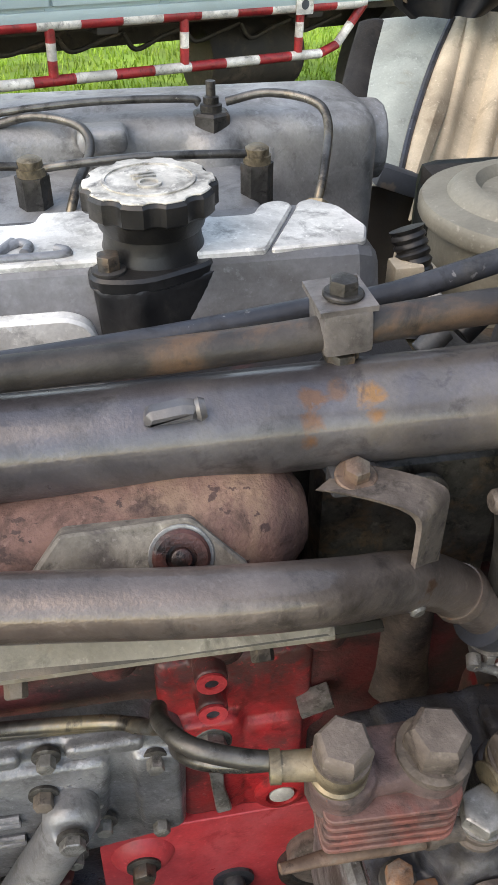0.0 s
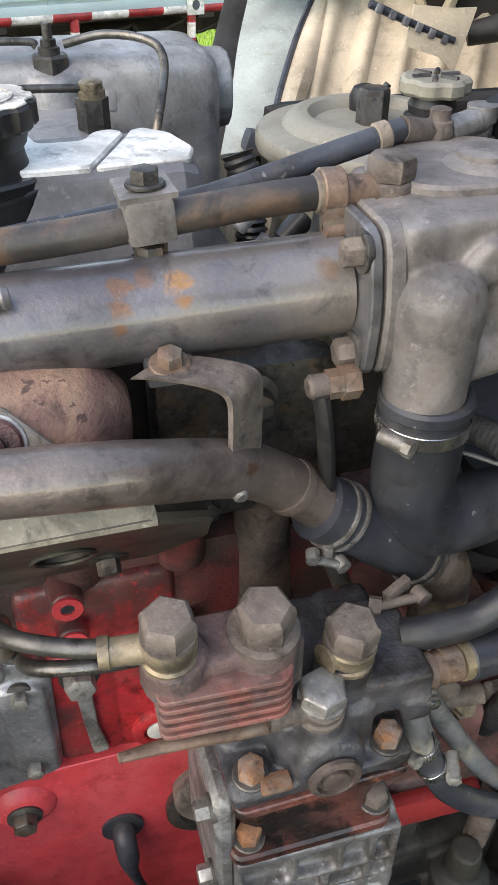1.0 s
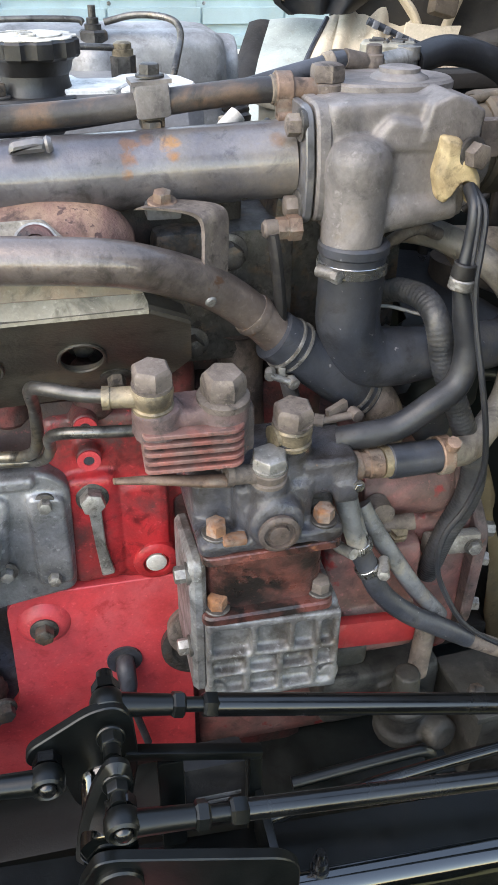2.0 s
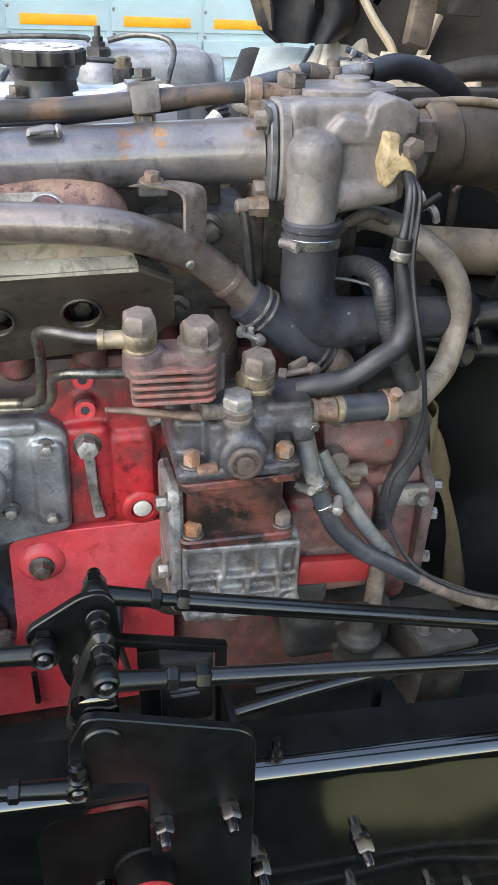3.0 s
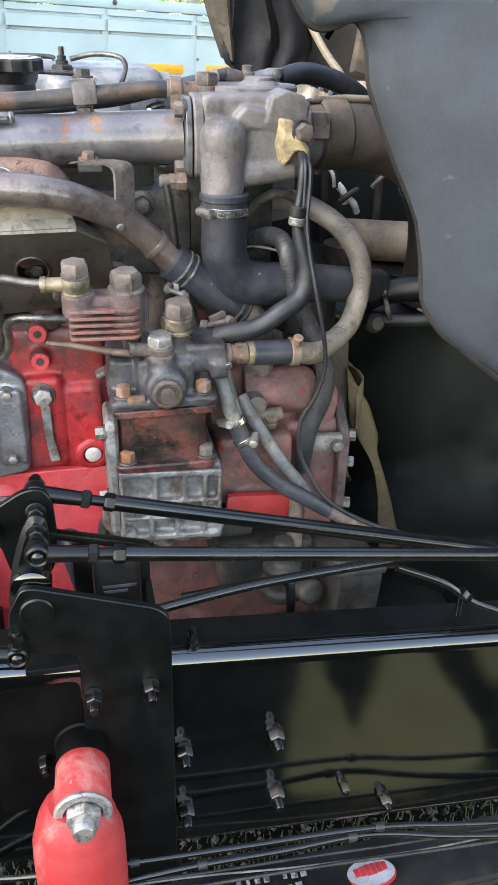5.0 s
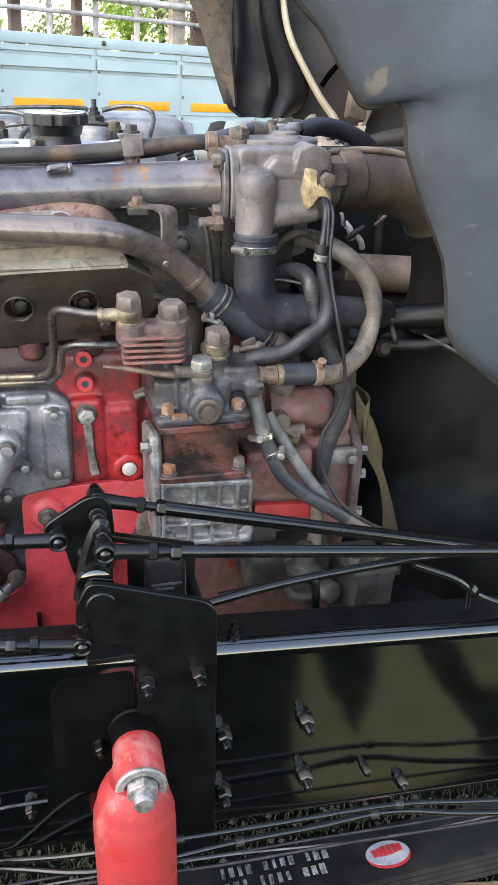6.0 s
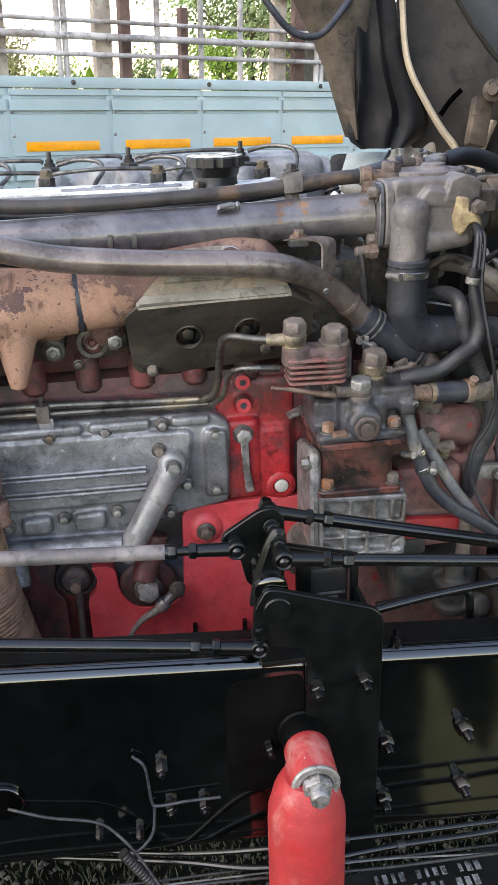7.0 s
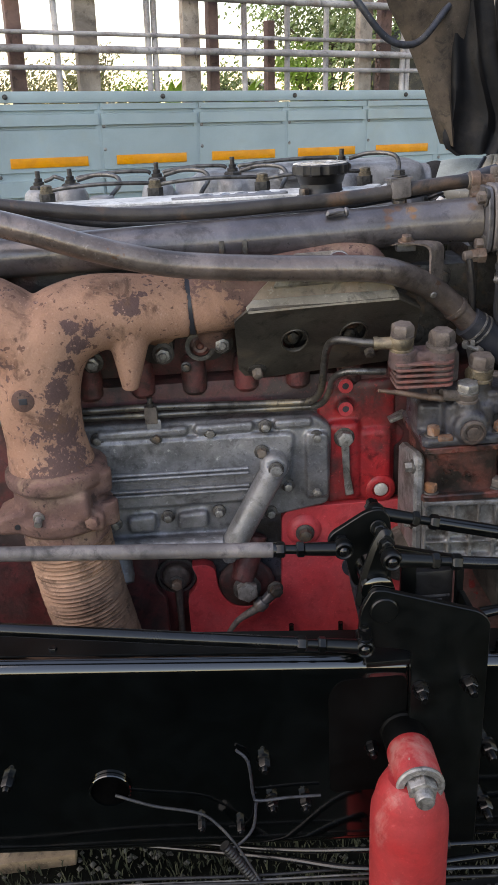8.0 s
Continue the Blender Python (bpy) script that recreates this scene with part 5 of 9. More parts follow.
def face_with_holes(bm, outline, holes, thick, m):
    """A flat plate with oval openings, in the plane of m."""
    loops = [outline] + [[(cx + a * abs(math.cos(t)) ** 0.8 * math.copysign(1, math.cos(t)), cz + b * abs(math.sin(t)) ** 0.8 * math.copysign(1, math.sin(t)))
                          for t in [2 * math.pi * k / 20 for k in range(20)]] for cx, cz, a, b in holes]
    edges = []
    for lp in loops:
        v = [bm.verts.new((p[0], 0, p[1])) for p in lp]
        edges += [bm.edges.new((v[i - 1], v[i])) for i in range(len(v))]
    f = bmesh.ops.triangle_fill(bm, use_beauty=True, edges=edges)["geom"]
    faces = [g for g in f if isinstance(g, bmesh.types.BMFace)]
    ex = bmesh.ops.extrude_face_region(bm, geom=faces)["geom"]
    bmesh.ops.translate(bm, verts=[g for g in ex if isinstance(g, bmesh.types.BMVert)], vec=(0, thick, 0))
    bmesh.ops.transform(bm, matrix=m, verts=bm.verts)
    return bm


bm = nb()
face_with_holes(bm, rounded([(-0.126, -0.038), (-0.108, -0.016), (0.084, -0.007), (0.116, -0.030), (0.122, -0.099), (0.094, -0.150), (-0.108, -0.174), (-0.121, -0.147)], 0.004), holes, 0.004, SM)
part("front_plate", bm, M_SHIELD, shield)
for cx, cz, a, b in holes:
    bm = nb()
    tube(bm, [tuple(SM @ Vector((cx + a * 1.03 * math.cos(t), -0.001, cz + b * 1.03 * math.sin(t)))) for t in [2 * math.pi * k / 20 for k in range(21)]], 0.0016, 6, 1)
    part("hole_rim", bm, M_SHIELD, shield)
bm = nb()
rows = [[(-0.108, 0.2575, 1.2715), (0.0, 0.254, 1.2765), (0.084, 0.251, 1.279)], [(-0.110, 0.262, 1.2765), (0.0, 0.258, 1.281), (0.084, 0.255, 1.283)],
        [(-0.101, 0.270, 1.283), (0.0, 0.266, 1.286), (0.082, 0.262, 1.287)]]
sheet(bm, rows, 0.003, (0, 0, -1))
# lip paler than the front plate
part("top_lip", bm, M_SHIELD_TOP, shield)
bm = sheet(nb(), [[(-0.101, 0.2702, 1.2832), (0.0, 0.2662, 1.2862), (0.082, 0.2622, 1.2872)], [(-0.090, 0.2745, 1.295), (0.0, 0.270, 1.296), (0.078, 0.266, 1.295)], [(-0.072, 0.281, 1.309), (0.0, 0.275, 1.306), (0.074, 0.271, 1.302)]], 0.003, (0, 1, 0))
part("rear_flange", bm, M_SHIELD_BACK, shield, "tan rear flange")
bm = nb()
sheet(bm, [[(0.0845, 0.2515, 1.279), (0.116, 0.266, 1.261)], [(0.082, 0.271, 1.286), (0.112, 0.282, 1.268)]], 0.003, (0, 0, -1))
part("corner_lip", bm, M_SHIELD, shield)
bolt(shield, SM @ Vector((-0.095, 0, -0.150)), (0, -0.8, -0.6), 0.013, 0.012, M_DUSTY, 0.013)
bolt(shield, SM @ Vector((0.060, 0, -0.118)), (0, -0.8, -0.6), 0.013, 0.010, M_DUSTY, 0.013)
for cx in (-0.043, 0.036):
    bolt(head, (cx, 0.352, 1.210), (0, -1, 0), 0.016, 0.012, M_STEEL_DARK, 0.013, name="nut")
bolt(block, (0.128, 0.345, 1.205), (0, -1, 0), 0.016, 0.014, M_STEEL_DARK, 0.014)


# ---- coolant pipes ----
pipe_up = thing("coolant_pipe", (0, 0.332, 1.33), "grey painted steel coolant pipe with patches of orange rust", "pipe")
bm = nb()
tube(bm, [(-0.75, 0.358, 1.338), (-0.5, 0.353, 1.341), (-0.2, 0.343, 1.3475), (0.0, 0.337, 1.352), (0.12, 0.333, 1.356), (0.206, 0.330, 1.359)], [0.0270, 0.0270, 0.0270, 0.0278, 0.0282, 0.0285], 36, 6)
part("pipe", bm, M_PIPE_UP, pipe_up)
bm = nb()
prism(bm, rounded([(0.000, 1.3745), (0.026, 1.3760), (0.027, 1.3840), (0.020, 1.3855), (0.002, 1.3830)], 0.003), 0.308, 0.320, "y", 0.003)
part("welded_lug", bm, M_PIPE, pipe_up)
bm = nb()
lathe(bm, (0.0255, 0.314, 1.3800), (1, 0, 0.12), [(0.005, 0), (0.006, 0.002), (0.0045, 0.005)], 14)
part("plug", bm, M_PIPE, pipe_up)
for bx in (-0.135, -0.105):
    bm = box(nb(), (bx, 0.314, 1.343), (0.007, 0.006, 0.020), 0.002)
    part("weld_mark", bm, M_STEEL_DARK, pipe_up)

pipe_lo = thing("coolant_pipe", (0, 0.262, 1.3), "dusty brown steel coolant pipe bending down to a rubber hose", "pipe")
bm = nb()
tube(bm, [(-0.75, 0.285, 1.49), (-0.56, 0.272, 1.441), (-0.379, 0.262, 1.390), (-0.323, 0.260, 1.371), (-0.266, 0.259, 1.353), (-0.205, 0.259, 1.338), (-0.150, 0.258, 1.331), (-0.100, 0.257, 1.3265), (-0.050, 0.254, 1.3235), (0.0, 0.249, 1.3215), (0.035, 0.247, 1.3195), (0.065, 0.249, 1.315), (0.092, 0.257, 1.305), (0.120, 0.271, 1.290), (0.142, 0.283, 1.2745), (0.160, 0.290, 1.259), (0.178, 0.293, 1.242), (0.190, 0.294, 1.229), (0.200, 0.293, 1.220)], 0.0162, 28, 6)
part("pipe", bm, M_PIPE_BROWN, pipe_lo)
bm = nb()
lathe(bm, (0.170, 0.292, 1.2495), (0.70, 0.10, -0.70), [(0.0172, -0.004), (0.0182, 0), (0.0172, 0.004)], 26)
part("bead", bm, M_PIPE_BROWN, pipe_lo)

# strap bracket between both pipes
strap = thing("strap_bracket", (0.12, 0.27, 1.27), "bent flat steel strap bracket tying both coolant pipes together", "bracket")


def band_along(pts, sides, thick):
    """A flat steel strap along a line, sides: half widths as vectors, rounded over its bends."""
    bm = nb()
    P = spline(pts, 4)
    S = spline(sides, 4)
    return sheet(bm, [[tuple(p - s), tuple(p), tuple(p + s)] for p, s in zip(P, S)], thick, (-0.5, 0.5, -0.5))


FOLD = (0.0105, 0.0088, 0)
leg = [(0.094, 0.303, 1.3385), (0.106, 0.296, 1.340), (0.120, 0.2875, 1.3405), (0.1315, 0.280, 1.3395), (0.1375, 0.2765, 1.3345), (0.1385, 0.276, 1.322), (0.1378, 0.2745, 1.305), (0.1365, 0.272, 1.290), (0.1352, 0.2695, 1.279)]
bm = band_along(leg, [FOLD] * 8 + [(0.0075, 0.0062, 0)], 0.0035)
part("strap", bm, M_DUSTY, strap)
bm = nb()
hexhead(bm, (0.103, 0.299, 1.340), (0, -0.2, 1), 0.0125, 0.009, 0.011)
part("bolt", bm, M_COPPER, strap)
bm = lathe(nb(), (0.1305, 0.2615, 1.277), (0.2, -1, -0.2), [(0.0045, -0.006), (0.0045, 0.001), (0.003, 0.0025)], 12)
part("weld", bm, M_STEEL, strap)
bm = box(nb(), (0.104, 0.306, 1.333), (0.026, 0.016, 0.012), 0.003)
part("pipe_lug", bm, M_PIPE, strap)


# ---- thermostat housing ----
therm = thing("thermostat_housing", (0.27, 0.33, 1.3), "grey painted cast thermostat housing with bolts and a smear of sealant", "thermostat housing")
bm = nb()
prism(bm, rounded([(0.286, 1.320), (0.372, 1.320), (0.388, 1.36), (0.372, 1.404), (0.292, 1.404), (0.282, 1.362)], 0.014), 0.214, 0.2255, "x", 0.002)
part("flange", bm, M_GREY, therm)
bm = nb()
prism(bm, rounded([(0.288, 1.319), (0.370, 1.319), (0.386, 1.36), (0.370, 1.402), (0.294, 1.402), (0.284, 1.362)], 0.014), 0.206, 0.2125, "x", 0.001)
part("pipe_flange", bm, M_PIPE, therm)
bm = nb()
lathe(bm, (0.2445, 0.287, 1.362), (0, 0, 1), [(0.0236, -0.058), (0.0245, -0.02), (0.0262, -0.004), (0.0255, 0.006), (0.0215, 0.014), (0.014, 0.0195), (0.005, 0.0215)], 30)
rod(bm, (0.2445, 0.292, 1.356), (0.2445, 0.35, 1.358), 0.0275, 0.030)
box(bm, (0.2345, 0.318, 1.362), (0.024, 0.060, 0.084), 0.006)
box(bm, (0.2905, 0.325, 1.3505), (0.086, 0.082, 0.060), 0.006)
box(bm, (0.2830, 0.338, 1.3880), (0.108, 0.096, 0.034), 0.006)
prism(bm, rounded([(0.288, 1.376), (0.3352, 1.3740), (0.3385, 1.398), (0.324, 1.4065), (0.313, 1.4105), (0.296, 1.404)], 0.003), 0.280, 0.330, "y", 0.002)
prism(bm, rounded([(0.252, 1.370), (0.256, 1.384), (0.268, 1.396), (0.288, 1.392), (0.302, 1.386), (0.333, 1.381), (0.333, 1.368)], 0.004), 0.2815, 0.31, "y", 0.004)
rod(bm, (0.2599, 0.2897, 1.3245), (0.3246, 0.2917, 1.3303), 0.0155, 0.0125)
rod(bm, (0.330, 0.335, 1.352), (0.352, 0.345, 1.356), 0.034, 0.034)
rod(bm, (0.229, 0.308, 1.315), (0.229, 0.308, 1.398), 0.008)
box(bm, (0.240, 0.332, 1.388), (0.034, 0.05, 0.022), 0.006)
melt(part("casting", bm, M_GREY, therm), 0.0019, 2)
bm = nb()
prism(bm, rounded([(0.250, 0.322), (0.300, 0.318), (0.338, 0.334), (0.345, 0.37), (0.32, 0.405), (0.25, 0.40), (0.226, 0.36)], 0.016), 1.402, 1.4105, "z", 0.002)
part("top_flange", bm, M_GREY, therm)
bm = nb()
lathe(bm, (0.297, 0.352, 1.405), (0, 0, 1), [(0.026, 0), (0.022, 0.007), (0.016, 0.010), (0.016, 0.013), (0.012, 0.014)], 24)
part("top_boss", bm, M_GREY, therm)
bm = lathe(nb(), (0.3178, 0.2815, 1.3979), (0, -1, 0), [(0.0062, 0), (0.0062, 0.0008)], 14)
part("ear_hole", bm, M_RUBBER, therm)
for by, bz, bxx in ((0.302, 1.389, 0.206), (0.302, 1.331, 0.206)):
    bolt(therm, (bxx, by, bz), (-1, 0, 0), 0.014, 0.010, M_DUSTY, 0.011)
bolt(therm, (0.3275, 0.2743, 1.3699), (0.3, -1, 0), 0.017, 0.010, M_DUSTY, 0.012)
bm = nb()
prism(bm, rounded([(0.303, 1.384), (0.319, 1.381), (0.322, 1.371), (0.331, 1.363), (0.3385, 1.351), (0.339, 1.333), (0.333, 1.330), (0.331, 1.344), (0.325, 1.351), (0.319, 1.346), (0.312, 1.334), (0.306, 1.337), (0.304, 1.345), (0.3005, 1.356), (0.303, 1.368)], 0.0035), 0.2695, 0.292, "y", 0.005)
melt(part("sealant", bm, M_SEALANT, therm, "cream sealant smear"), 0.0014, 4)
# banjo union on top with the hose end
bm = nb()
lathe(bm, (0.236, 0.342, 1.394), (0, 0, 1), [(0.0135, 0), (0.0135, 0.004), (0.0115, 0.005), (0.0125, 0.009), (0.0125, 0.015), (0.0112, 0.0165)], 20)
lathe(bm, (0.236, 0.342, 1.411), (0, 0, 1), [(0.0125, 0), (0.0132, 0.002), (0.0132, 0.009), (0.0122, 0.0115), (0.009, 0.0125)], 6)
part("banjo_union", bm, M_DUSTY, therm)
bm = nb()
rod(bm, (0.228, 0.342, 1.405), (0.205, 0.342, 1.406), 0.0085, 0.0090)
ring(bm, (0.208, 0.342, 1.4065), (-1, 0, 0.02), 0.009, 0.0125, 0.013, edge=0.001)
box(bm, (0.2015, 0.336, 1.394), (0.012, 0.012, 0.016), 0.003)
rod(bm, (0.1955, 0.331, 1.389), (0.2080, 0.331, 1.389), 0.004)
part("hose_clip", bm, M_COPPER, therm, "rusty hose clip")

# sensor below the pipe flange
sens = thing("sensor", (0.19, 0.29, 1.32), "small copper-coloured sensor screwed in below the pipe flange", "sensor")
bm = nb()
lathe(bm, (0.205, 0.292, 1.318), (-1, 0, 0), [(0.010, 0), (0.010, 0.010), (0.0085, 0.010), (0.0085, 0.018)], 6)
part("body", bm, M_COPPER, sens)
bm = nb()
lathe(bm, (0.188, 0.292, 1.318), (-1, 0, 0), [(0.007, 0), (0.007, 0.010), (0.005, 0.012)], 14)
part("terminal", bm, M_DUSTY, sens)
bm = nb()
tube(bm, [(0.183, 0.290, 1.315), (0.187, 0.288, 1.29), (0.192, 0.292, 1.25), (0.196, 0.30, 1.20)], 0.0078, 12, 5, flat=0.6)
part("lead", bm, M_PLASTIC, sens)
bolt(block, (0.160, 0.340, 1.285), (0, -1, 0), 0.018, 0.014, M_STEEL_DARK, 0.015)
bm = nb()
box(bm, (0.16, 0.40, 1.24), (0.12, 0.10, 0.12), 0.012)
part("front_bracket", bm, M_STEEL_DARK, head)


# ---- rubber hoses ----
def clamp(parent, p, axis, r, screw, width=0.009):
    """A worm-drive hose clamp."""
    a = Vector(axis).normalized()
    bm = ring(nb(), Vector(p) - a * width / 2, a, r - 0.001, r + 0.0014, width, seg=36, edge=0.0004)
    c = part("hose_clamp", bm, M_CHROME, parent, "bright steel worm clamp")
    s = Vector(p) + Vector(screw).normalized() * (r + 0.004)
    t = a.cross(Vector(screw)).normalized()
    bm = nb()
    rod(bm, s - t * 0.008, s + t * 0.008, 0.005, seg=14)
    lathe(bm, s + t * 0.008, t, [(0.0055, 0), (0.0055, 0.005), (0.004, 0.006)], 6)
    part("clamp_screw", bm, M_STEEL, c)
    bm = nb()
    for k in range(7):
        ang = 0.16 * k
        d = (Vector(screw).normalized() * math.cos(ang + 0.25) - t * math.sin(ang + 0.25))
        bmesh.ops.create_cube(bm, size=1, matrix=Matrix.Translation(Vector(p) + d * (r + 0.0014)) @ d.to_track_quat("Z", "Y").to_matrix().to_4x4() @ Matrix.Diagonal((0.0012, width * 0.6, 0.0008, 1)))
    part("clamp_thread", bm, M_STEEL, c)
    return c


hose1 = thing("radiator_hose", (0.26, 0.29, 1.18), "black rubber elbow hose clamped under the thermostat housing", "hose")
bm = nb()
tube(bm, [(0.247, 0.287, 1.306), (0.247, 0.287, 1.27), (0.248, 0.288, 1.235), (0.262, 0.290, 1.208), (0.290, 0.294, 1.200), (0.33, 0.30, 1.198), (0.39, 0.32, 1.188), (0.44, 0.36, 1.172), (0.49, 0.43, 1.15)], [0.0262, 0.026, 0.026, 0.0265, 0.0255, 0.0235, 0.022, 0.022, 0.022], 30, 7)
part("hose", bm, M_RUBBER, hose1)
bm = ring(nb(), (0.247, 0.287, 1.297), (0, 0, 1), 0.023, 0.0278, 0.010, edge=0.002)
part("lip", bm, M_RUBBER, hose1)
clamp(hose1, (0.247, 0.287, 1.288), (0, 0, 1), 0.0262, (-1, -0.6, 0))
hose2 = thing("bypass_hose", (0.22, 0.266, 1.16), "black rubber bypass hose with spring clips at both ends", "hose")
bm = nb()
tube(bm, [(0.187, 0.292, 1.231), (0.206, 0.293, 1.216), (0.231, 0.294, 1.196), (0.264, 0.296, 1.169), (0.272, 0.296, 1.163)], 0.0215, 28, 6)
part("hose", bm, M_RUBBER, hose2)
for p in ((0.197, 0.292, 1.223), (0.204, 0.293, 1.218), (0.261, 0.295, 1.171), (0.267, 0.296, 1.166)):
    bm = ring(nb(), p, (0.777, 0.038, -0.628), 0.021, 0.0232, 0.0022)
    part("wire_clip", bm, M_STEEL, hose2)
bm = nb()
rod(bm, (0.1805, 0.275, 1.2035), (0.199, 0.272, 1.1955), 0.0030)
lathe(bm, (0.199, 0.273, 1.1955), (0.3, -1, -0.2), [(0.0050, -0.005), (0.0050, 0.003), (0.0035, 0.004)], 10)
lathe(bm, (0.1805, 0.276, 1.2035), (-0.3, -1, -0.2), [(0.0046, -0.005), (0.0046, 0.003)], 10)
box(bm, (0.190, 0.278, 1.2035), (0.006, 0.008, 0.012), 0.001)
part("clip_screw", bm, M_STEEL, hose2)
bm = nb()
tube(bm, [(0.263, 0.296, 1.170), (0.281, 0.296, 1.155), (0.292, 0.300, 1.129), (0.294, 0.305, 1.076)], [0.0200, 0.021, 0.0205, 0.020], 24, 6)
melt(solo("water_elbow", bm, M_DUSTY, "dusty cast-iron water elbow below the bypass hose", "elbow"), 0.0025, 2)
bm = nb()
rod(bm, (0.222, 0.262, 1.163), (0.248, 0.258, 1.168), 0.0034)
lathe(bm, (0.250, 0.258, 1.168), (0.3, -1, 0), [(0.0055, -0.006), (0.0055, 0.004)], 10)
lathe(bm, (0.222, 0.262, 1.163), (0.8, -0.4, 0), [(0.006, -0.006), (0.006, 0.002)], 8)
box(bm, (0.236, 0.266, 1.170), (0.020, 0.006, 0.010), 0.001, (0, -15, 20))
solo("clip_screw", bm, M_DUSTY, "rusty screw of the lower hose clip", "hose clip")

top_hose = thing("top_hose", (-0.1, 0.345, 1.385), "long brown dusty rubber hose clipped above the coolant pipe", "hose")
bm = nb()
tube(bm, [(-0.75, 0.36, 1.445), (-0.55, 0.355, 1.430), (-0.40, 0.350, 1.406), (-0.27, 0.350, 1.389), (-0.16, 0.349, 1.386), (-0.06, 0.347, 1.389), (0.045, 0.344, 1.394), (0.102, 0.343, 1.399), (0.150, 0.343, 1.4035), (0.180, 0.342, 1.4060), (0.206, 0.342, 1.4065)], 0.0092, 18, 6)
part("hose", bm, M_TOPHOSE, top_hose)
bm = ring(nb(), (0.192, 0.342, 1.4062), (1, 0, 0.02), 0.0088, 0.0104, 0.008, edge=0.001)
part("end_band", bm, M_DUSTY, top_hose)
thin = thing("thin_hose", (0.1, 0.39, 1.38), "thin dark rubber hose behind the brown one", "hose")
bm = nb()
tube(bm, [(-0.42, 0.40, 1.400), (-0.30, 0.39, 1.376), (-0.16, 0.385, 1.368), (-0.011, 0.388, 1.375), (0.096, 0.390, 1.386), (0.147, 0.390, 1.392), (0.224, 0.395, 1.409), (0.268, 0.40, 1.418)], 0.0070, 16, 6)
part("hose", bm, M_RUBBER, thin)
bm = ring(nb(), (0.250, 0.398, 1.4145), (1, 0.1, 0.2), 0.0066, 0.0086, 0.009, edge=0.001)
part("clip_band", bm, M_DUSTY, thin)
clip = thing("hose_bracket", (0.104, 0.35, 1.385), "small steel clip block with a bolt holding two hoses", "bracket")
bm = nb()
box(bm, (0.104, 0.349, 1.402), (0.026, 0.034, 0.024), 0.004, (0, -4, 0))
part("block", bm, M_GREY, clip)
bm = nb()
sheet(bm, [[(0.089, 0.333, 1.4150), (0.089, 0.372, 1.413)], [(0.118, 0.333, 1.4170), (0.118, 0.372, 1.415)]], 0.003, (0, 0, -1))
part("strap", bm, M_GREY, clip)
bm = nb()
hexhead(bm, (0.104, 0.348, 1.4165), (0, 0, 1), 0.0135, 0.009, 0.0105)
part("bolt", bm, M_STEEL_DARK, clip)
bm = nb()
box(bm, (0.104, 0.347, 1.388), (0.018, 0.014, 0.012), 0.002)
hexhead(bm, (0.104, 0.342, 1.378), (0, 0, 1), 0.014, 0.010, 0.012)
part("stem", bm, M_STEEL_DARK, clip)


# ---- valve cover and filler cap ----
VX = Matrix.Identity(4)
vc = thing("valve_cover", (-0.3, 0.5, 1.33), "dusty cast aluminium valve cover, lit top and shaded front in its colours, with a raised embossed script", "valve cover")
bm = nb()
# sloping front and a stepped top edge towards the injectors
side = [(0.438, 1.322), (0.445, 1.342), (0.462, 1.383), (0.468, 1.387), (0.54, 1.387), (0.545, 1.384), (0.547, 1.322)]
rows = []
for x, cut in ((-0.98, 0), (0.148, 0), (0.158, 0.004), (0.164, 0.010)):
    rows.append([(x, y + (cut if y < 0.5 else -cut), z - cut) for y, z in side])
n = len(side)
vr = [[bm.verts.new(p) for p in r] for r in rows]
for a, b in zip(vr, vr[1:]):
    for k in range(n):
        bm.faces.new((a[k], a[(k + 1) % n], b[(k + 1) % n], b[k]))
bm.faces.new(vr[0])
bm.faces.new(vr[-1][::-1])
# shell darker than the slabs: shade of the front put in colour
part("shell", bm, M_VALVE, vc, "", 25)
# dusty top slabs lightened for sky light, two separated by a slanting groove, with notches at the injectors
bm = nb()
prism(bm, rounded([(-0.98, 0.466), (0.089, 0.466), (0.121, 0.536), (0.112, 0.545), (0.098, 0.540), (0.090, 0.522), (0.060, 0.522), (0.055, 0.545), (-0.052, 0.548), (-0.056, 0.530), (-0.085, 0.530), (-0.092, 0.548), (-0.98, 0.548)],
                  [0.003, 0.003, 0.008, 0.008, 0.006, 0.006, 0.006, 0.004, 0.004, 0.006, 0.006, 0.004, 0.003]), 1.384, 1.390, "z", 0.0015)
part("top_slab", bm, M_ALU_LIT_DUSTY, vc)
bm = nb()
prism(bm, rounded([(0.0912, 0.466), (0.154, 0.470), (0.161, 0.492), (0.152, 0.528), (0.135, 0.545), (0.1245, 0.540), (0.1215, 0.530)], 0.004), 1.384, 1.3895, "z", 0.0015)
part("end_slab", bm, M_ALU_LIT_DUSTY, vc)
bm = nb()
prism(bm, rounded([(-0.25, 1.326), (-0.012, 1.326), (-0.024, 1.360), (-0.036, 1.366), (-0.25, 1.366)], 0.006), 0.4395, 0.452, "y", 0.002)
part("label_panel", bm, M_ALU_LIT_DUSTY, vc, "pale greenish worn label panel")
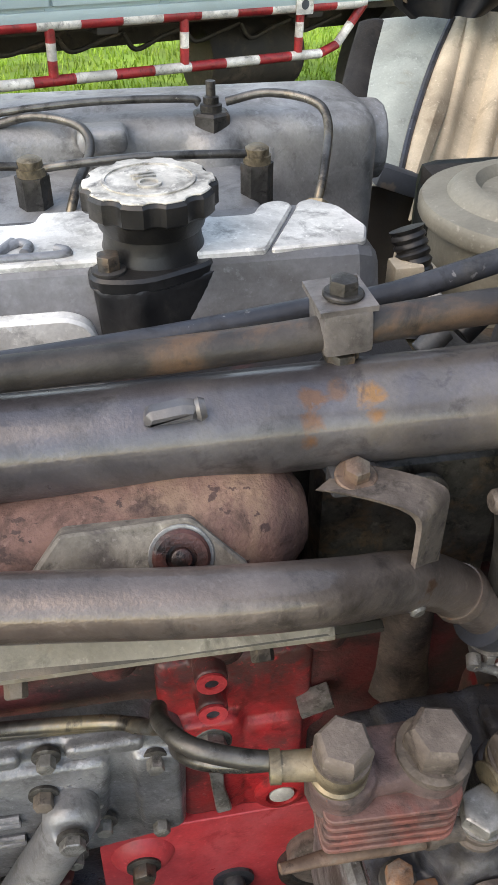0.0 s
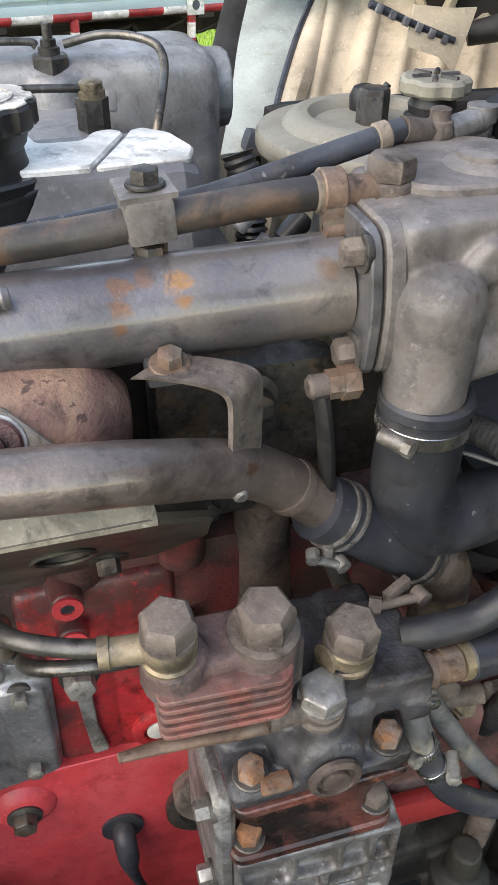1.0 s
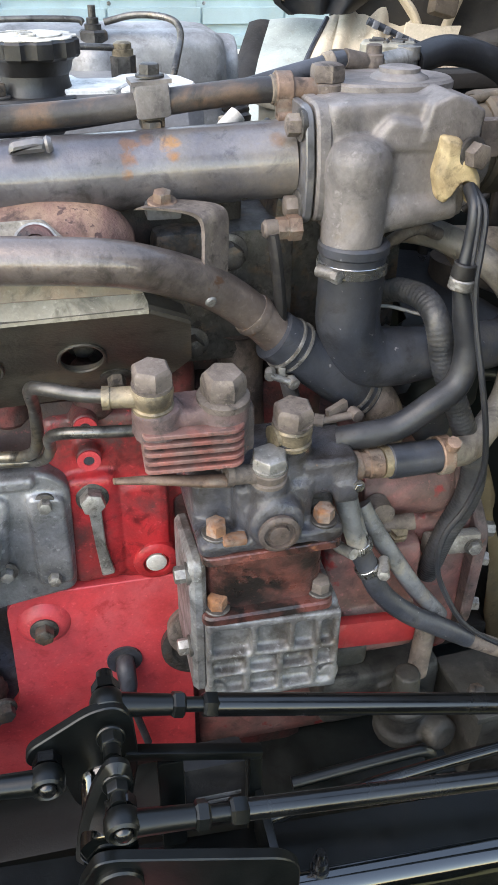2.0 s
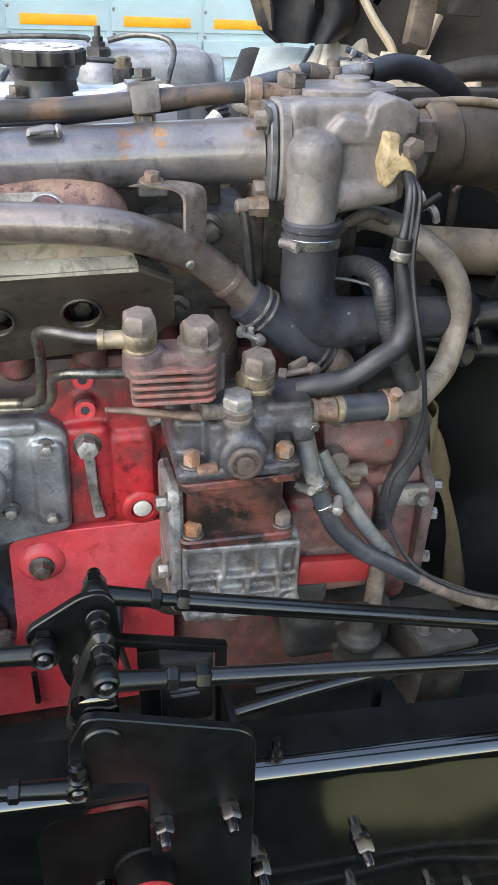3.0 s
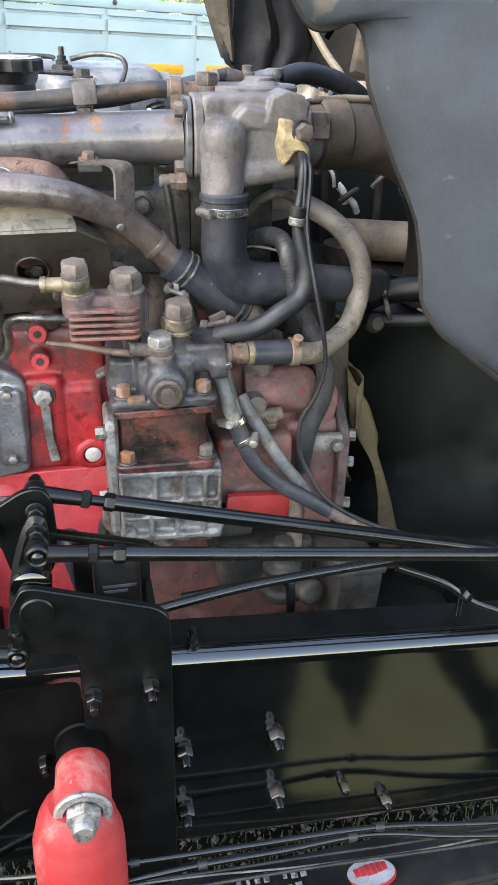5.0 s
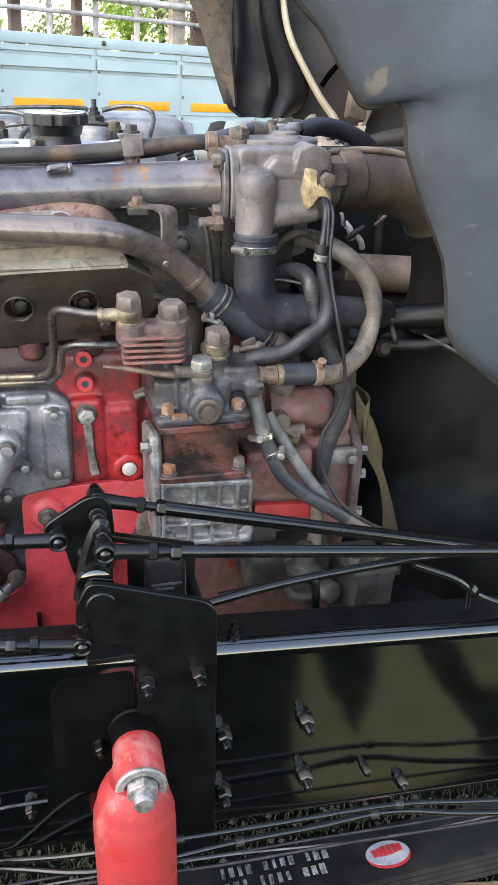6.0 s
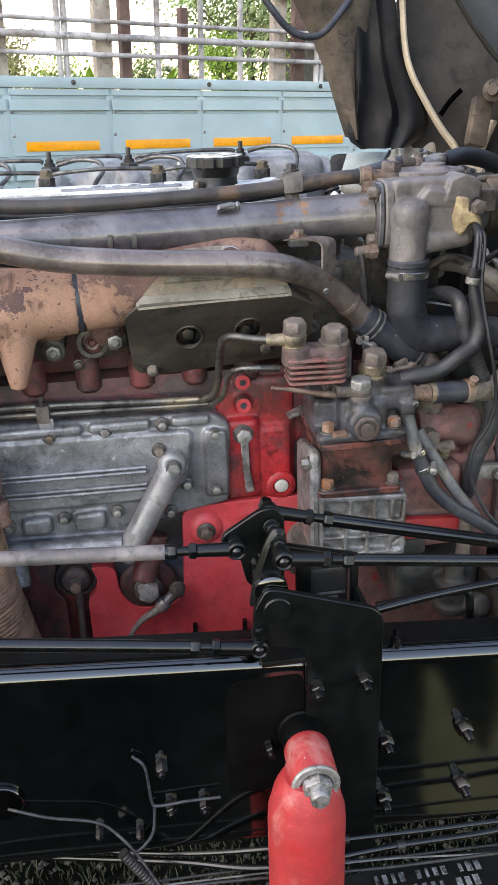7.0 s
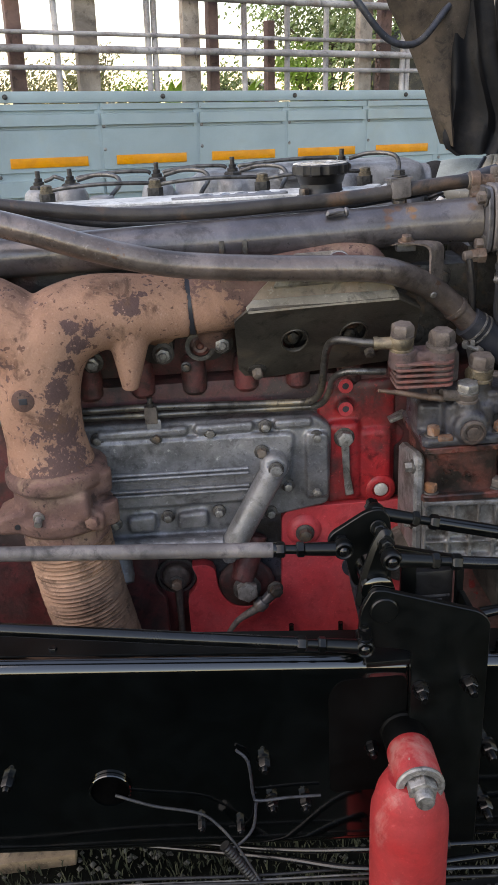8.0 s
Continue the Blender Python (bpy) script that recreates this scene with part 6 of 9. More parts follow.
# raised script of the maker, unreadable: a few curling bars on an underline
bm = nb()
for k, (x0, w) in enumerate(((-0.158, 0.020), (-0.128, 0.014), (-0.106, 0.020), (-0.076, 0.024))):
    tube(bm, [(x0, 0.481, 1.3905), (x0 + 0.005, 0.490, 1.391), (x0 + 0.009, 0.499, 1.3905)], 0.0036, 10, 4)
    tube(bm, [(x0 + 0.004, 0.489, 1.3905), (x0 + w * 0.55, 0.496, 1.391), (x0 + w * 0.8, 0.490, 1.391), (x0 + w * 0.7, 0.481, 1.3905)], 0.0034, 10, 5)
tube(bm, [(-0.20, 0.4735, 1.3905), (-0.10, 0.4735, 1.391), (-0.040, 0.475, 1.3905), (-0.034, 0.480, 1.391), (-0.040, 0.486, 1.3905)], 0.0032, 10, 5)
part("raised_script", bm, M_ALU_BLUE, vc)

neck = thing("oil_filler", (0.020, 0.485, 1.33), "black oil filler with a scalloped cap, worn and dusty on top", "oil filler")
bm = nb()
lathe(bm, (0.020, 0.487, 1.33), (0, 0, 1), [(0.036, 0), (0.036, 0.03), (0.034, 0.055), (0.031, 0.064), (0.030, 0.082)], 30)
hull = [bm.verts.new(p) for p in ((-0.020, 0.447, 1.380), (0.010, 0.441, 1.380), (0.056, 0.460, 1.380), (0.058, 0.49, 1.380), (-0.020, 0.49, 1.380),
                                  (-0.014, 0.436, 1.310), (0.004, 0.432, 1.310), (0.016, 0.436, 1.310), (0.018, 0.49, 1.310), (-0.014, 0.49, 1.310))]
bmesh.ops.convex_hull(bm, input=hull)
melt(part("neck", bm, M_PLASTIC, neck), 0.0025, 3)
bm = nb()
prism(bm, rounded([(-0.022, 0.446), (0.012, 0.440), (0.058, 0.462), (0.060, 0.50), (0.03, 0.53), (-0.01, 0.52), (-0.022, 0.48)], 0.014), 1.376, 1.386, "z", 0.002)
part("flange", bm, M_PLASTIC, neck)
bolt(neck, (-0.009, 0.458, 1.386), (0, 0, 1), 0.013, 0.010, M_STEEL_DARK, 0.010)
bm = nb()
scal = []
for k in range(120):
    t = 2 * math.pi * k / 120
    c = math.cos(10 * t)
    scal.append((0.020 + (0.0420 - 0.0034 * max(0.0, -c) ** 0.6) * math.cos(t), 0.488 + (0.0420 - 0.0034 * max(0.0, -c) ** 0.6) * math.sin(t)))
prism(bm, scal, 1.413, 1.4285, "z", 0.0022)
cap = part("cap", bm, M_PLASTIC, neck, "scalloped black cap")
bm = nb()
lathe(bm, (0.020, 0.488, 1.398), (0, 0, 1), [(0.029, 0), (0.033, 0.005), (0.036, 0.016)], 36)
part("skirt", bm, M_PLASTIC, cap)
bm = nb()
scal2 = [(0.020 + (x - 0.020) * 0.955, 0.488 + (y - 0.488) * 0.955) for x, y in scal]
prism(bm, scal2, 1.428, 1.4296, "z", 0.0006)
part("worn_top", bm, M_CAP_TOP, cap, "dusty grey worn top")
bm = nb()
ring(bm, (0.020, 0.488, 1.4292), (0, 0, 1), 0.0265, 0.0285, 0.0014, seg=48)
part("raised_ring", bm, M_CAP_TOP, cap)


def letters(text, size, m, parent, material, name="lettering", depth=0.0006):
    cu = bpy.data.curves.new(name, "FONT")
    cu.body, cu.size, cu.extrude, cu.align_x, cu.align_y = text, size, depth, "CENTER", "CENTER"
    tmp = bpy.data.objects.new("tmp", cu)
    scene.collection.objects.link(tmp)
    me = bpy.data.meshes.new_from_object(tmp.evaluated_get(bpy.context.evaluated_depsgraph_get()))
    bpy.data.objects.remove(tmp)
    me.transform(Matrix.Translation(-origin_of(parent)) @ m)
    me.materials.clear()
    me.materials.append(material)
    ob = new(name, me)
    ob.parent = parent
    return ob


letters("OIL", 0.021, Matrix.Translation((0.019, 0.487, 1.4300)) @ pose(0, 0, 0, 0, 0, 102), cap, M_CAP_TOP, depth=0.0012)


# ---- injectors and fuel tubes ----
def injector(x, y, z):
    th = thing("injector", (x, y, z - 0.06), "fuel injector holder with a steel nut and a grimy clamp", "injector", "injectors along the cylinder head")
    bm = nb()
    lathe(bm, (x, y, z - 0.06), (0, 0, 1), [(0.016, 0), (0.016, 0.020), (0.013, 0.022), (0.013, 0.030)], 20)
    part("body", bm, M_STEEL_DARK, th)
    bm = nb()
    lathe(bm, (x, y, z - 0.031), (0, 0, 1), [(0.0165, 0), (0.0165, 0.012), (0.014, 0.014)], 6)
    part("union_nut", bm, M_STEEL_DARK, th)
    bm = nb()
    lathe(bm, (x, y, z - 0.018), (0, 0, 1), [(0.009, 0), (0.009, 0.006), (0.0065, 0.007), (0.0065, 0.012), (0.004, 0.013), (0.004, 0.024)], 14)
    part("bleed_screw", bm, M_STEEL_DARK, th)
    return th


INJ = [(-0.427, 0.69), (-0.374, 0.69), (-0.229, 0.69), (-0.101, 0.69), (0.085, 0.69)]
for x, y in INJ:
    injector(x, y, 1.429 - 0.016 * (0.085 - x))


def union(x, y, z, h=0.05):
    th = thing("fuel_union", (x, y, z - h), "dark hexagon fuel union standing on the cylinder head", "fuel union", "fuel unions")
    bm = nb()
    lathe(bm, (x, y, z - h), (0, 0, 1), [(0.0125, 0), (0.0125, h - 0.014)], 6, turn=0.5)
    part("stem", bm, M_STEEL_DARK, th)
    bm = nb()
    lathe(bm, (x, y, z - 0.016), (0, 0, 1), [(0.0105, 0), (0.0105, 0.008), (0.009, 0.008), (0.009, 0.013), (0.006, 0.015)], 16)
    part("cap_nut", bm, M_BRASS, th)
    return th


for ux in (-0.400, -0.229, -0.058, 0.107):
    union(ux, 0.60, 1.412, 0.07)
for i in range(3):
    a, b = (-0.400, -0.229, -0.058, 0.107)[i:i + 2]
    bm = tube(nb(), [(a + 0.006, 0.60, 1.402), (a + 0.03, 0.598, 1.405), ((a + b) / 2, 0.596, 1.408), (b - 0.02, 0.598, 1.406), (b - 0.006, 0.60, 1.404)], 0.0032, 12, 6)
    solo("fuel_tube", bm, M_TUBE, "thin steel leak-off fuel tube between two unions", "fuel tube", "leak-off tubes")
for a, b in ((-0.427, -0.374), (-0.374, -0.229), (-0.229, -0.101), (-0.101, 0.085)):
    bm = tube(nb(), [(a + 0.010, 0.69, 1.418 + 0.016 * (a - 0.085)), (a + 0.02, 0.69, 1.421 + 0.016 * (a - 0.085)), ((a + b) / 2, 0.692, 1.424 + 0.008 * (a + b - 0.17)), (b - 0.02, 0.69, 1.422 + 0.016 * (b - 0.085)), (b - 0.010, 0.69, 1.418 + 0.016 * (b - 0.085))], 0.0032, 12, 6)
    solo("fuel_tube", bm, M_TUBE, "thin steel fuel tube along the injectors", "fuel tube", "injector tubes")
for x in (-0.374, -0.229, -0.101, 0.085):
    dz = 0.0 if x > 0 else 0.010
    bm = tube(nb(), [(x + 0.012, 0.688, 1.419 - dz), (x + 0.045, 0.682, 1.426 - dz), (x + 0.078, 0.66, 1.424 - dz), (x + 0.086, 0.64, 1.412 - dz), (x + 0.074, 0.60, 1.388), (x + 0.066, 0.585, 1.37)], 0.0036, 12, 6)
    solo("fuel_tube", bm, M_TUBE, "bent steel fuel tube dropping from an injector", "fuel tube", "bent injector tubes")
    bm = nb()
    ax = Vector((0.12, 0.4, 0.5))
    lathe(bm, (x + 0.063, 0.578, 1.361), ax, [(0.010, 0), (0.010, 0.012), (0.008, 0.013)], 6)
    lathe(bm, (x + 0.059, 0.566, 1.346), ax, [(0.0085, 0), (0.0085, 0.022)], 12)
    solo("tube_nut", bm, M_BRASS, "yellow plated tube nut on the valve cover edge", "tube nut", "tube nuts")


# ---- intake manifold ----
intake = thing("intake_manifold", (-0.3, 0.72, 1.25), "grey cast intake manifold with a rounded end", "intake manifold")
bm = nb()
tube(bm, [(-0.20, 0.735, 1.352), (-0.12, 0.735, 1.353), (0.0, 0.735, 1.354), (0.185, 0.735, 1.354), (0.215, 0.735, 1.353), (0.228, 0.735, 1.352)], [0.040, 0.060, 0.062, 0.061, 0.052, 0.034], 30, 4)
box(bm, (0.03, 0.738, 1.335), (0.40, 0.126, 0.150), 0.026, seg=3)
box(bm, (-0.55, 0.738, 1.310), (0.90, 0.110, 0.110), 0.026, seg=3)
rod(bm, (0.20, 0.745, 1.365), (0.248, 0.745, 1.365), 0.036)
lathe(bm, (0.19, 0.677, 1.370), (0, -1, 0), [(0.014, -0.01), (0.014, 0.0012)], 24)
box(bm, (-0.005, 0.665, 1.402), (0.04, 0.03, 0.02), 0.006)
for x, y in INJ:
    lathe(bm, (x, y, 1.35), (0, 0, 1), [(0.034, 0), (0.026, 0.04), (0.020, 0.048)], 20)
melt(part("casting", bm, M_INTAKE, intake), 0.004, 4)
for x in (-0.14, -0.02, 0.13):
    bm = box(nb(), (x, 0.68, 1.376), (0.010, 0.012, 0.018), 0.002)
    part("boss", bm, M_INTAKE, intake)
bm = nb()
rod(bm, (-0.315, 0.60, 1.335), (-0.315, 0.60, 1.39), 0.03, 0.02)
box(bm, (-0.34, 0.63, 1.35), (0.9, 0.14, 0.05), 0.012)
melt(part("head_ridge", bm, M_INTAKE, intake), 0.004, 3)


# ---- finned valve block with banjo bolts ----
def banjo(parent, p, r=0.0125, h=0.034, way=None, length=0.03, hexmat=None, nutmat=None, axis=(0, -0.12, 1)):
    """A banjo union: washers, ring body and a hexagon head; way: where its tube leaves."""
    a = Vector(axis).normalized()
    p = Vector(p)
    bm = nb()
    lathe(bm, p, a, [(r * 1.15, 0), (r * 1.15, 0.003), (r * 1.02, 0.004), (r * 1.12, 0.008), (r * 1.15, h * 0.45), (r * 1.02, h * 0.52)], 26)
    b = part("banjo_body", bm, nutmat or M_BRASS, parent, "yellow plated union body")
    bm = nb()
    lathe(bm, p + a * h * 0.52, a, [(r * 1.12, 0), (r * 1.12, 0.0025)], 22)
    lathe(bm, p + a * (h * 0.52 + 0.0025), a, [(r * 1.13, 0), (r * 1.14, h * 0.26), (r * 1.06, h * 0.34), (r * 0.92, h * 0.38), (r * 0.5, h * 0.39)], 6, turn=0.4 + 9 * p.x)
    part("banjo_bolt", bm, hexmat or M_DUSTY, parent, "dusty hexagon banjo bolt", sharp=32)
    if way:
        w = Vector(way).normalized()
        c = p + a * h * 0.27
        bm = nb()
        rod(bm, c + w * r * 0.8, c + w * (r + length), r * 0.62, r * 0.56, seg=16)
        lathe(bm, c + w * (r + length * 0.75), w, [(r * 0.66, 0), (r * 0.66, length * 0.25)], 16)
        part("banjo_neck", bm, nutmat or M_BRASS, parent)
    return c if way else p


fin = thing("finned_block", (0.105, 0.23, 1.17), "brown-red finned cast valve block with two large hexagon bolts", "valve block")
bm = nb()
prism(bm, rounded([(0.076, 0.208), (0.140, 0.206), (0.145, 0.212), (0.145, 0.240), (0.075, 0.240)], 0.006), 1.174, 1.214, "z", 0.002)
rod(bm, (0.082, 0.215, 1.20), (0.081, 0.212, 1.224), 0.019, 0.0175)
rod(bm, (0.128, 0.218, 1.178), (0.130, 0.215, 1.222), 0.0215, 0.0190)
box(bm, (0.146, 0.224, 1.196), (0.014, 0.030, 0.040), 0.004)
box(bm, (0.108, 0.220, 1.213), (0.074, 0.036, 0.014), 0.006)
box(bm, (0.135, 0.245, 1.160), (0.020, 0.03, 0.03), 0.004)
melt(part("casting", bm, M_RED_RUSTY, fin), 0.0022, 2)
for k in range(5):
    z = 1.1765 + 0.0072 * k
    bm = nb()
    prism(bm, rounded([(0.069, 0.1935), (0.136, 0.1905), (0.143, 0.198), (0.142, 0.238), (0.070, 0.238)], 0.006), z, z + 0.0034, "z", 0.0006)
    part("fin", bm, M_FIN, fin)
banjo(fin, (0.079, 0.212, 1.222), 0.0130, 0.036, (-1, 0.12, 0.0), 0.022)
bm = nb()
lathe(bm, (0.130, 0.215, 1.220), (0, -0.12, 1), [(0.0195, 0), (0.0195, 0.005), (0.0165, 0.007)], 26)
lathe(bm, (0.130, 0.2145, 1.2265), (0, -0.12, 1), [(0.0165, 0), (0.0167, 0.011), (0.0156, 0.0155), (0.0130, 0.018), (0.006, 0.0186)], 6, turn=0.3)
part("hex_plug", bm, M_DUSTY, fin, "large dusty brown hexagon plug", 32)

# fuel lines along the block
line = thing("fuel_line", (-0.2, 0.33, 1.1), "plated steel fuel line rising to the finned block", "fuel line", "fuel lines")
bm = tube(nb(), [(-0.75, 0.345, 1.128), (-0.46, 0.345, 1.124), (-0.336, 0.345, 1.121), (-0.231, 0.344, 1.1205), (-0.06, 0.335, 1.117), (-0.022, 0.322, 1.123), (-0.010, 0.305, 1.145), (-0.007, 0.29, 1.185), (-0.006, 0.255, 1.222),
                 (0.006, 0.232, 1.234), (0.03, 0.222, 1.232), (0.055, 0.216, 1.231)], 0.0052, 14, 6)
part("tube", bm, M_TUBE, line)
line2 = thing("fuel_line", (-0.2, 0.34, 1.1), "second plated steel fuel line beside the first", "fuel line", "fuel lines")
bm = tube(nb(), [(-0.75, 0.350, 1.113), (-0.465, 0.348, 1.111), (-0.233, 0.346, 1.108), (-0.05, 0.338, 1.108), (-0.012, 0.325, 1.114), (0.0, 0.30, 1.14), (0.002, 0.27, 1.170), (0.014, 0.252, 1.184), (0.04, 0.245, 1.186), (0.066, 0.245, 1.184)], 0.0048, 14, 6)
part("tube", bm, M_TUBE, line2)
tclip = thing("tube_clip", (-0.25, 0.345, 1.08), "steel clip with a bolt holding the fuel lines", "clip")
bm = nb()
box(bm, (-0.250, 0.340, 1.112), (0.018, 0.016, 0.026), 0.002)
part("saddle", bm, M_DUSTY, tclip)
bm = box(nb(), (-0.247, 0.336, 1.088), (0.020, 0.005, 0.034), 0.001)
part("tab", bm, M_ALU, tclip)
bm = lathe(nb(), (-0.250, 0.337, 1.124), (0, 0, 1), [(0.006, 0), (0.006, 0.006), (0.004, 0.006), (0.004, 0.014)], 10)
part("screw", bm, M_STEEL_DARK, tclip)
bolt(tclip, (-0.246, 0.333, 1.077), (0, -1, 0), 0.012, 0.007, M_STEEL_DARK)


# ---- air compressor ----
comp = thing("air_compressor", (0.17, 0.26, 0.94), "oily air compressor with a blackened head, rusty bolts and aluminium crankcase", "air compressor")
bm = nb()
prism(bm, rounded([(0.106, 0.190), (0.224, 0.192), (0.228, 0.31), (0.104, 0.31)], 0.007), 1.094, 1.105, "z", 0.002)
prism(bm, rounded([(0.138, 0.203), (0.200, 0.203), (0.206, 0.30), (0.128, 0.30)], 0.008), 1.10, 1.146, "z", 0.004)
prism(bm, rounded([(0.107, 0.226), (0.150, 0.220), (0.150, 0.30), (0.107, 0.30)], 0.010), 1.10, 1.142, "z", 0.005)
prism(bm, rounded([(0.190, 0.222), (0.226, 0.226), (0.228, 0.30), (0.190, 0.30)], 0.008), 1.10, 1.150, "z", 0.004)
lathe(bm, (0.167, 0.215, 1.117), (0, -1, 0.08), [(0.026, -0.02), (0.0235, 0.016), (0.0215, 0.026), (0.0175, 0.0285)], 28)
for x in (0.121, 0.209):
    lathe(bm, (x, 0.205, 1.09), (0, 0, 1), [(0.014, 0), (0.0125, 0.017)], 18)
rod(bm, (0.163, 0.209, 1.13), (0.163, 0.208, 1.152), 0.018, 0.0155)
rod(bm, (0.184, 0.228, 1.13), (0.184, 0.226, 1.180), 0.021, 0.0165)
prism(bm, rounded([(0.192, 0.208), (0.237, 0.206), (0.237, 0.27), (0.192, 0.28)], 0.005), 1.128, 1.160, "z", 0.003)
prism(bm, rounded([(0.218, 0.203), (0.238, 0.203), (0.238, 0.225), (0.218, 0.225)], 0.003), 1.120, 1.140, "z", 0.002)
melt(part("head", bm, M_OILY, comp, "blackened oily head casting"), 0.0022, 2)
bm = nb()
lathe(bm, (0.167, 0.1855, 1.115), (0, -1, 0), [(0.0165, 0), (0.0165, 0.003), (0.0140, 0.0045), (0.0125, 0.0045), (0.0120, 0.0015), (0.0085, 0.0015), (0.0080, 0.0045), (0.0045, 0.0050)], 28)
part("head_plug", bm, M_PLUG, comp, "rust-brown screw plug")
bm = nb()
prism(bm, rounded([(0.108, 0.188), (0.222, 0.190), (0.225, 0.31), (0.106, 0.31)], 0.008), 1.086, 1.094, "z", 0.001)
part("gasket", bm, M_CYLINDER, comp)
bm = nb()
prism(bm, rounded([(0.113, 0.207), (0.216, 0.207), (0.218, 0.31), (0.111, 0.31)], 0.024), 1.018, 1.088, "z", 0.002)
part("cylinder", bm, M_CYLINDER, comp, "oily blackened cylinder")
bm = nb()
prism(bm, rounded([(0.108, 0.196), (0.222, 0.196), (0.224, 0.31), (0.106, 0.31)], 0.010), 1.012, 1.022, "z", 0.002)
part("base_flange", bm, M_CYLINDER, comp)
for bx, by, bz, mm in ((0.121, 0.204, 1.1065, M_RUST), (0.209, 0.204, 1.1065, M_RUST), (0.122, 0.210, 1.022, M_RUST), (0.213, 0.212, 1.022, M_DUSTY)):
    bolt(comp, (bx, by, bz), (0, -0.1, 1), 0.015, 0.012, mm, 0.011, label="rusty orange bolt" if mm is M_RUST else "")
bm = nb()
box(bm, (0.134, 0.196, 1.1055), (0.020, 0.012, 0.007), 0.003)
part("rust_pad", bm, M_RUST, comp, "rusty lug")
bm = nb()
box(bm, (0.170, 0.270, 0.966), (0.122, 0.128, 0.094), 0.006)
for x, z0, z1 in ((0.113, 0.922, 1.010), (0.152, 0.974, 1.010), (0.186, 0.972, 1.008), (0.210, 0.972, 1.008), (0.146, 0.924, 0.970), (0.176, 0.924, 0.970), (0.208, 0.922, 0.970), (0.227, 0.920, 1.006)):
    box(bm, (x, 0.203, (z0 + z1) / 2), (0.0050, 0.016, z1 - z0), 0.0015)
for z, h in ((1.008, 0.008), (0.971, 0.005), (0.949, 0.004), (0.922, 0.008)):
    box(bm, (0.170, 0.2035, z), (0.120, 0.016, h), 0.0015, (0, 3, 0))
for x in (0.118, 0.224):
    lathe(bm, (x, 0.205, 0.930), (0, -1, 0), [(0.010, 0), (0.009, 0.006)], 16)
melt(part("crankcase", bm, M_ALU_DARK, comp), 0.002, 2)
bm = nb()
prism(bm, rounded([(0.203, 0.926), (0.30, 0.926), (0.30, 1.060), (0.216, 1.078), (0.206, 1.070)], 0.010), 0.099, 0.113, "x", 0.004)
part("mounting_flange", bm, M_ALU_DARK, comp)
bolt(comp, (0.099, 0.217, 1.058), (-1, 0, 0), 0.013, 0.010, M_STEEL)
bolt(comp, (0.099, 0.216, 0.975), (-1, 0, 0), 0.013, 0.010, M_STEEL)
for x, z in ((0.132, 0.914), (0.158, 0.912), (0.185, 0.914), (0.212, 0.912)):
    bolt(comp, (x, 0.222, z), (0, -0.6, -1), 0.016, 0.012, M_DUSTY)
bm = nb()
rod(bm, (0.165, 0.24, 0.925), (0.165, 0.235, 0.885), 0.012, 0.010)
box(bm, (0.14, 0.25, 0.898), (0.05, 0.02, 0.016), 0.004, (0, 25, 0))
part("drain_fitting", bm, M_DUSTY, comp)
banjo(comp, (0.163, 0.207, 1.151), 0.0128, 0.026, (-1, -0.12, 0.12), 0.022, hexmat=M_STEEL, nutmat=M_DUSTY)
banjo(comp, (0.185, 0.224, 1.172), 0.0140, 0.036, (-1, -0.3, 0.0), 0.004)
bm = nb()
tube(bm, [(0.132, 0.203, 1.157), (0.108, 0.200, 1.162), (0.080, 0.196, 1.170), (0.046, 0.190, 1.178)], [0.0066, 0.0060, 0.0050, 0.003], 14, 5, flat=0.7)
part("cut_tube", bm, M_COPPER, comp, "dusty copper tube with a flattened end")
bolt(comp, (0.2365, 0.204, 1.135), (0, -1, 0), 0.007, 0.003, M_CHROME, 0.005)

# round drive cover left of the crankcase
bm = nb()
lathe(bm, (0.120, 0.335, 0.870), (-0.1, -1, 0.1), [(0.030, -0.02), (0.030, 0.008), (0.024, 0.012), (0.010, 0.013)], 28)
melt(solo("pump_drive", bm, M_DUSTY, "dusty round pump drive below the compressor", "pump"), 0.003, 2)

# timing gear case at the front of the engine
gear = thing("timing_case", (0.33, 0.36, 0.75), "dusty red timing gear case at the front of the engine", "gear case")
bm = nb()
box(bm, (0.325, 0.42, 0.912), (0.17, 0.24, 0.204), 0.02)
box(bm, (0.292, 0.42, 1.03), (0.12, 0.22, 0.11), 0.02)
box(bm, (0.27, 0.44, 0.74), (0.30, 0.16, 0.22), 0.02)
box(bm, (0.285, 0.32, 0.965), (0.10, 0.12, 0.10), 0.014)
lathe(bm, (0.305, 0.30, 1.06), (1, -0.1, 0), [(0.030, -0.03), (0.030, 0.05), (0.024, 0.06)], 24)
box(bm, (0.295, 0.285, 0.915), (0.075, 0.08, 0.05), 0.01)
rod(bm, (0.36, 0.33, 1.03), (0.40, 0.33, 1.02), 0.035, 0.03)
melt(part("case", bm, M_RED_DUSTY, gear), 0.003, 3)
bm = nb()
box(bm, (0.286, 0.246, 0.925), (0.086, 0.014, 0.034), 0.006, (0, 4, 0))
part("red_pad", bm, M_RED_SHOCK, gear, "patch of clean bright red paint")
bm = nb()
prism(bm, rounded([(0.29, 0.86), (0.33, 0.83), (0.50, 0.83), (0.50, 1.035), (0.33, 1.03), (0.285, 0.99)], 0.014), 0.405, 0.418, "x", 0.002)
part("front_flange", bm, M_RED_RUSTY, gear)
for z in (0.88, 0.945, 0.985):
    bolt(gear, (0.419, 0.302, z), (1, -0.3, 0), 0.014, 0.010, M_STEEL)
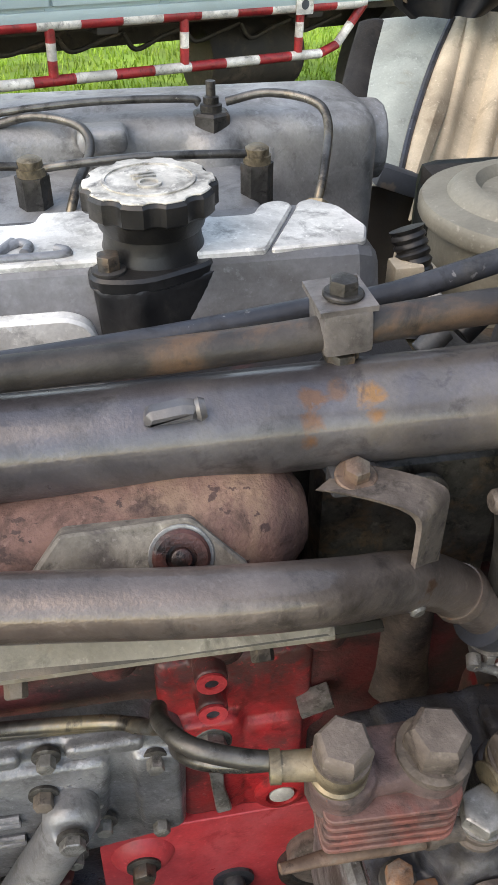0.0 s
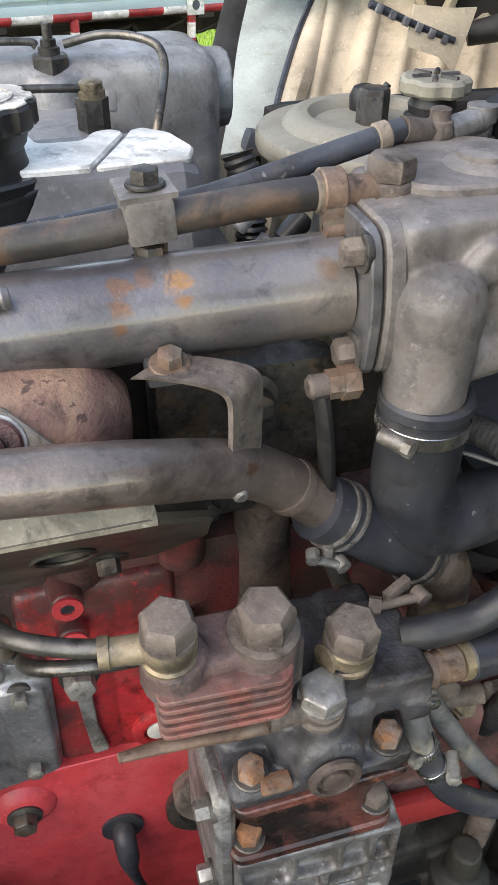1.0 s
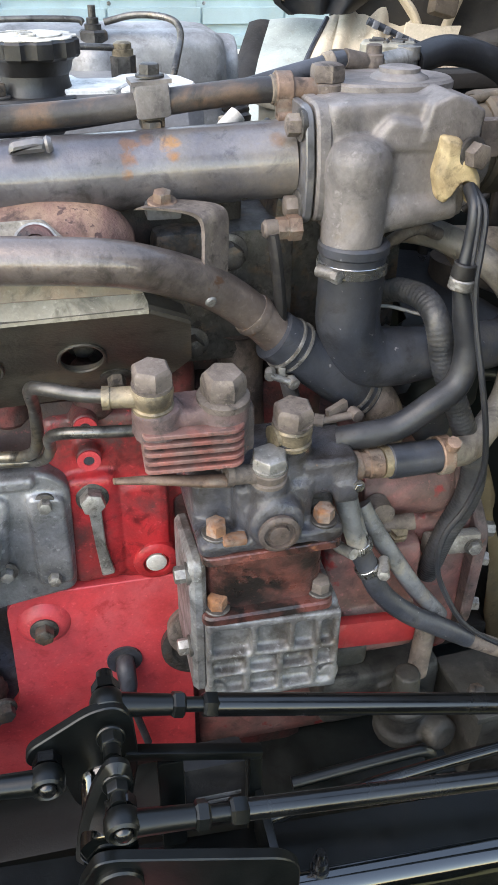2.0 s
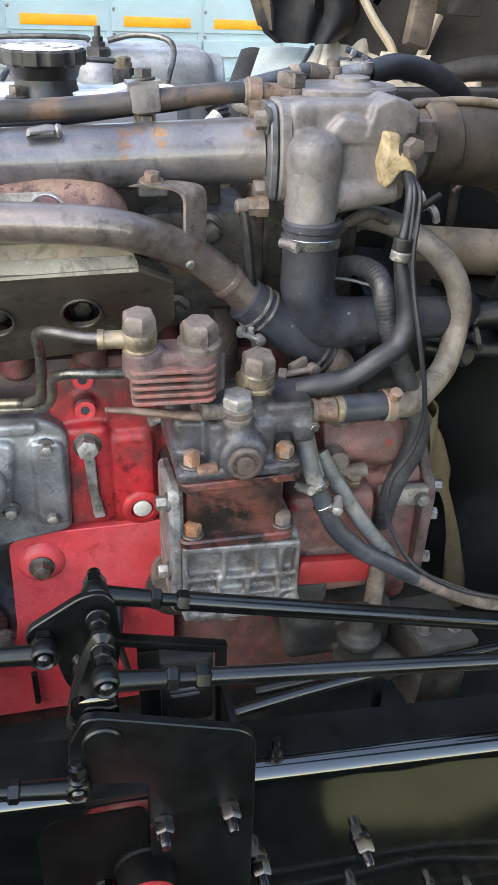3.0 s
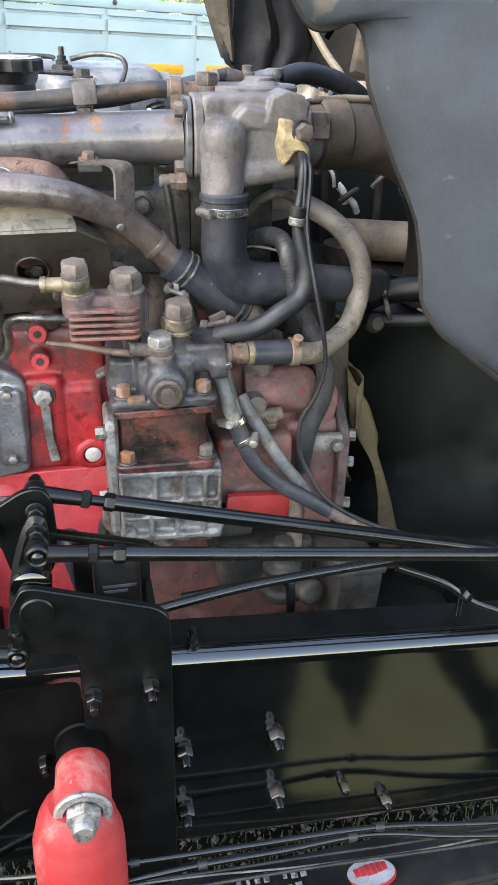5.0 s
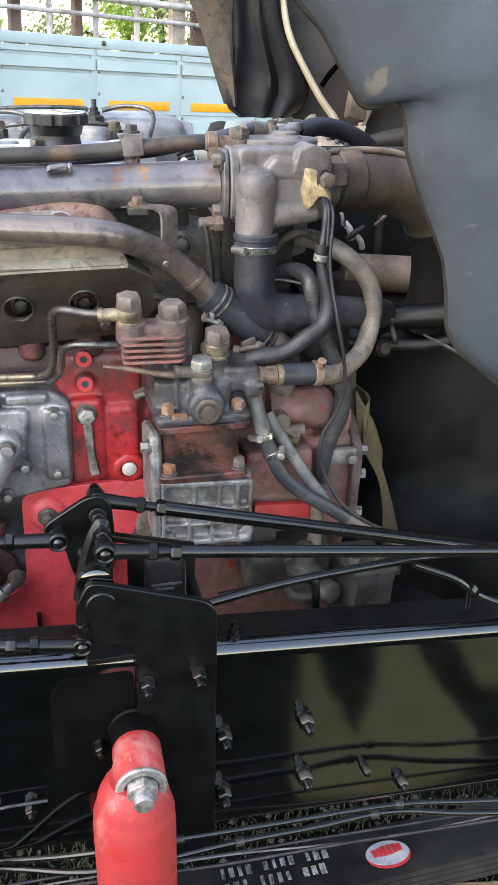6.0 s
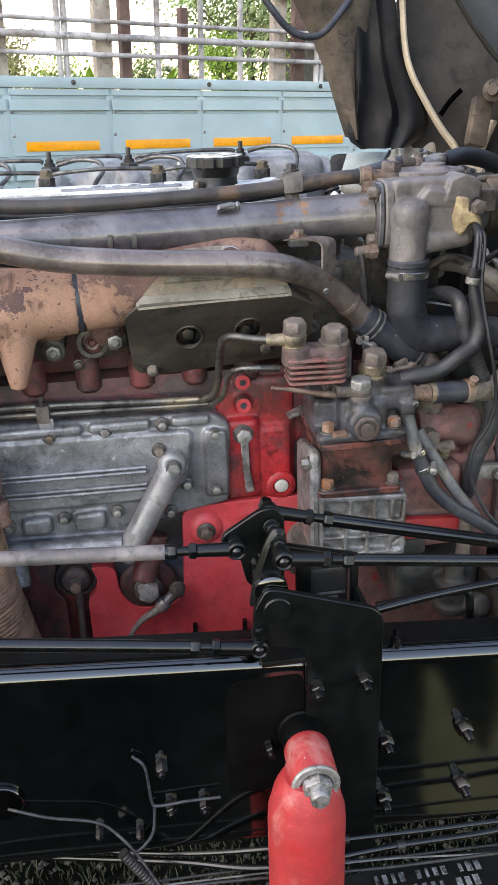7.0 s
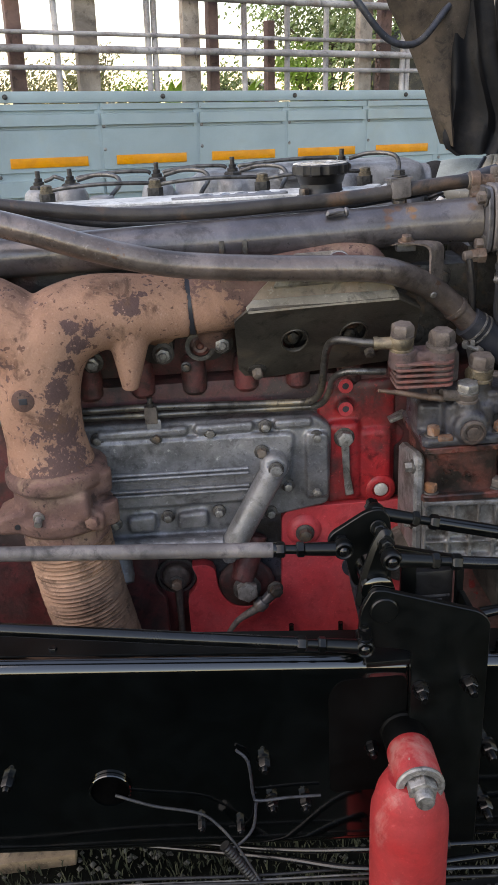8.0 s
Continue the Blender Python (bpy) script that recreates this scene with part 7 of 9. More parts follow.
bm = nb()
box(bm, (0.376, 0.288, 0.986), (0.060, 0.014, 0.024), 0.004, (0, 4, 0))
part("cable_saddle", bm, M_SADDLE, gear, "dusty cream cable clip")
bolt(gear, (0.398, 0.281, 0.982), (0, -1, 0), 0.013, 0.006, M_STEEL)
bm = nb()
rod(bm, (0.268, 0.262, 1.043), (0.315, 0.255, 1.048), 0.008)
lathe(bm, (0.283, 0.262, 1.06), (0, -1, 0), [(0.012, -0.01), (0.012, 0.008)], 16)
lathe(bm, (0.262, 0.255, 1.062), (0, -1, 0), [(0.010, -0.008), (0.010, 0.006)], 8)
part("return_fitting", bm, M_DUSTY, gear)
bm = nb()
lathe(bm, (0.300, 0.258, 1.034), (0, -0.6, 1), [(0.011, 0), (0.011, 0.008), (0.009, 0.008), (0.009, 0.014)], 6)
part("return_bolt", bm, M_BRASS, gear)
bm = nb()
lathe(bm, (0.31, 0.30, 1.072), (0.9, -0.2, 0.1), [(0.010, 0), (0.010, 0.03), (0.008, 0.034)], 14)
part("alloy_stub", bm, M_ALU_LIT_DUSTY, gear)
# lower pump body under the case
pump = thing("steering_pump", (0.31, 0.27, 0.72), "greasy steering pump body below the timing case", "pump")
bm = nb()
lathe(bm, (0.315, 0.22, 0.80), (0, 0, 1), [(0.028, 0), (0.028, 0.012), (0.022, 0.014), (0.022, 0.036), (0.026, 0.038), (0.026, 0.048), (0.015, 0.052), (0.013, 0.085)], 26)
lathe(bm, (0.345, 0.20, 0.815), (0.3, -1, 0.2), [(0.018, -0.02), (0.018, 0.012), (0.012, 0.016)], 18)
box(bm, (0.30, 0.30, 0.83), (0.13, 0.12, 0.07), 0.012)
box(bm, (0.255, 0.27, 0.895), (0.05, 0.06, 0.03), 0.008)
melt(part("body", bm, M_MOUNT, pump), 0.0026, 2)
bm = nb()
rod(bm, (0.333, 0.235, 0.865), (0.334, 0.232, 0.95), 0.0105, 0.0100)
part("pipe", bm, M_DUSTY, pump)
mount = thing("mount_bracket", (0.395, 0.22, 0.79), "dusty green-grey engine mount block by the rail", "bracket")
bm = box(nb(), (0.402, 0.22, 0.80), (0.062, 0.09, 0.10), 0.008, (0, 4, 6))
part("block", bm, M_MOUNT, mount)
bm = box(nb(), (0.402, 0.215, 0.853), (0.072, 0.085, 0.008), 0.002, (0, 4, 6))
part("top_plate", bm, M_MOUNT, mount)
for x in (0.383, 0.421):
    bolt(mount, (x, 0.200, 0.857), (0, 0, 1), 0.014, 0.009, M_STEEL_DARK)


# ---- hoses on the right of the compressor ----
def line_thing(name, pts, r, material, label, category="hose", wave=0.0, pitch=0.005, seg=16):
    th = thing(name, pts[len(pts) // 2], label, category)
    bm = tube(nb(), pts, r, seg, 6, wave, pitch)
    part("hose", bm, material, th)
    return th


fitting = thing("hose_union", (0.28, 0.225, 1.12), "copper and brass union with a short rubber coupling", "union")
bm = nb()
lathe(bm, (0.236, 0.222, 1.142), (1, 0.06, -0.02), [(0.0125, 0), (0.0125, 0.006), (0.0105, 0.007), (0.0105, 0.013), (0.012, 0.014), (0.012, 0.025)], 20)
part("nut", bm, M_COPPER, fitting)
bm = lathe(nb(), (0.262, 0.2235, 1.1415), (1, 0.06, -0.02), [(0.0130, 0), (0.0130, 0.009)], 22)
part("ferrule", bm, M_BRASS, fitting, "bright brass ferrule")
bm = rod(nb(), (0.268, 0.224, 1.141), (0.318, 0.227, 1.139), 0.0145, 0.014, seg=22, edge=0.001)
part("coupling", bm, M_RUBBER, fitting)
bm = ring(nb(), (0.312, 0.2268, 1.139), (1, 0.06, -0.02), 0.0138, 0.0165, 0.011, edge=0.001)
lathe(bm, (0.318, 0.215, 1.154), (0, -0.5, 1), [(0.006, 0), (0.006, 0.008)], 8)
part("clip", bm, M_COPPER, fitting, "rusty clip")

line_thing("heater_pipe", [(0.312, 0.235, 1.138), (0.345, 0.243, 1.129), (0.372, 0.262, 1.133), (0.404, 0.290, 1.145), (0.421, 0.310, 1.177), (0.424, 0.320, 1.210), (0.410, 0.325, 1.240), (0.386, 0.340, 1.263), (0.355, 0.370, 1.277), (0.328, 0.400, 1.276)],
                 0.0128, M_HEATER, "bent dusty steel heater pipe behind the wiring", "pipe")
h3 = line_thing("cable_sleeve", [(0.3275, 0.2704, 1.3470), (0.3250, 0.2520, 1.3360), (0.3225, 0.248, 1.3105), (0.319, 0.245, 1.283), (0.324, 0.243, 1.259), (0.331, 0.240, 1.227), (0.325, 0.236, 1.200), (0.302, 0.232, 1.185), (0.275, 0.232, 1.168), (0.244, 0.235, 1.162), (0.229, 0.240, 1.158)],
                [0.0050, 0.0050, 0.0046, 0.0052, 0.0085, 0.0105, 0.0108, 0.0108, 0.0108, 0.0108, 0.0105], M_CABLE, "black rubber cable sleeve curving from a sealed plug to the compressor", "cable sleeve")
bm = ring(nb(), (0.3192, 0.245, 1.278), (0.1, -0.05, 1), 0.007, 0.0098, 0.009, edge=0.001)
part("tie", bm, M_STEEL, h3, "bright metal tie")
bm = ring(nb(), (0.3192, 0.245, 1.287), (0.1, -0.05, 1), 0.006, 0.0088, 0.012, edge=0.001)
part("tape", bm, M_PLASTIC, h3)
line_thing("grey_hose", [(0.229, 0.228, 1.128), (0.233, 0.226, 1.112), (0.243, 0.222, 1.075), (0.252, 0.220, 1.050)], 0.0088, M_GREYHOSE, "blue-grey hose dropping from the compressor head to a clamp")
h4 = line_thing("oil_hose", [(0.249, 0.2205, 1.056), (0.254, 0.220, 1.045), (0.272, 0.216, 1.005), (0.300, 0.214, 0.975), (0.335, 0.214, 0.950), (0.37, 0.216, 0.925)],
                0.0098, M_RUBBER, "black rubber oil hose with clamps running down beside the compressor")
clamp(h4, (0.250, 0.221, 1.058), (0.35, -0.1, -0.9), 0.0098, (-1, -0.4, 0), 0.007)
clamp(h4, (0.259, 0.219, 1.033), (0.45, -0.1, -0.85), 0.0102, (1, -0.4, 0.3), 0.007)
line_thing("oil_pipe", [(0.37, 0.216, 0.925), (0.42, 0.216, 0.895), (0.47, 0.22, 0.868), (0.52, 0.23, 0.85)], 0.0092, M_DUSTY, "dusty tan pipe ending at the fan shroud", "pipe")
line_thing("grey_hose", [(0.262, 0.255, 1.075), (0.272, 0.245, 1.055), (0.290, 0.238, 1.025), (0.315, 0.234, 0.985), (0.345, 0.232, 0.945)], 0.0085, M_GREYHOSE, "blue-grey plastic hose beside the black one")
line_thing("grey_hose", [(0.238, 0.24, 1.12), (0.246, 0.235, 1.085), (0.256, 0.228, 1.05)], 0.0075, M_GREYHOSE, "short blue-grey hose behind the compressor head")
harness = thing("wiring_harness", (0.34, 0.25, 1.05), "dusty black corrugated wiring harness hanging beside the hoses", "wiring")
bm = tube(nb(), [(0.285, 0.34, 1.236), (0.292, 0.33, 1.243), (0.302, 0.312, 1.252), (0.312, 0.285, 1.253), (0.316, 0.266, 1.240), (0.324, 0.260, 1.204), (0.341, 0.258, 1.164), (0.358, 0.258, 1.126), (0.368, 0.258, 1.097), (0.366, 0.258, 1.063), (0.356, 0.262, 1.030), (0.352, 0.270, 0.995), (0.354, 0.285, 0.95)],
          [0.010, 0.010, 0.0105, 0.0105, 0.0105, 0.0105, 0.011, 0.0115, 0.012, 0.0115, 0.011, 0.011, 0.010], 16, 7, wave=0.00024, pitch=0.0040)
part("loom", bm, M_WRAP, harness)
bm = tube(nb(), [(0.3313, 0.2704, 1.3466), (0.3323, 0.2500, 1.3350), (0.331, 0.244, 1.310), (0.329, 0.240, 1.283), (0.332, 0.235, 1.253), (0.340, 0.225, 1.208), (0.350, 0.222, 1.162), (0.355, 0.222, 1.121), (0.346, 0.222, 1.084), (0.330, 0.222, 1.055), (0.328, 0.222, 1.02), (0.340, 0.220, 0.985), (0.365, 0.212, 0.945), (0.42, 0.210, 0.905), (0.50, 0.215, 0.87)], 0.0027, 8, 6)
part("thin_wire", bm, M_CABLE, harness)
bm = tube(nb(), [(0.3275, 0.2704, 1.3490), (0.3265, 0.2490, 1.3380), (0.326, 0.245, 1.312), (0.326, 0.243, 1.285), (0.334, 0.239, 1.245), (0.338, 0.238, 1.21)], 0.0022, 8, 6)
part("second_wire", bm, M_WRAP, harness)
bm = tube(nb(), [(0.262, 0.315, 1.232), (0.285, 0.31, 1.240), (0.312, 0.285, 1.240)], 0.0016, 6, 4)
part("tie_strap", bm, M_GREYHOSE, harness, "grey plastic tie strap")

# ---- upper radiator hose, silencer and clutter behind ----
rad = thing("radiator_elbow", (0.44, 0.37, 1.25), "wide brown dusty radiator elbow hose", "hose")
bm = tube(nb(), [(0.334, 0.348, 1.356), (0.37, 0.355, 1.357), (0.42, 0.365, 1.354), (0.475, 0.375, 1.343), (0.520, 0.388, 1.316), (0.540, 0.398, 1.285)], [0.035, 0.037, 0.039, 0.039, 0.038, 0.037], 28, 6)
part("hose", bm, M_HOSE_BROWN, rad)
bm = tube(nb(), [(0.532, 0.395, 1.297), (0.548, 0.404, 1.270), (0.560, 0.415, 1.235), (0.566, 0.43, 1.18), (0.566, 0.45, 1.125)], [0.0385, 0.0375, 0.036, 0.034, 0.034], 28, 6)
part("lower_hose", bm, M_CAB_DARK, rad, "black lower leg of the hose")
bm = tube(nb(), [(0.352, 0.340, 1.3945), (0.40, 0.352, 1.3965), (0.46, 0.364, 1.391), (0.51, 0.376, 1.371)], [0.0030, 0.0045, 0.0045, 0.0030], 10, 5)
part("seam_ridge", bm, M_SILENCER, rad, "pale dusty seam ridge")
bm = ring(nb(), (0.366, 0.354, 1.358), (1, 0.15, 0), 0.034, 0.0410, 0.034, edge=0.003)
part("clip", bm, M_HOSE_BROWN, rad)
bm = box(nb(), (0.360, 0.314, 1.372), (0.020, 0.014, 0.028), 0.003)
part("clip_lug", bm, M_DUSTY, rad)
sil = thing("inlet_duct", (0.52, 0.60, 1.2), "dusty beige round duct behind the radiator elbow", "duct")
bm = rod(nb(), (0.478, 0.584, 1.178), (0.70, 0.54, 1.170), 0.031, seg=26, edge=0.004)
part("duct", bm, M_SILENCER, sil)
bm = lathe(nb(), (0.50, 0.585, 1.11), (0, 0, 1), [(0.04, 0), (0.04, 0.06)], 20)
part("foot", bm, M_CHASSIS, sil)
duct = thing("starter_duct", (0.50, 0.40, 1.12), "dirty black pipes and a rust-brown duct above the wheel arch liner", "duct")
bm = tube(nb(), [(0.475, 0.43, 1.120), (0.50, 0.42, 1.140), (0.545, 0.40, 1.152), (0.62, 0.37, 1.160)], [0.010, 0.016, 0.019, 0.020], 20, 5)
part("brown_duct", bm, M_LINER, duct)
for k, (z0, z1, r) in enumerate(((1.112, 1.118, 0.009),)):
    bm = tube(nb(), [(0.40, 0.41 - 0.01 * k, z0 + 0.012), (0.45, 0.40, z0), (0.50, 0.39, z1 - 0.006), (0.56, 0.37, z1), (0.66, 0.35, z1 + 0.03)], r, 14, 5)
    part("pipe", bm, M_LINER, duct)
bm = ring(nb(), (0.494, 0.40, 1.126), (0.9, -0.3, 0.3), 0.017, 0.0215, 0.007, edge=0.001)
part("clip", bm, M_STEEL_DARK, duct)
bm = lathe(nb(), (0.484, 0.388, 1.150), (0.2, -0.3, 1), [(0.0045, 0), (0.0045, 0.005), (0.003, 0.006)], 8)
part("clip_screw", bm, M_STEEL, duct)
bm = lathe(nb(), (0.470, 0.385, 1.112), (0.2, -1, 0.2), [(0.014, 0), (0.014, 0.012), (0.009, 0.018)], 14)
part("plug", bm, M_PLASTIC, duct)
# clutter seen through the arch: small brackets, springs and sticks of light metal
for k in range(9):
    rnd = random.Random(40 + k)
    x, z = 0.42 + rnd.random() * 0.11, 1.225 + rnd.random() * 0.085
    y = 0.52 + rnd.random() * 0.06
    a = rnd.uniform(-1.2, 1.2)
    bm = tube(nb(), [(x, y, z), (x + 0.012 * math.sin(a), y - 0.005, z + 0.018 * math.cos(a)), (x + 0.03 * math.sin(a), y, z + 0.03 * math.cos(a))], rnd.uniform(0.0025, 0.006), 10, 4)
    solo("bracket_strip", bm, (M_DUSTY, M_CHASSIS, M_ALU_LIT_DUSTY)[k % 3], "small bent metal bracket in the dark gap behind", "bracket", "brackets behind the elbow")
shroud = thing("radiator_shroud", (0.47, 0.66, 1.03), "dark dusty radiator shroud behind the hoses", "shroud")
part("panel", box(nb(), (0.47, 0.66, 1.2), (0.42, 0.04, 0.34), 0.02), M_LINER, shroud)
part("top_rail", box(nb(), (0.47, 0.645, 1.36), (0.42, 0.03, 0.018), 0.005), M_CAB_DARK, shroud)
for x in (0.38, 0.47, 0.56):
    part("rib", box(nb(), (x, 0.637, 1.19), (0.012, 0.010, 0.30), 0.003), M_CAB_DARK, shroud)
line_thing("rear_hose", [(0.30, 0.36, 1.175), (0.335, 0.345, 1.155), (0.36, 0.35, 1.125), (0.37, 0.37, 1.08)], 0.026, M_RUBBER, "black rubber hose in the shade below the elbow")
bm = nb()
tube(bm, [(0.28, 0.345, 1.262), (0.296, 0.335, 1.285), (0.32, 0.335, 1.296), (0.345, 0.345, 1.286)], 0.0055, 12, 5)
solo("small_pipe", bm, M_DUSTY, "small arched dusty pipe under the thermostat housing", "pipe")
bm = nb()
box(bm, (0.265, 0.42, 1.25), (0.12, 0.10, 0.14), 0.012)
solo("pump_housing", bm, M_STEEL_DARK, "dark water pump housing behind the hoses", "pump housing")
bm = lathe(nb(), (0.36, 0.345, 1.13), (0, 0, 1), [(0.042, 0), (0.042, 0.06), (0.036, 0.066)], 26)
solo("oil_filter", bm, M_LINER, "dark blue-black canister below the elbow hose", "canister")

# cooling fan
fan = thing("cooling_fan", (0.47, 0.45, 0.95), "yellowed plastic radiator fan at rest", "fan")
bm = lathe(nb(), (0.455, 0.60, 0.91), (1, 0, 0), [(0.06, 0), (0.06, 0.04), (0.04, 0.05)], 26)
part("hub", bm, M_CHASSIS, fan)
for k in range(5):
    t = 2 * math.pi * k / 5 + 0.63
    rows = []
    for i in range(17):
        u = i / 16
        r = 0.055 + 0.105 * u
        w = 0.034 + 0.055 * math.sin(u * 1.9) ** 1.2
        w *= math.sqrt(max(0.04, 1 - max(0.0, (u - 0.62) / 0.40) ** 2.4))
        row = []
        for j in range(11):
            q = j / 5 - 1
            x = 0.452 - 0.030 * q + 0.038 * (1 - q * q)
            row.append((x, 0.60 - r * math.cos(t) + w * q * math.sin(t), 0.91 + r * math.sin(t) + w * q * math.cos(t)))
        rows.append(row)
    bm = sheet(nb(), rows, 0.002, (1, 0, 0))
    part("blade", bm, M_FAN, fan, sharp=80)
guard = thing("fan_guard", (0.52, 0.44, 0.80), "tan plastic guard lip standing beside the fan blades", "fan guard")
zk = [0.64, 0.70, 0.783, 0.834, 0.857, 0.871, 0.895, 0.928, 0.954, 0.99, 1.018]
xl = [0.560, 0.544, 0.537, 0.526, 0.517, 0.509, 0.494, 0.476, 0.473, 0.468, 0.465]
xr = [0.605, 0.584, 0.560, 0.542, 0.533, 0.528, 0.529, 0.517, 0.507, 0.483, 0.467]
rows = []
for i in range(33):
    z = 1.018 - 0.378 * i / 32
    a, b = float(np.interp(z, zk, xl)), float(np.interp(z, zk, xr))
    rows.append([(a + (b - a) * j / 6, 0.45 - 0.12 * (b - a) * math.sin(math.pi * j / 6) + 0.006 * j / 6, z) for j in range(7)])
bm = sheet(nb(), rows, 0.0014, (0, 1, 0))
part("lip", bm, M_FAN, guard, sharp=80)
bm = box(nb(), (0.446, 0.462, 0.975), (0.052, 0.006, 0.17), 0.003, (0, -3, 0))
part("upright", bm, M_UPRIGHT, guard, "shaded brown backing plate")
bm = box(nb(), (0.50, 0.46, 0.665), (0.10, 0.03, 0.03), 0.004)
part("foot", bm, M_CAB_DARK, guard)
shr = thing("fan_shroud", (0.58, 0.4, 0.9), "black plastic fan shroud and wheel arch liner beside the radiator", "shroud")
rows = []
for i in range(9):
    u = i / 8
    row = []
    for j in range(9):
        v = j / 8
        row.append((0.44 + 0.68 * u, 0.64 - 0.20 * min(1.0, u / 0.3) ** 0.6 - 0.20 * u + 0.03 * math.sin(3 * v), 0.55 + 0.60 * v - 0.03 * u))
    rows.append(row)
bm = sheet(nb(), rows, 0.005, (0, 1, 0))
part("liner", bm, M_LINER, shr)
bm = tube(nb(), [(0.80, 0.255, 0.66), (0.79, 0.262, 0.78), (0.77, 0.272, 0.90), (0.74, 0.285, 1.0)], 0.004, 10, 5)
part("rib", bm, M_BLACK, shr)
rows = [[(0.40 + 0.70 * i / 7, 0.43 - 0.10 * i / 7 + 0.11 * j, 1.105 + 0.025 * j + 0.010 * math.sin(2.2 * i + j) + 0.004 * j) for j in range(4)] for i in range(8)]
bm = sheet(nb(), rows, 0.003, (0, 0, -1))
part("upper_ledge", bm, M_PLASTIC, shr)
bm = tube(nb(), [(0.498, 0.300, 1.157), (0.535, 0.298, 1.138), (0.575, 0.296, 1.117), (0.66, 0.29, 1.07)], [0.0030, 0.0048, 0.0050, 0.0050], 10, 5, flat=0.5)
part("lip", bm, M_GREYHOSE, shr, "pale worn edge of the liner")


# ---- round canister with its lid, beside the valve cover ----
can = thing("oil_canister", (0.302, 0.52, 1.25), "round olive-grey canister with a pressed lid and hexagon bolt", "canister")
bm = lathe(nb(), (0.316, 0.552, 1.23), (0, 0, 1), [(0.080, 0), (0.080, 0.132)], 44)
part("body", bm, M_FILTER, can)
bm = lathe(nb(), (0.316, 0.552, 1.358), (0, 0, 1), [(0.084, 0), (0.089, 0.002), (0.0905, 0.005), (0.0905, 0.013), (0.0885, 0.0165), (0.078, 0.019), (0.070, 0.0195), (0.068, 0.0225), (0.062, 0.0275), (0.056, 0.029), (0.050, 0.0285), (0.046, 0.024), (0.044, 0.021), (0.030, 0.0212)], 64)
part("lid", bm, M_FILTER, can)
bm = nb()
lathe(bm, (0.315, 0.549, 1.378), (0, 0, 1), [(0.0125, 0), (0.0125, 0.025), (0.0112, 0.027), (0.006, 0.0275)], 6, turn=0.2)
part("lid_bolt", bm, M_STEEL_DARK, can)
bm = nb()
wheel = []
for k in range(72):
    t = 2 * math.pi * k / 72
    r = 0.0275 - 0.0028 * max(0.0, math.cos(7 * t)) ** 0.7
    wheel.append((0.358 + r * math.cos(t), 0.535 + r * math.sin(t)))
prism(bm, wheel, 1.402, 1.414, "z", 0.0025)
knob = part("cap", bm, M_FILTER, can, "dusty scalloped cap")
bm = lathe(nb(), (0.358, 0.535, 1.37), (0, 0, 1), [(0.021, 0), (0.021, 0.016), (0.0175, 0.018), (0.0190, 0.024), (0.0170, 0.027), (0.0170, 0.036)], 24)
part("collar", bm, M_PLASTIC, knob)
for k in range(6):
    t = 2 * math.pi * k / 6
    bm = tube(nb(), [(0.358 + 0.005 * math.cos(t), 0.535 + 0.005 * math.sin(t), 1.4142), (0.358 + 0.019 * math.cos(t), 0.535 + 0.019 * math.sin(t), 1.4142)], 0.0022, 8, 1)
    part("cap_rib", bm, M_STEEL_DARK, knob)
bm = nb()
lathe(bm, (0.325, 0.588, 1.375), (0, 0, 1), [(0.012, 0), (0.013, 0.014), (0.010, 0.021), (0.005, 0.023)], 18)
rod(bm, (0.334, 0.588, 1.383), (0.343, 0.585, 1.398), 0.0035, 0.003)
solo("vent_cap", bm, M_PLASTIC, "small black vent cap behind the lid bolt", "cap")
vent = thing("bleed_union", (0.315, 0.41, 1.40), "dusty banjo union with a short elbow beside the housing", "union")
bm = nb()
box(bm, (0.300, 0.408, 1.398), (0.034, 0.034, 0.022), 0.007)
lathe(bm, (0.295, 0.405, 1.406), (0, 0, 1), [(0.012, 0), (0.012, 0.003), (0.0085, 0.004), (0.0095, 0.007), (0.0085, 0.010), (0.0085, 0.014), (0.0065, 0.015), (0.0065, 0.021), (0.004, 0.022)], 18)
part("body", bm, M_DUSTY, vent)
bm = rod(nb(), (0.292, 0.405, 1.414), (0.268, 0.40, 1.418), 0.0065, 0.0078)
part("neck", bm, M_DUSTY, vent)
bm = rod(nb(), (0.302, 0.408, 1.412), (0.329, 0.415, 1.416), 0.0085)
lathe(bm, (0.331, 0.418, 1.392), (0, 0, 1), [(0.011, 0), (0.011, 0.012), (0.0085, 0.013), (0.0085, 0.022), (0.010, 0.022), (0.010, 0.032)], 14)
part("elbow", bm, M_STEEL, vent)
line_thing("breather_hose", [(0.338, 0.422, 1.412), (0.375, 0.435, 1.418), (0.43, 0.455, 1.404), (0.48, 0.48, 1.372), (0.54, 0.51, 1.31)], 0.0125, M_CABLE, "thick black breather hose arching towards the cab")
bm = tube(nb(), [(0.205, 0.50, 1.30), (0.205, 0.505, 1.345), (0.198, 0.515, 1.375)], 0.012, 12, 5, wave=0.001, pitch=0.006)
solo("corrugated_sleeve", bm, M_PLASTIC, "black corrugated cable sleeve beside the canister", "sleeve")
bm = nb()
box(bm, (0.205, 0.52, 1.30), (0.02, 0.05, 0.10), 0.004, (0, 8, 0))
box(bm, (0.195, 0.50, 1.345), (0.022, 0.02, 0.024), 0.003)
solo("sleeve_bracket", bm, M_CAB, "dusty bracket holding the cable sleeve", "bracket")
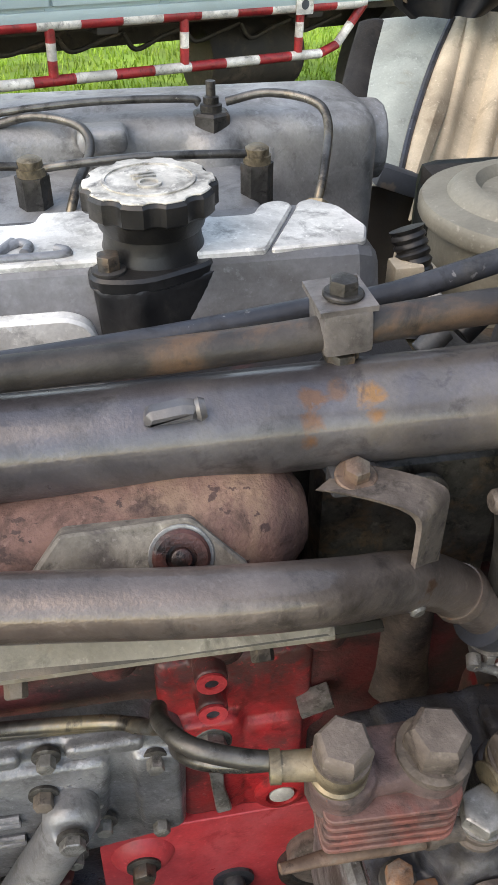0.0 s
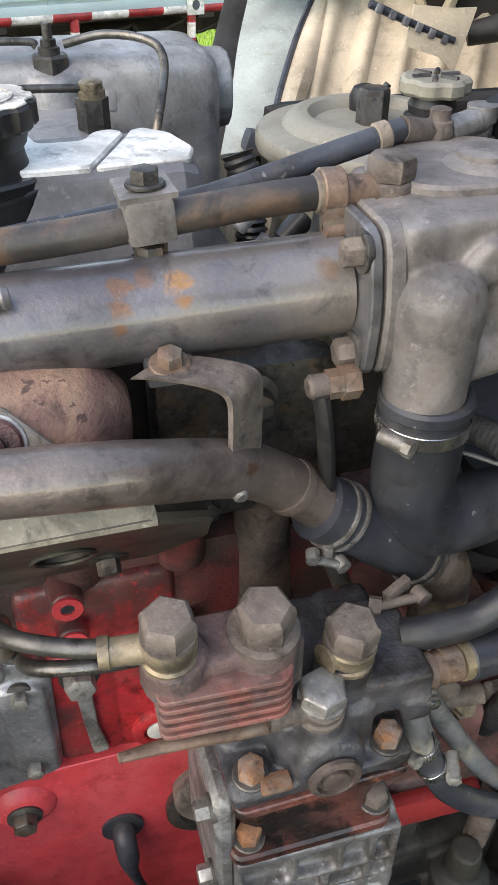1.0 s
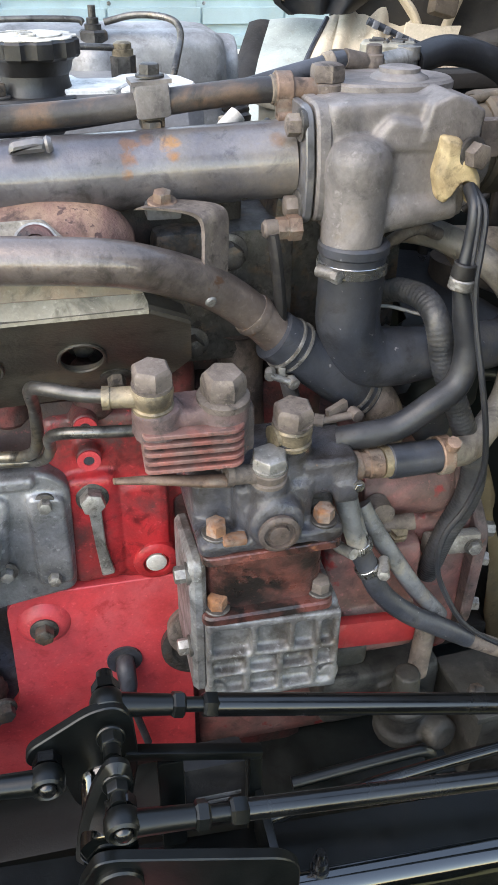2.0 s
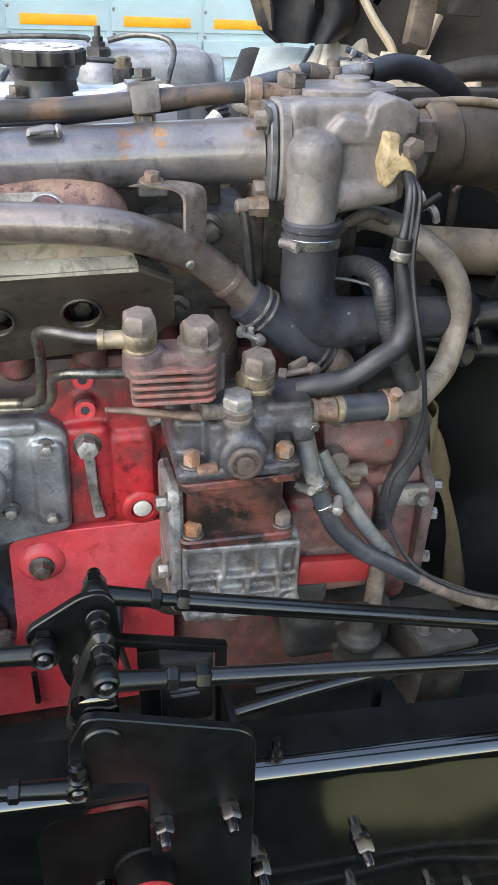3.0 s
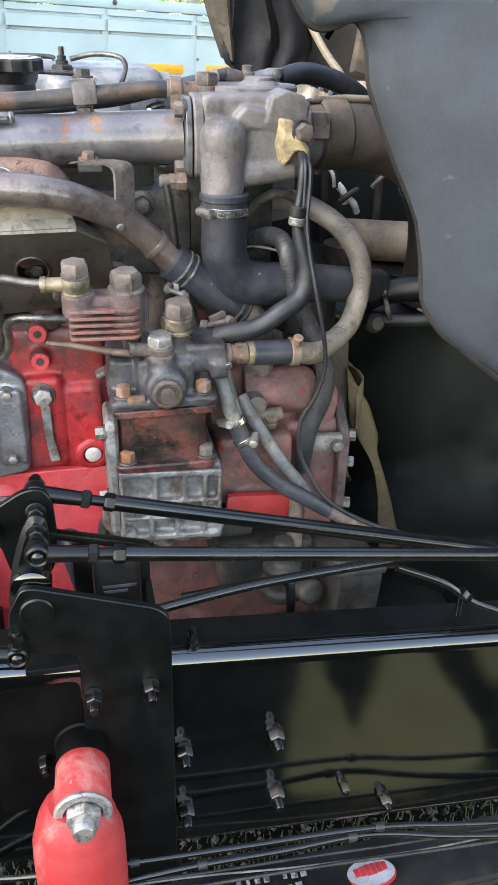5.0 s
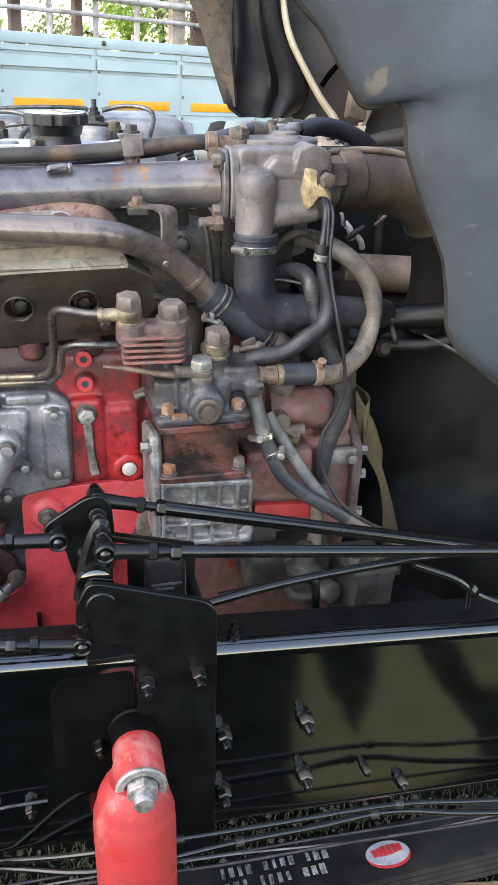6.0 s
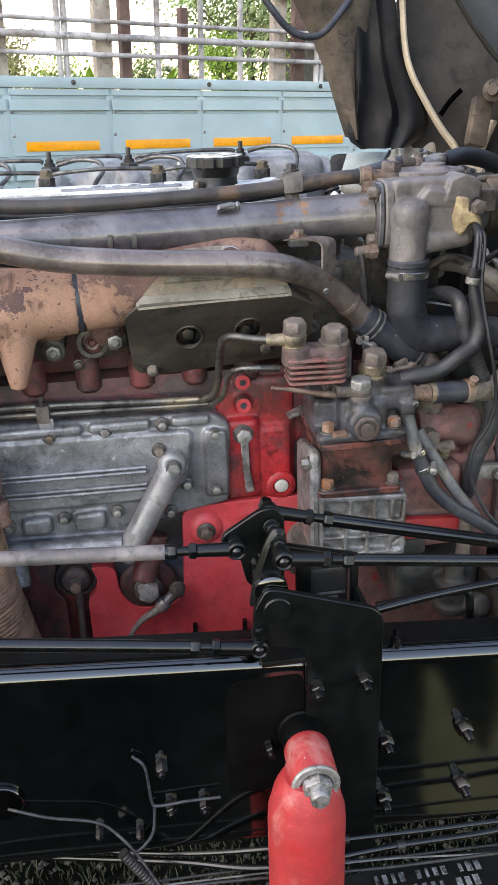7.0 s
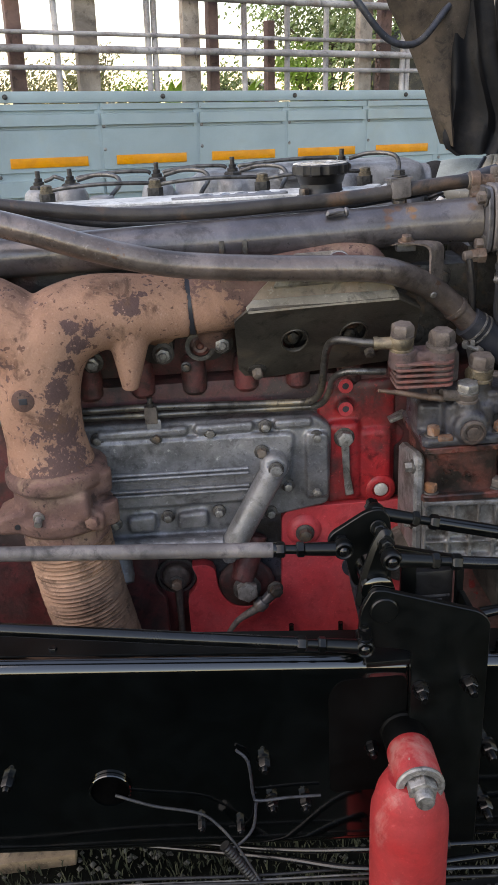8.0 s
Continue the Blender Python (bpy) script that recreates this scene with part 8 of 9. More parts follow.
for k, (x, y, z) in enumerate(((0.17, 0.42, 1.36), (0.195, 0.40, 1.355), (0.178, 0.415, 1.335))):
    bm = nb()
    rod(bm, (x, y, z), (x + 0.016, y + 0.004, z + 0.014), 0.008, seg=10, edge=0.001)
    solo("connector", bm, (M_WHITE, M_PLASTIC, M_GREYHOSE)[k], "small cable connector in the gap behind the pipe", "connector", "connectors in the gap")


# ---- tilted cab: fenders, lining and floor ----
cab = thing("truck_cab", (0.95, 0.65, 1.1), "tilted truck cab with grey fenders, dark lining and beige floor", "truck cab")
edge = [(-0.02, 1.84), (0.075, 1.68), (0.165, 1.557), (0.198, 1.524), (0.218, 1.495), (0.230, 1.477), (0.238, 1.4725), (0.248, 1.4735), (0.260, 1.478), (0.268, 1.472), (0.2725, 1.458), (0.275, 1.441),
        (0.285, 1.418), (0.298, 1.392), (0.310, 1.370), (0.319, 1.352), (0.326, 1.325), (0.331, 1.293), (0.344, 1.272), (0.365, 1.254), (0.44, 1.205), (0.60, 1.16)]
soft = [(sum(p[0] for p in edge[max(0, i - 4):i + 5]) / len(edge[max(0, i - 4):i + 5]), sum(p[1] for p in edge[max(0, i - 4):i + 5]) / len(edge[max(0, i - 4):i + 5])) for i in range(len(edge))]
rows = []
for i, (x, z) in enumerate(edge):
    zt = 2.15 + (1.10 - 2.15) * i / (len(edge) - 1)
    row = []
    for j in range(15):
        u = (j / 14) ** 1.3
        k = u ** 1.4
        g = min(1.0, u / 0.16)
        ex, ez = x + (soft[i][0] - x) * g + 0.10 * u, z + (soft[i][1] - z) * g
        row.append((ex + (1.35 - ex) * k, -0.072 - 0.05 * math.sin(min(1.0, u * 1.6) * math.pi / 2) + 0.05 * u * u + 0.010 * math.sin(7 * ez + 5 * u) * g, ez + (zt - ez) * k))
    rows.append(row)
bm = sheet(nb(), rows, 0.004, (0, 1, 0))
fend = part("near_fender", bm, M_FENDER, cab, "dusty grey-blue fender underside", sharp=150)
bm = tube(nb(), [(x + 0.001, -0.069, z) for x, z in edge], 0.0030, 8, 3)
part("edge_seam", bm, M_CAB_DARK, fend, "dirty brown seam along the edge")
# far side
rows = []
ln = [(0.26, 1.78), (0.30, 1.695), (0.348, 1.61), (0.378, 1.535), (0.404, 1.456), (0.428, 1.398)]
rn = [(0.50, 1.80), (0.51, 1.70), (0.50, 1.61), (0.475, 1.53), (0.462, 1.455), (0.452, 1.39)]
for (a, b), (c, d) in zip(ln, rn):
    rows.append([(a + (c - a) * j / 4, 1.30 - 0.05 * math.sin(math.pi * j / 4) + 0.012 * math.sin(7 * j + 20 * b), b + (d - b) * j / 4) for j in range(5)])
part("far_lining", sheet(nb(), rows, 0.006, (0, 1, 0)), M_CLUTTER, cab, "dusty brown felt lining", sharp=60)
keys = [(1.86, 0.40, 0.50), (1.70, 0.415, 0.525), (1.575, 0.433, 0.545), (1.50, 0.436, 0.585), (1.455, 0.430, 0.615), (1.42, 0.420, 0.622), (1.395, 0.420, 0.610), (1.372, 0.452, 0.575)]
rows = []
for i in range(29):
    z = 1.86 + (1.372 - 1.86) * i / 28
    zz = [k[0] for k in keys][::-1]
    xl, xr = float(np.interp(z, zz, [k[1] for k in keys][::-1])), float(np.interp(z, zz, [k[2] for k in keys][::-1]))
    v = i / 28
    rows.append([(xl + (xr - xl) * j / 16, 1.27 + 0.0085 * math.sin(j * 1.05 + 4 * v + 0.8 * math.sin(0.7 * j)) * (0.3 + v) - 0.02 * v + 0.03 * (j / 16 - 0.5) ** 2, z) for j in range(17)])
part("mud_flap", sheet(nb(), rows, 0.006, (0, 1, 0)), M_FLAP, cab, "ribbed black rubber mud flap", sharp=60)
bm = tube(nb(), [(0.525, 1.25, 1.82), (0.537, 1.25, 1.70), (0.548, 1.25, 1.60), (0.565, 1.25, 1.54), (0.60, 1.25, 1.48), (0.645, 1.25, 1.415), (0.68, 1.25, 1.375), (0.70, 1.25, 1.345)], [0.011, 0.011, 0.011, 0.012, 0.012, 0.013, 0.014, 0.010], 10, 6, flat=0.6)
part("trim_strip", bm, M_CAB, cab, "beige folded trim edge")
bm = box(nb(), (0.755, 1.25, 1.365), (0.012, 0.02, 0.13), 0.003, (0, 22, 0))
part("floor_edge", bm, M_CAB, cab, "beige floor edge")
bm = tube(nb(), [(0.655, 1.28, 1.44), (0.675, 1.275, 1.47), (0.70, 1.27, 1.495)], 0.006, 8, 4)
part("dark_slot", bm, M_HOLE, cab)
rows = []
for i in range(12):
    u = i / 11
    rows.append([(0.56 + 0.85 * u, 1.345 - 0.30 * u + 0.012 * math.sin(8 * u + 3 * j), 1.31 + 0.075 * j - 0.15 * u) for j in range(13)])
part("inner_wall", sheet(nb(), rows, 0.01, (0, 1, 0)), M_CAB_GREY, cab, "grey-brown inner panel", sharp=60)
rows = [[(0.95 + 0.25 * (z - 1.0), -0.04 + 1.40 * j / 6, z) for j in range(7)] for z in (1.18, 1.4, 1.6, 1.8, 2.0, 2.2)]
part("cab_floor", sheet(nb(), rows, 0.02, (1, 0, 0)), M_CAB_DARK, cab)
for k in range(18):
    rnd = random.Random(70 + k)
    x, z = 0.70 + 0.032 * k + rnd.uniform(-0.02, 0.02), rnd.uniform(1.36, 1.58)
    y = 1.20 - 0.014 * k + rnd.uniform(-0.03, 0.02)
    if k % 3 == 0:
        bm = box(nb(), (x, y, z), (rnd.uniform(0.04, 0.09), 0.03, rnd.uniform(0.05, 0.11)), 0.008, (rnd.uniform(-20, 20), rnd.uniform(-40, 40), rnd.uniform(-20, 20)))
    elif k % 3 == 1:
        bm = tube(nb(), [(x, y, z), (x + 0.04, y - 0.01, z + rnd.uniform(-0.05, 0.02)), (x + 0.09, y, z + rnd.uniform(-0.09, 0.03))], rnd.uniform(0.008, 0.016), 12, 4)
    else:
        bm = lathe(nb(), (x, y, z), (rnd.uniform(-1, 1), -0.6, rnd.uniform(-0.6, 0.6)), [(0.012, 0), (0.022, 0.004), (0.024, 0.03), (0.014, 0.036), (0.012, 0.06)], 14)
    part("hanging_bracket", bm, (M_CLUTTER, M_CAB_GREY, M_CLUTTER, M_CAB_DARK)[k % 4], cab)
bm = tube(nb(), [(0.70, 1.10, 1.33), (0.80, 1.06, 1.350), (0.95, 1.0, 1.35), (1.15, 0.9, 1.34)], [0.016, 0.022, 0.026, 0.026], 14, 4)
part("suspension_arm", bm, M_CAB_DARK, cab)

# pressed floor of the cab on the far side, seen behind the canister
floorp = thing("cab_step", (0.55, 1.2, 1.05), "beige pressed steel cab step with slanting ribs", "cab step")
rows = []
for i in range(56):
    u = i / 55
    w = 0.013 * max(0.0, math.sin(2 * math.pi * 6.5 * u)) ** 0.5
    rows.append([(0.41 + 0.42 * u + (0.155 + 0.02 * u) * j / 5, 1.05 + 0.27 * j / 5 - w, 1.150 + 0.215 * j / 5 + w) for j in range(6)])
part("ribbed_panel", sheet(nb(), rows, 0.005, (0, 1, 0)), M_CAB, floorp, "beige ribbed panel", sharp=50)
SEAL = [(0.386, 1.05, 1.20), (0.429, 1.14, 1.247), (0.487, 1.24, 1.306), (0.545, 1.325, 1.356)]
PALE = [(0.322, 1.06, 1.20), (0.361, 1.15, 1.25), (0.399, 1.25, 1.302), (0.440, 1.335, 1.356)]
RUST = [(0.289, 1.07, 1.19), (0.324, 1.16, 1.25), (0.365, 1.26, 1.302), (0.405, 1.34, 1.352)]
ROUND = [(0.413, 1.04, 1.20), (0.469, 1.13, 1.245), (0.531, 1.23, 1.302), (0.58, 1.32, 1.352)]


def band_between(a, b, bulge):
    return sheet(nb(), [[tuple(Vector(p).lerp(Vector(q), k / 5) + Vector((0, -bulge, bulge)) * math.sin(math.pi * k / 5)) for k in range(6)] for p, q in zip(spline(a, 4), spline(b, 4))], 0.01, (0, 1, 0))


part("rounded_sill", band_between(SEAL, ROUND, 0.012), M_CAB, floorp)
part("pale_sill", band_between(PALE, SEAL, 0.004), M_CAB_PALE, floorp, "pale blue painted door sill")
part("door_seal", tube(nb(), [(x, y - 0.004, z + 0.003) for x, y, z in SEAL], 0.005, 8, 5), M_RUBBER, floorp)
part("rusty_edge", band_between(RUST, PALE, 0.003), M_CAB_DARK, floorp)
bm = sheet(nb(), [[(0.59, 1.07, 1.325), (0.60, 1.075, 1.375)], [(0.64, 1.06, 1.31), (0.655, 1.065, 1.37)], [(0.665, 1.06, 1.288), (0.69, 1.065, 1.37)]], 0.004, (0, 1, 0))
part("step_plate", bm, M_CAB, floorp)
bm = tube(nb(), [(0.535, 1.077, 1.378), (0.56, 1.075, 1.368), (0.60, 1.072, 1.352), (0.66, 1.062, 1.330)], [0.006, 0.006, 0.005, 0.005], 10, 5)
strip = part("seam_strip", bm, M_RUBBER, floorp, "black sealing strip with metal clips")
for k in range(6):
    bm = box(nb(), (0.545 + 0.020 * k, 1.067 - 0.001 * k, 1.373 - 0.0082 * k), (0.010, 0.006, 0.012), 0.002, (0, 22, 0))
    part("clip", bm, M_ALU, strip)
bm = box(nb(), (0.385, 1.045, 1.212), (0.07, 0.03, 0.03), 0.008, (0, 20, 0))
part("blue_bracket", bm, M_FENDER, floorp)
bm = box(nb(), (0.55, 1.18, 0.6), (0.4, 0.10, 1.15), 0.02)
part("support_frame", bm, M_CHASSIS, floorp)
bm = tube(nb(), [(0.10, 1.22, 1.90), (0.17, 1.21, 1.76), (0.235, 1.20, 1.665), (0.275, 1.20, 1.625), (0.315, 1.20, 1.612), (0.355, 1.21, 1.625), (0.42, 1.25, 1.69)], 0.0075, 12, 6)
solo("cab_cable", bm, M_RUBBER, "black cable looping down from the tilted cab", "cable")


# ---- neighbouring truck ----
TM = Matrix.Translation((0.35, 3.95, 0)) @ Euler((0, radians(2.1), radians(24))).to_matrix().to_4x4()


def tb(bm):
    bmesh.ops.transform(bm, matrix=TM, verts=bm.verts)
    return bm


truck = thing("flatbed_truck", TM @ Vector((0, 1.0, 0.0)), "pale blue dropside truck with orange reflective tapes and a rack", "truck")
PITCH = 0.52
for k in range(-6, 5):
    s0, s1 = -0.08 + PITCH * k + 0.008, -0.08 + PITCH * (k + 1) - 0.008
    prof = [(0.958, 0.0), (0.985, 0.0), (0.988, -0.020), (1.035, -0.020), (1.038, 0.0), (1.085, 0.0), (1.088, -0.020), (1.16, -0.020), (1.163, 0.0), (1.195, 0.0), (1.198, -0.009), (1.385, -0.009), (1.388, 0.004),
            (1.400, 0.004), (1.403, -0.018), (1.452, -0.018), (1.455, 0.004), (1.468, 0.004), (1.471, -0.012), (1.498, -0.012)]
    bm = sheet(nb(), [[(s0, n, z), (s0 + 0.02, n - 0.002, z), (s1 - 0.02, n - 0.002, z), (s1, n, z)] for z, n in prof], 0.02, (0, 1, 0))
    pn = part("side_panel", tb(bm), M_PANEL, truck, sharp=20)
    bm = box(nb(), ((s0 + s1) / 2 - 0.008 + 0.008, -0.0135, 1.24), (0.375, 0.003, 0.044), 0.0008)
    part("tape", tb(bm), M_TAPE, pn, "orange reflective tape")
    bm = box(nb(), (s0 - 0.008, -0.002, 1.23), (0.045, 0.008, 0.54), 0.003)
    st = part("stile", tb(bm), M_PANEL, truck)
    for z in (1.478, 1.395, 1.29, 1.18, 1.05):
        bm = lathe(nb(), (s0 + 0.012, -0.006, z), (0, -1, 0), [(0.009, 0), (0.009, 0.004), (0.005, 0.007)], 10)
        part("rivet", tb(bm), M_STEEL, st)
bm = box(nb(), (-0.5, 0.01, 1.527), (6.2, 0.06, 0.05), 0.006)
tr = part("top_rail", tb(bm), M_PANEL, truck)
for s in (-2.3, -1.56, -0.79, -0.035, 0.70, 1.45):
    bm = lathe(nb(), (s, -0.02, 1.528), (0, -1, 0), [(0.012, 0), (0.012, 0.006), (0.006, 0.010)], 12)
    part("rail_bolt", tb(bm), M_STEEL_DARK, tr)
bm = box(nb(), (-0.5, 1.1, 1.0), (6.2, 2.15, 0.06), 0.01)
part("bed_floor", tb(bm), M_WOODPLANK, truck)
bm = box(nb(), (-0.5, 0.02, 0.945), (6.2, 0.08, 0.05), 0.006)
part("lower_rail", tb(bm), M_PANEL, truck)
# rack
for z, r in ((1.735, 0.017), (1.802, 0.010), (1.655, 0.011), (1.975, 0.018)):
    bm = rod(nb(), (-3.4, 0.03, z), (2.6, 0.03, z), r, seg=12)
    part("rack_bar", tb(bm), M_RACK, truck)
for s in (-2.9, -2.4, -1.83, -1.28, -0.825, -0.79, -0.297, -0.043, 0.199, 0.715, 0.75, 1.25, 1.75):
    bm = rod(nb(), (s, 0.045, 1.53), (s, 0.045, 2.4), 0.015, seg=12)
    part("rack_post", tb(bm), M_RACK, truck)
for s, w in ((-2.65, 0.10), (-2.0, 0.10), (-1.121, 0.105), (-0.578, 0.09), (0.482, 0.085), (1.45, 0.10)):
    bm = box(nb(), (s, 0.10, 1.70), (w, 0.05, 1.5), 0.006)
    part("timber_post", tb(bm), M_POST, truck, "bleached timber post")
for s, w in ((-1.454, 0.07), (-0.44, 0.055), (-0.105, 0.045), (0.64, 0.075)):
    bm = box(nb(), (s, 0.13, 1.62), (w, 0.05, 1.3 if s != -0.105 else 0.55), 0.006)
    part("brown_post", tb(bm), M_POST_RED, truck, "brown timber post")
bm = nb()
for k in range(9):
    ring(bm, (0.56, 0.06, 1.58 + 0.032 * k), ((1, 0, 0) if k % 2 else (0, 1, 0)), 0.010, 0.016, 0.008, seg=12)
part("chain", tb(bm), M_POST_RED, truck, "rusty hanging chain")
# chassis, tank and wheels below
bm = nb()
box(bm, (-0.5, 0.62, 0.80), (6.0, 0.09, 0.20), 0.01)
part("frame_rail", tb(bm), M_CHASSIS, truck)
bm = box(nb(), (-0.5, 0.06, 0.905), (6.0, 0.05, 0.05), 0.006)
part("under_beam", tb(bm), M_CHASSIS, truck)
for s in (-2.2, -1.2, -0.35, 0.75, 1.8):
    bm = box(nb(), (s, 1.0, 0.91), (0.10, 2.0, 0.09), 0.008)
    part("cross_bearer", tb(bm), M_CHASSIS, truck)
bm = nb()
lathe(bm, (0.38, 0.5, 0.62), (1, 0, 0), [(0.17, 0), (0.18, 0.02), (0.18, 0.56), (0.17, 0.58)], 26)
part("air_tank", tb(bm), M_CHASSIS, truck)
for s in (1.75,):
    bm = lathe(nb(), (s, 0.35, 0.47), (0, -1, 0), [(0.30, -0.12), (0.44, -0.12), (0.47, -0.09), (0.47, 0.09), (0.44, 0.12), (0.30, 0.12)], 36)
    wh = part("wheel", tb(bm), M_TYRE, truck)
    bm = lathe(nb(), (s, 0.24, 0.47), (0, -1, 0), [(0.29, 0), (0.27, 0.02), (0.15, -0.02), (0.10, 0.03)], 26)
    part("rim", tb(bm), M_RACK, wh)
for s in (-2.8,):
    bm = lathe(nb(), (s, 0.35, 0.47), (0, -1, 0), [(0.30, -0.12), (0.44, -0.12), (0.47, -0.09), (0.47, 0.09), (0.44, 0.12), (0.30, 0.12)], 36)
    wh = part("wheel", tb(bm), M_TYRE, truck)
    bm = lathe(nb(), (s, 0.24, 0.47), (0, -1, 0), [(0.29, 0), (0.27, 0.02), (0.15, -0.02), (0.10, 0.03)], 26)
    part("rim", tb(bm), M_RACK, wh)
for k in range(7):
    rnd = random.Random(90 + k)
    s = -1.1 + 0.33 * k
    bm = tube(nb(), [(s, 0.35, 0.80), (s + 0.06, 0.34, 0.755 - 0.03 * rnd.random()), (s + 0.2, 0.35, 0.77), (s + 0.33, 0.36, 0.80)], 0.012, 8, 5)
    part("brake_line", tb(bm), M_CHASSIS, truck)

# red and white side guard
guard = thing("side_guard", TM @ Vector((-0.2, 0.02, 0.7)), "red and white banded tubular side guard below the truck bed", "side guard")


def banded(p0, p1, r, first=0, step=0.19):
    p0, p1 = Vector(p0), Vector(p1)
    L = (p1 - p0).length
    n = max(1, round(L / step))
    for k in range(n):
        bm = rod(nb(), p0.lerp(p1, k / n), p0.lerp(p1, (k + 1) / n), r, seg=14)
        part("band", tb(bm), (M_REDBAND, M_WHITE)[(k + first) % 2], guard)


banded((-2.4, 0, 0.925), (1.06, 0, 0.915), 0.024)
banded((-2.4, 0, 0.715), (0.80, 0, 0.702), 0.022, 1)
banded((0.80, 0, 0.702), (0.90, 0, 0.735), 0.022, 0, 0.12)
banded((0.90, 0, 0.735), (1.06, 0, 0.915), 0.022, 1, 0.10)
for s in (-1.9, -1.25, -0.61, 0.02, 0.66):
    banded((s, 0.0, 0.72), (s, 0.0, 0.92), 0.021, 0, 0.075)
    bm = box(nb(), (s, 0.04, 0.935), (0.03, 0.05, 0.03), 0.003)
    part("hanger", tb(bm), M_REDBAND, guard)
bm = box(nb(), (0.665, -0.028, 0.93), (0.10, 0.004, 0.085), 0.004)
sg = part("notice", tb(bm), M_WHITE, guard, "small white notice plate")
bm = lathe(nb(), (0.665, -0.0305, 0.93), (0, -1, 0), [(0.022, 0), (0.022, 0.001)], 20)
part("notice_mark", tb(bm), M_FENDER, sg)


# ---- grass, stones and distant things ----
def tufts(name, material, count, place, h, label, w=0.006, seed=1):
    rnd = random.Random(seed)
    verts, faces = [], []
    for _ in range(count):
        x, y = place(rnd)
        a = rnd.uniform(0, 6.28)
        hh = h * rnd.uniform(0.5, 1.2)
        lx, ly = rnd.uniform(-0.5, 0.5) * hh, rnd.uniform(-0.5, 0.5) * hh
        dx, dy = w * math.cos(a), w * math.sin(a)
        i = len(verts)
        verts += [(x - dx, y - dy, 0), (x + dx, y + dy, 0), (x + lx * 0.4 + dx * 0.6, y + ly * 0.4 + dy * 0.6, hh * 0.6), (x + lx * 0.4 - dx * 0.6, y + ly * 0.4 - dy * 0.6, hh * 0.6), (x + lx, y + ly, hh)]
        faces += [(i, i + 1, i + 2, i + 3), (i + 3, i + 2, i + 4)]
    me = bpy.data.meshes.new(name)
    me.from_pydata(verts, [], faces)
    me.materials.append(material)
    ob = tagged(new(name, me), label, "grass", kind="stuff")
    return ob


lawn = prism(nb(), [(-9, 5.2), (9, 5.2), (14, 16), (-14, 16)], -0.02, 0.008, "z")
tagged(solo("lawn", lawn, M_LAWN, "", "", base=(0, 9, 0)), "bright green lawn behind the neighbouring truck", "grass", kind="structure")
tufts("grass", M_GRASS, 30000, lambda r: (r.uniform(-4.5, 3.5), r.uniform(5.2, 11.5)), 0.07, "bright green grass behind the neighbouring truck", 0.008, 1)
tufts("grass", M_DRYGRASS, 30000, lambda r: (r.uniform(-1.6, 1.2), r.uniform(-0.4, 1.2)), 0.030, "short dry grass and weeds on the ground beneath", 0.0022, 2)
rnd = random.Random(5)
verts, faces = [], []
for _ in range(6500):
    x, y, r = rnd.uniform(-1.6, 1.3), rnd.uniform(-0.35, 1.3), rnd.uniform(0.003, 0.010)
    i = len(verts)
    for dx, dy, dz in ((1, 0, 0.3), (0, 1, 0.35), (-1, 0, 0.25), (0, -1, 0.3), (0, 0, 1), (0, 0, -0.4)):
        verts.append((x + dx * r * rnd.uniform(0.7, 1.2), y + dy * r * rnd.uniform(0.7, 1.2), max(0.0, dz * r * rnd.uniform(0.6, 1.0)) + 0.001))
    faces += [(i, i + 1, i + 4), (i + 1, i + 2, i + 4), (i + 2, i + 3, i + 4), (i + 3, i, i + 4), (i + 1, i, i + 5), (i + 2, i + 1, i + 5), (i + 3, i + 2, i + 5), (i, i + 3, i + 5)]
me = bpy.data.meshes.new("gravel")
me.from_pydata(verts, [], faces)
me.materials.append(M_STONE)
tagged(new("gravel", me), "scattered pale gravel stones on the ground", "gravel", kind="stuff")


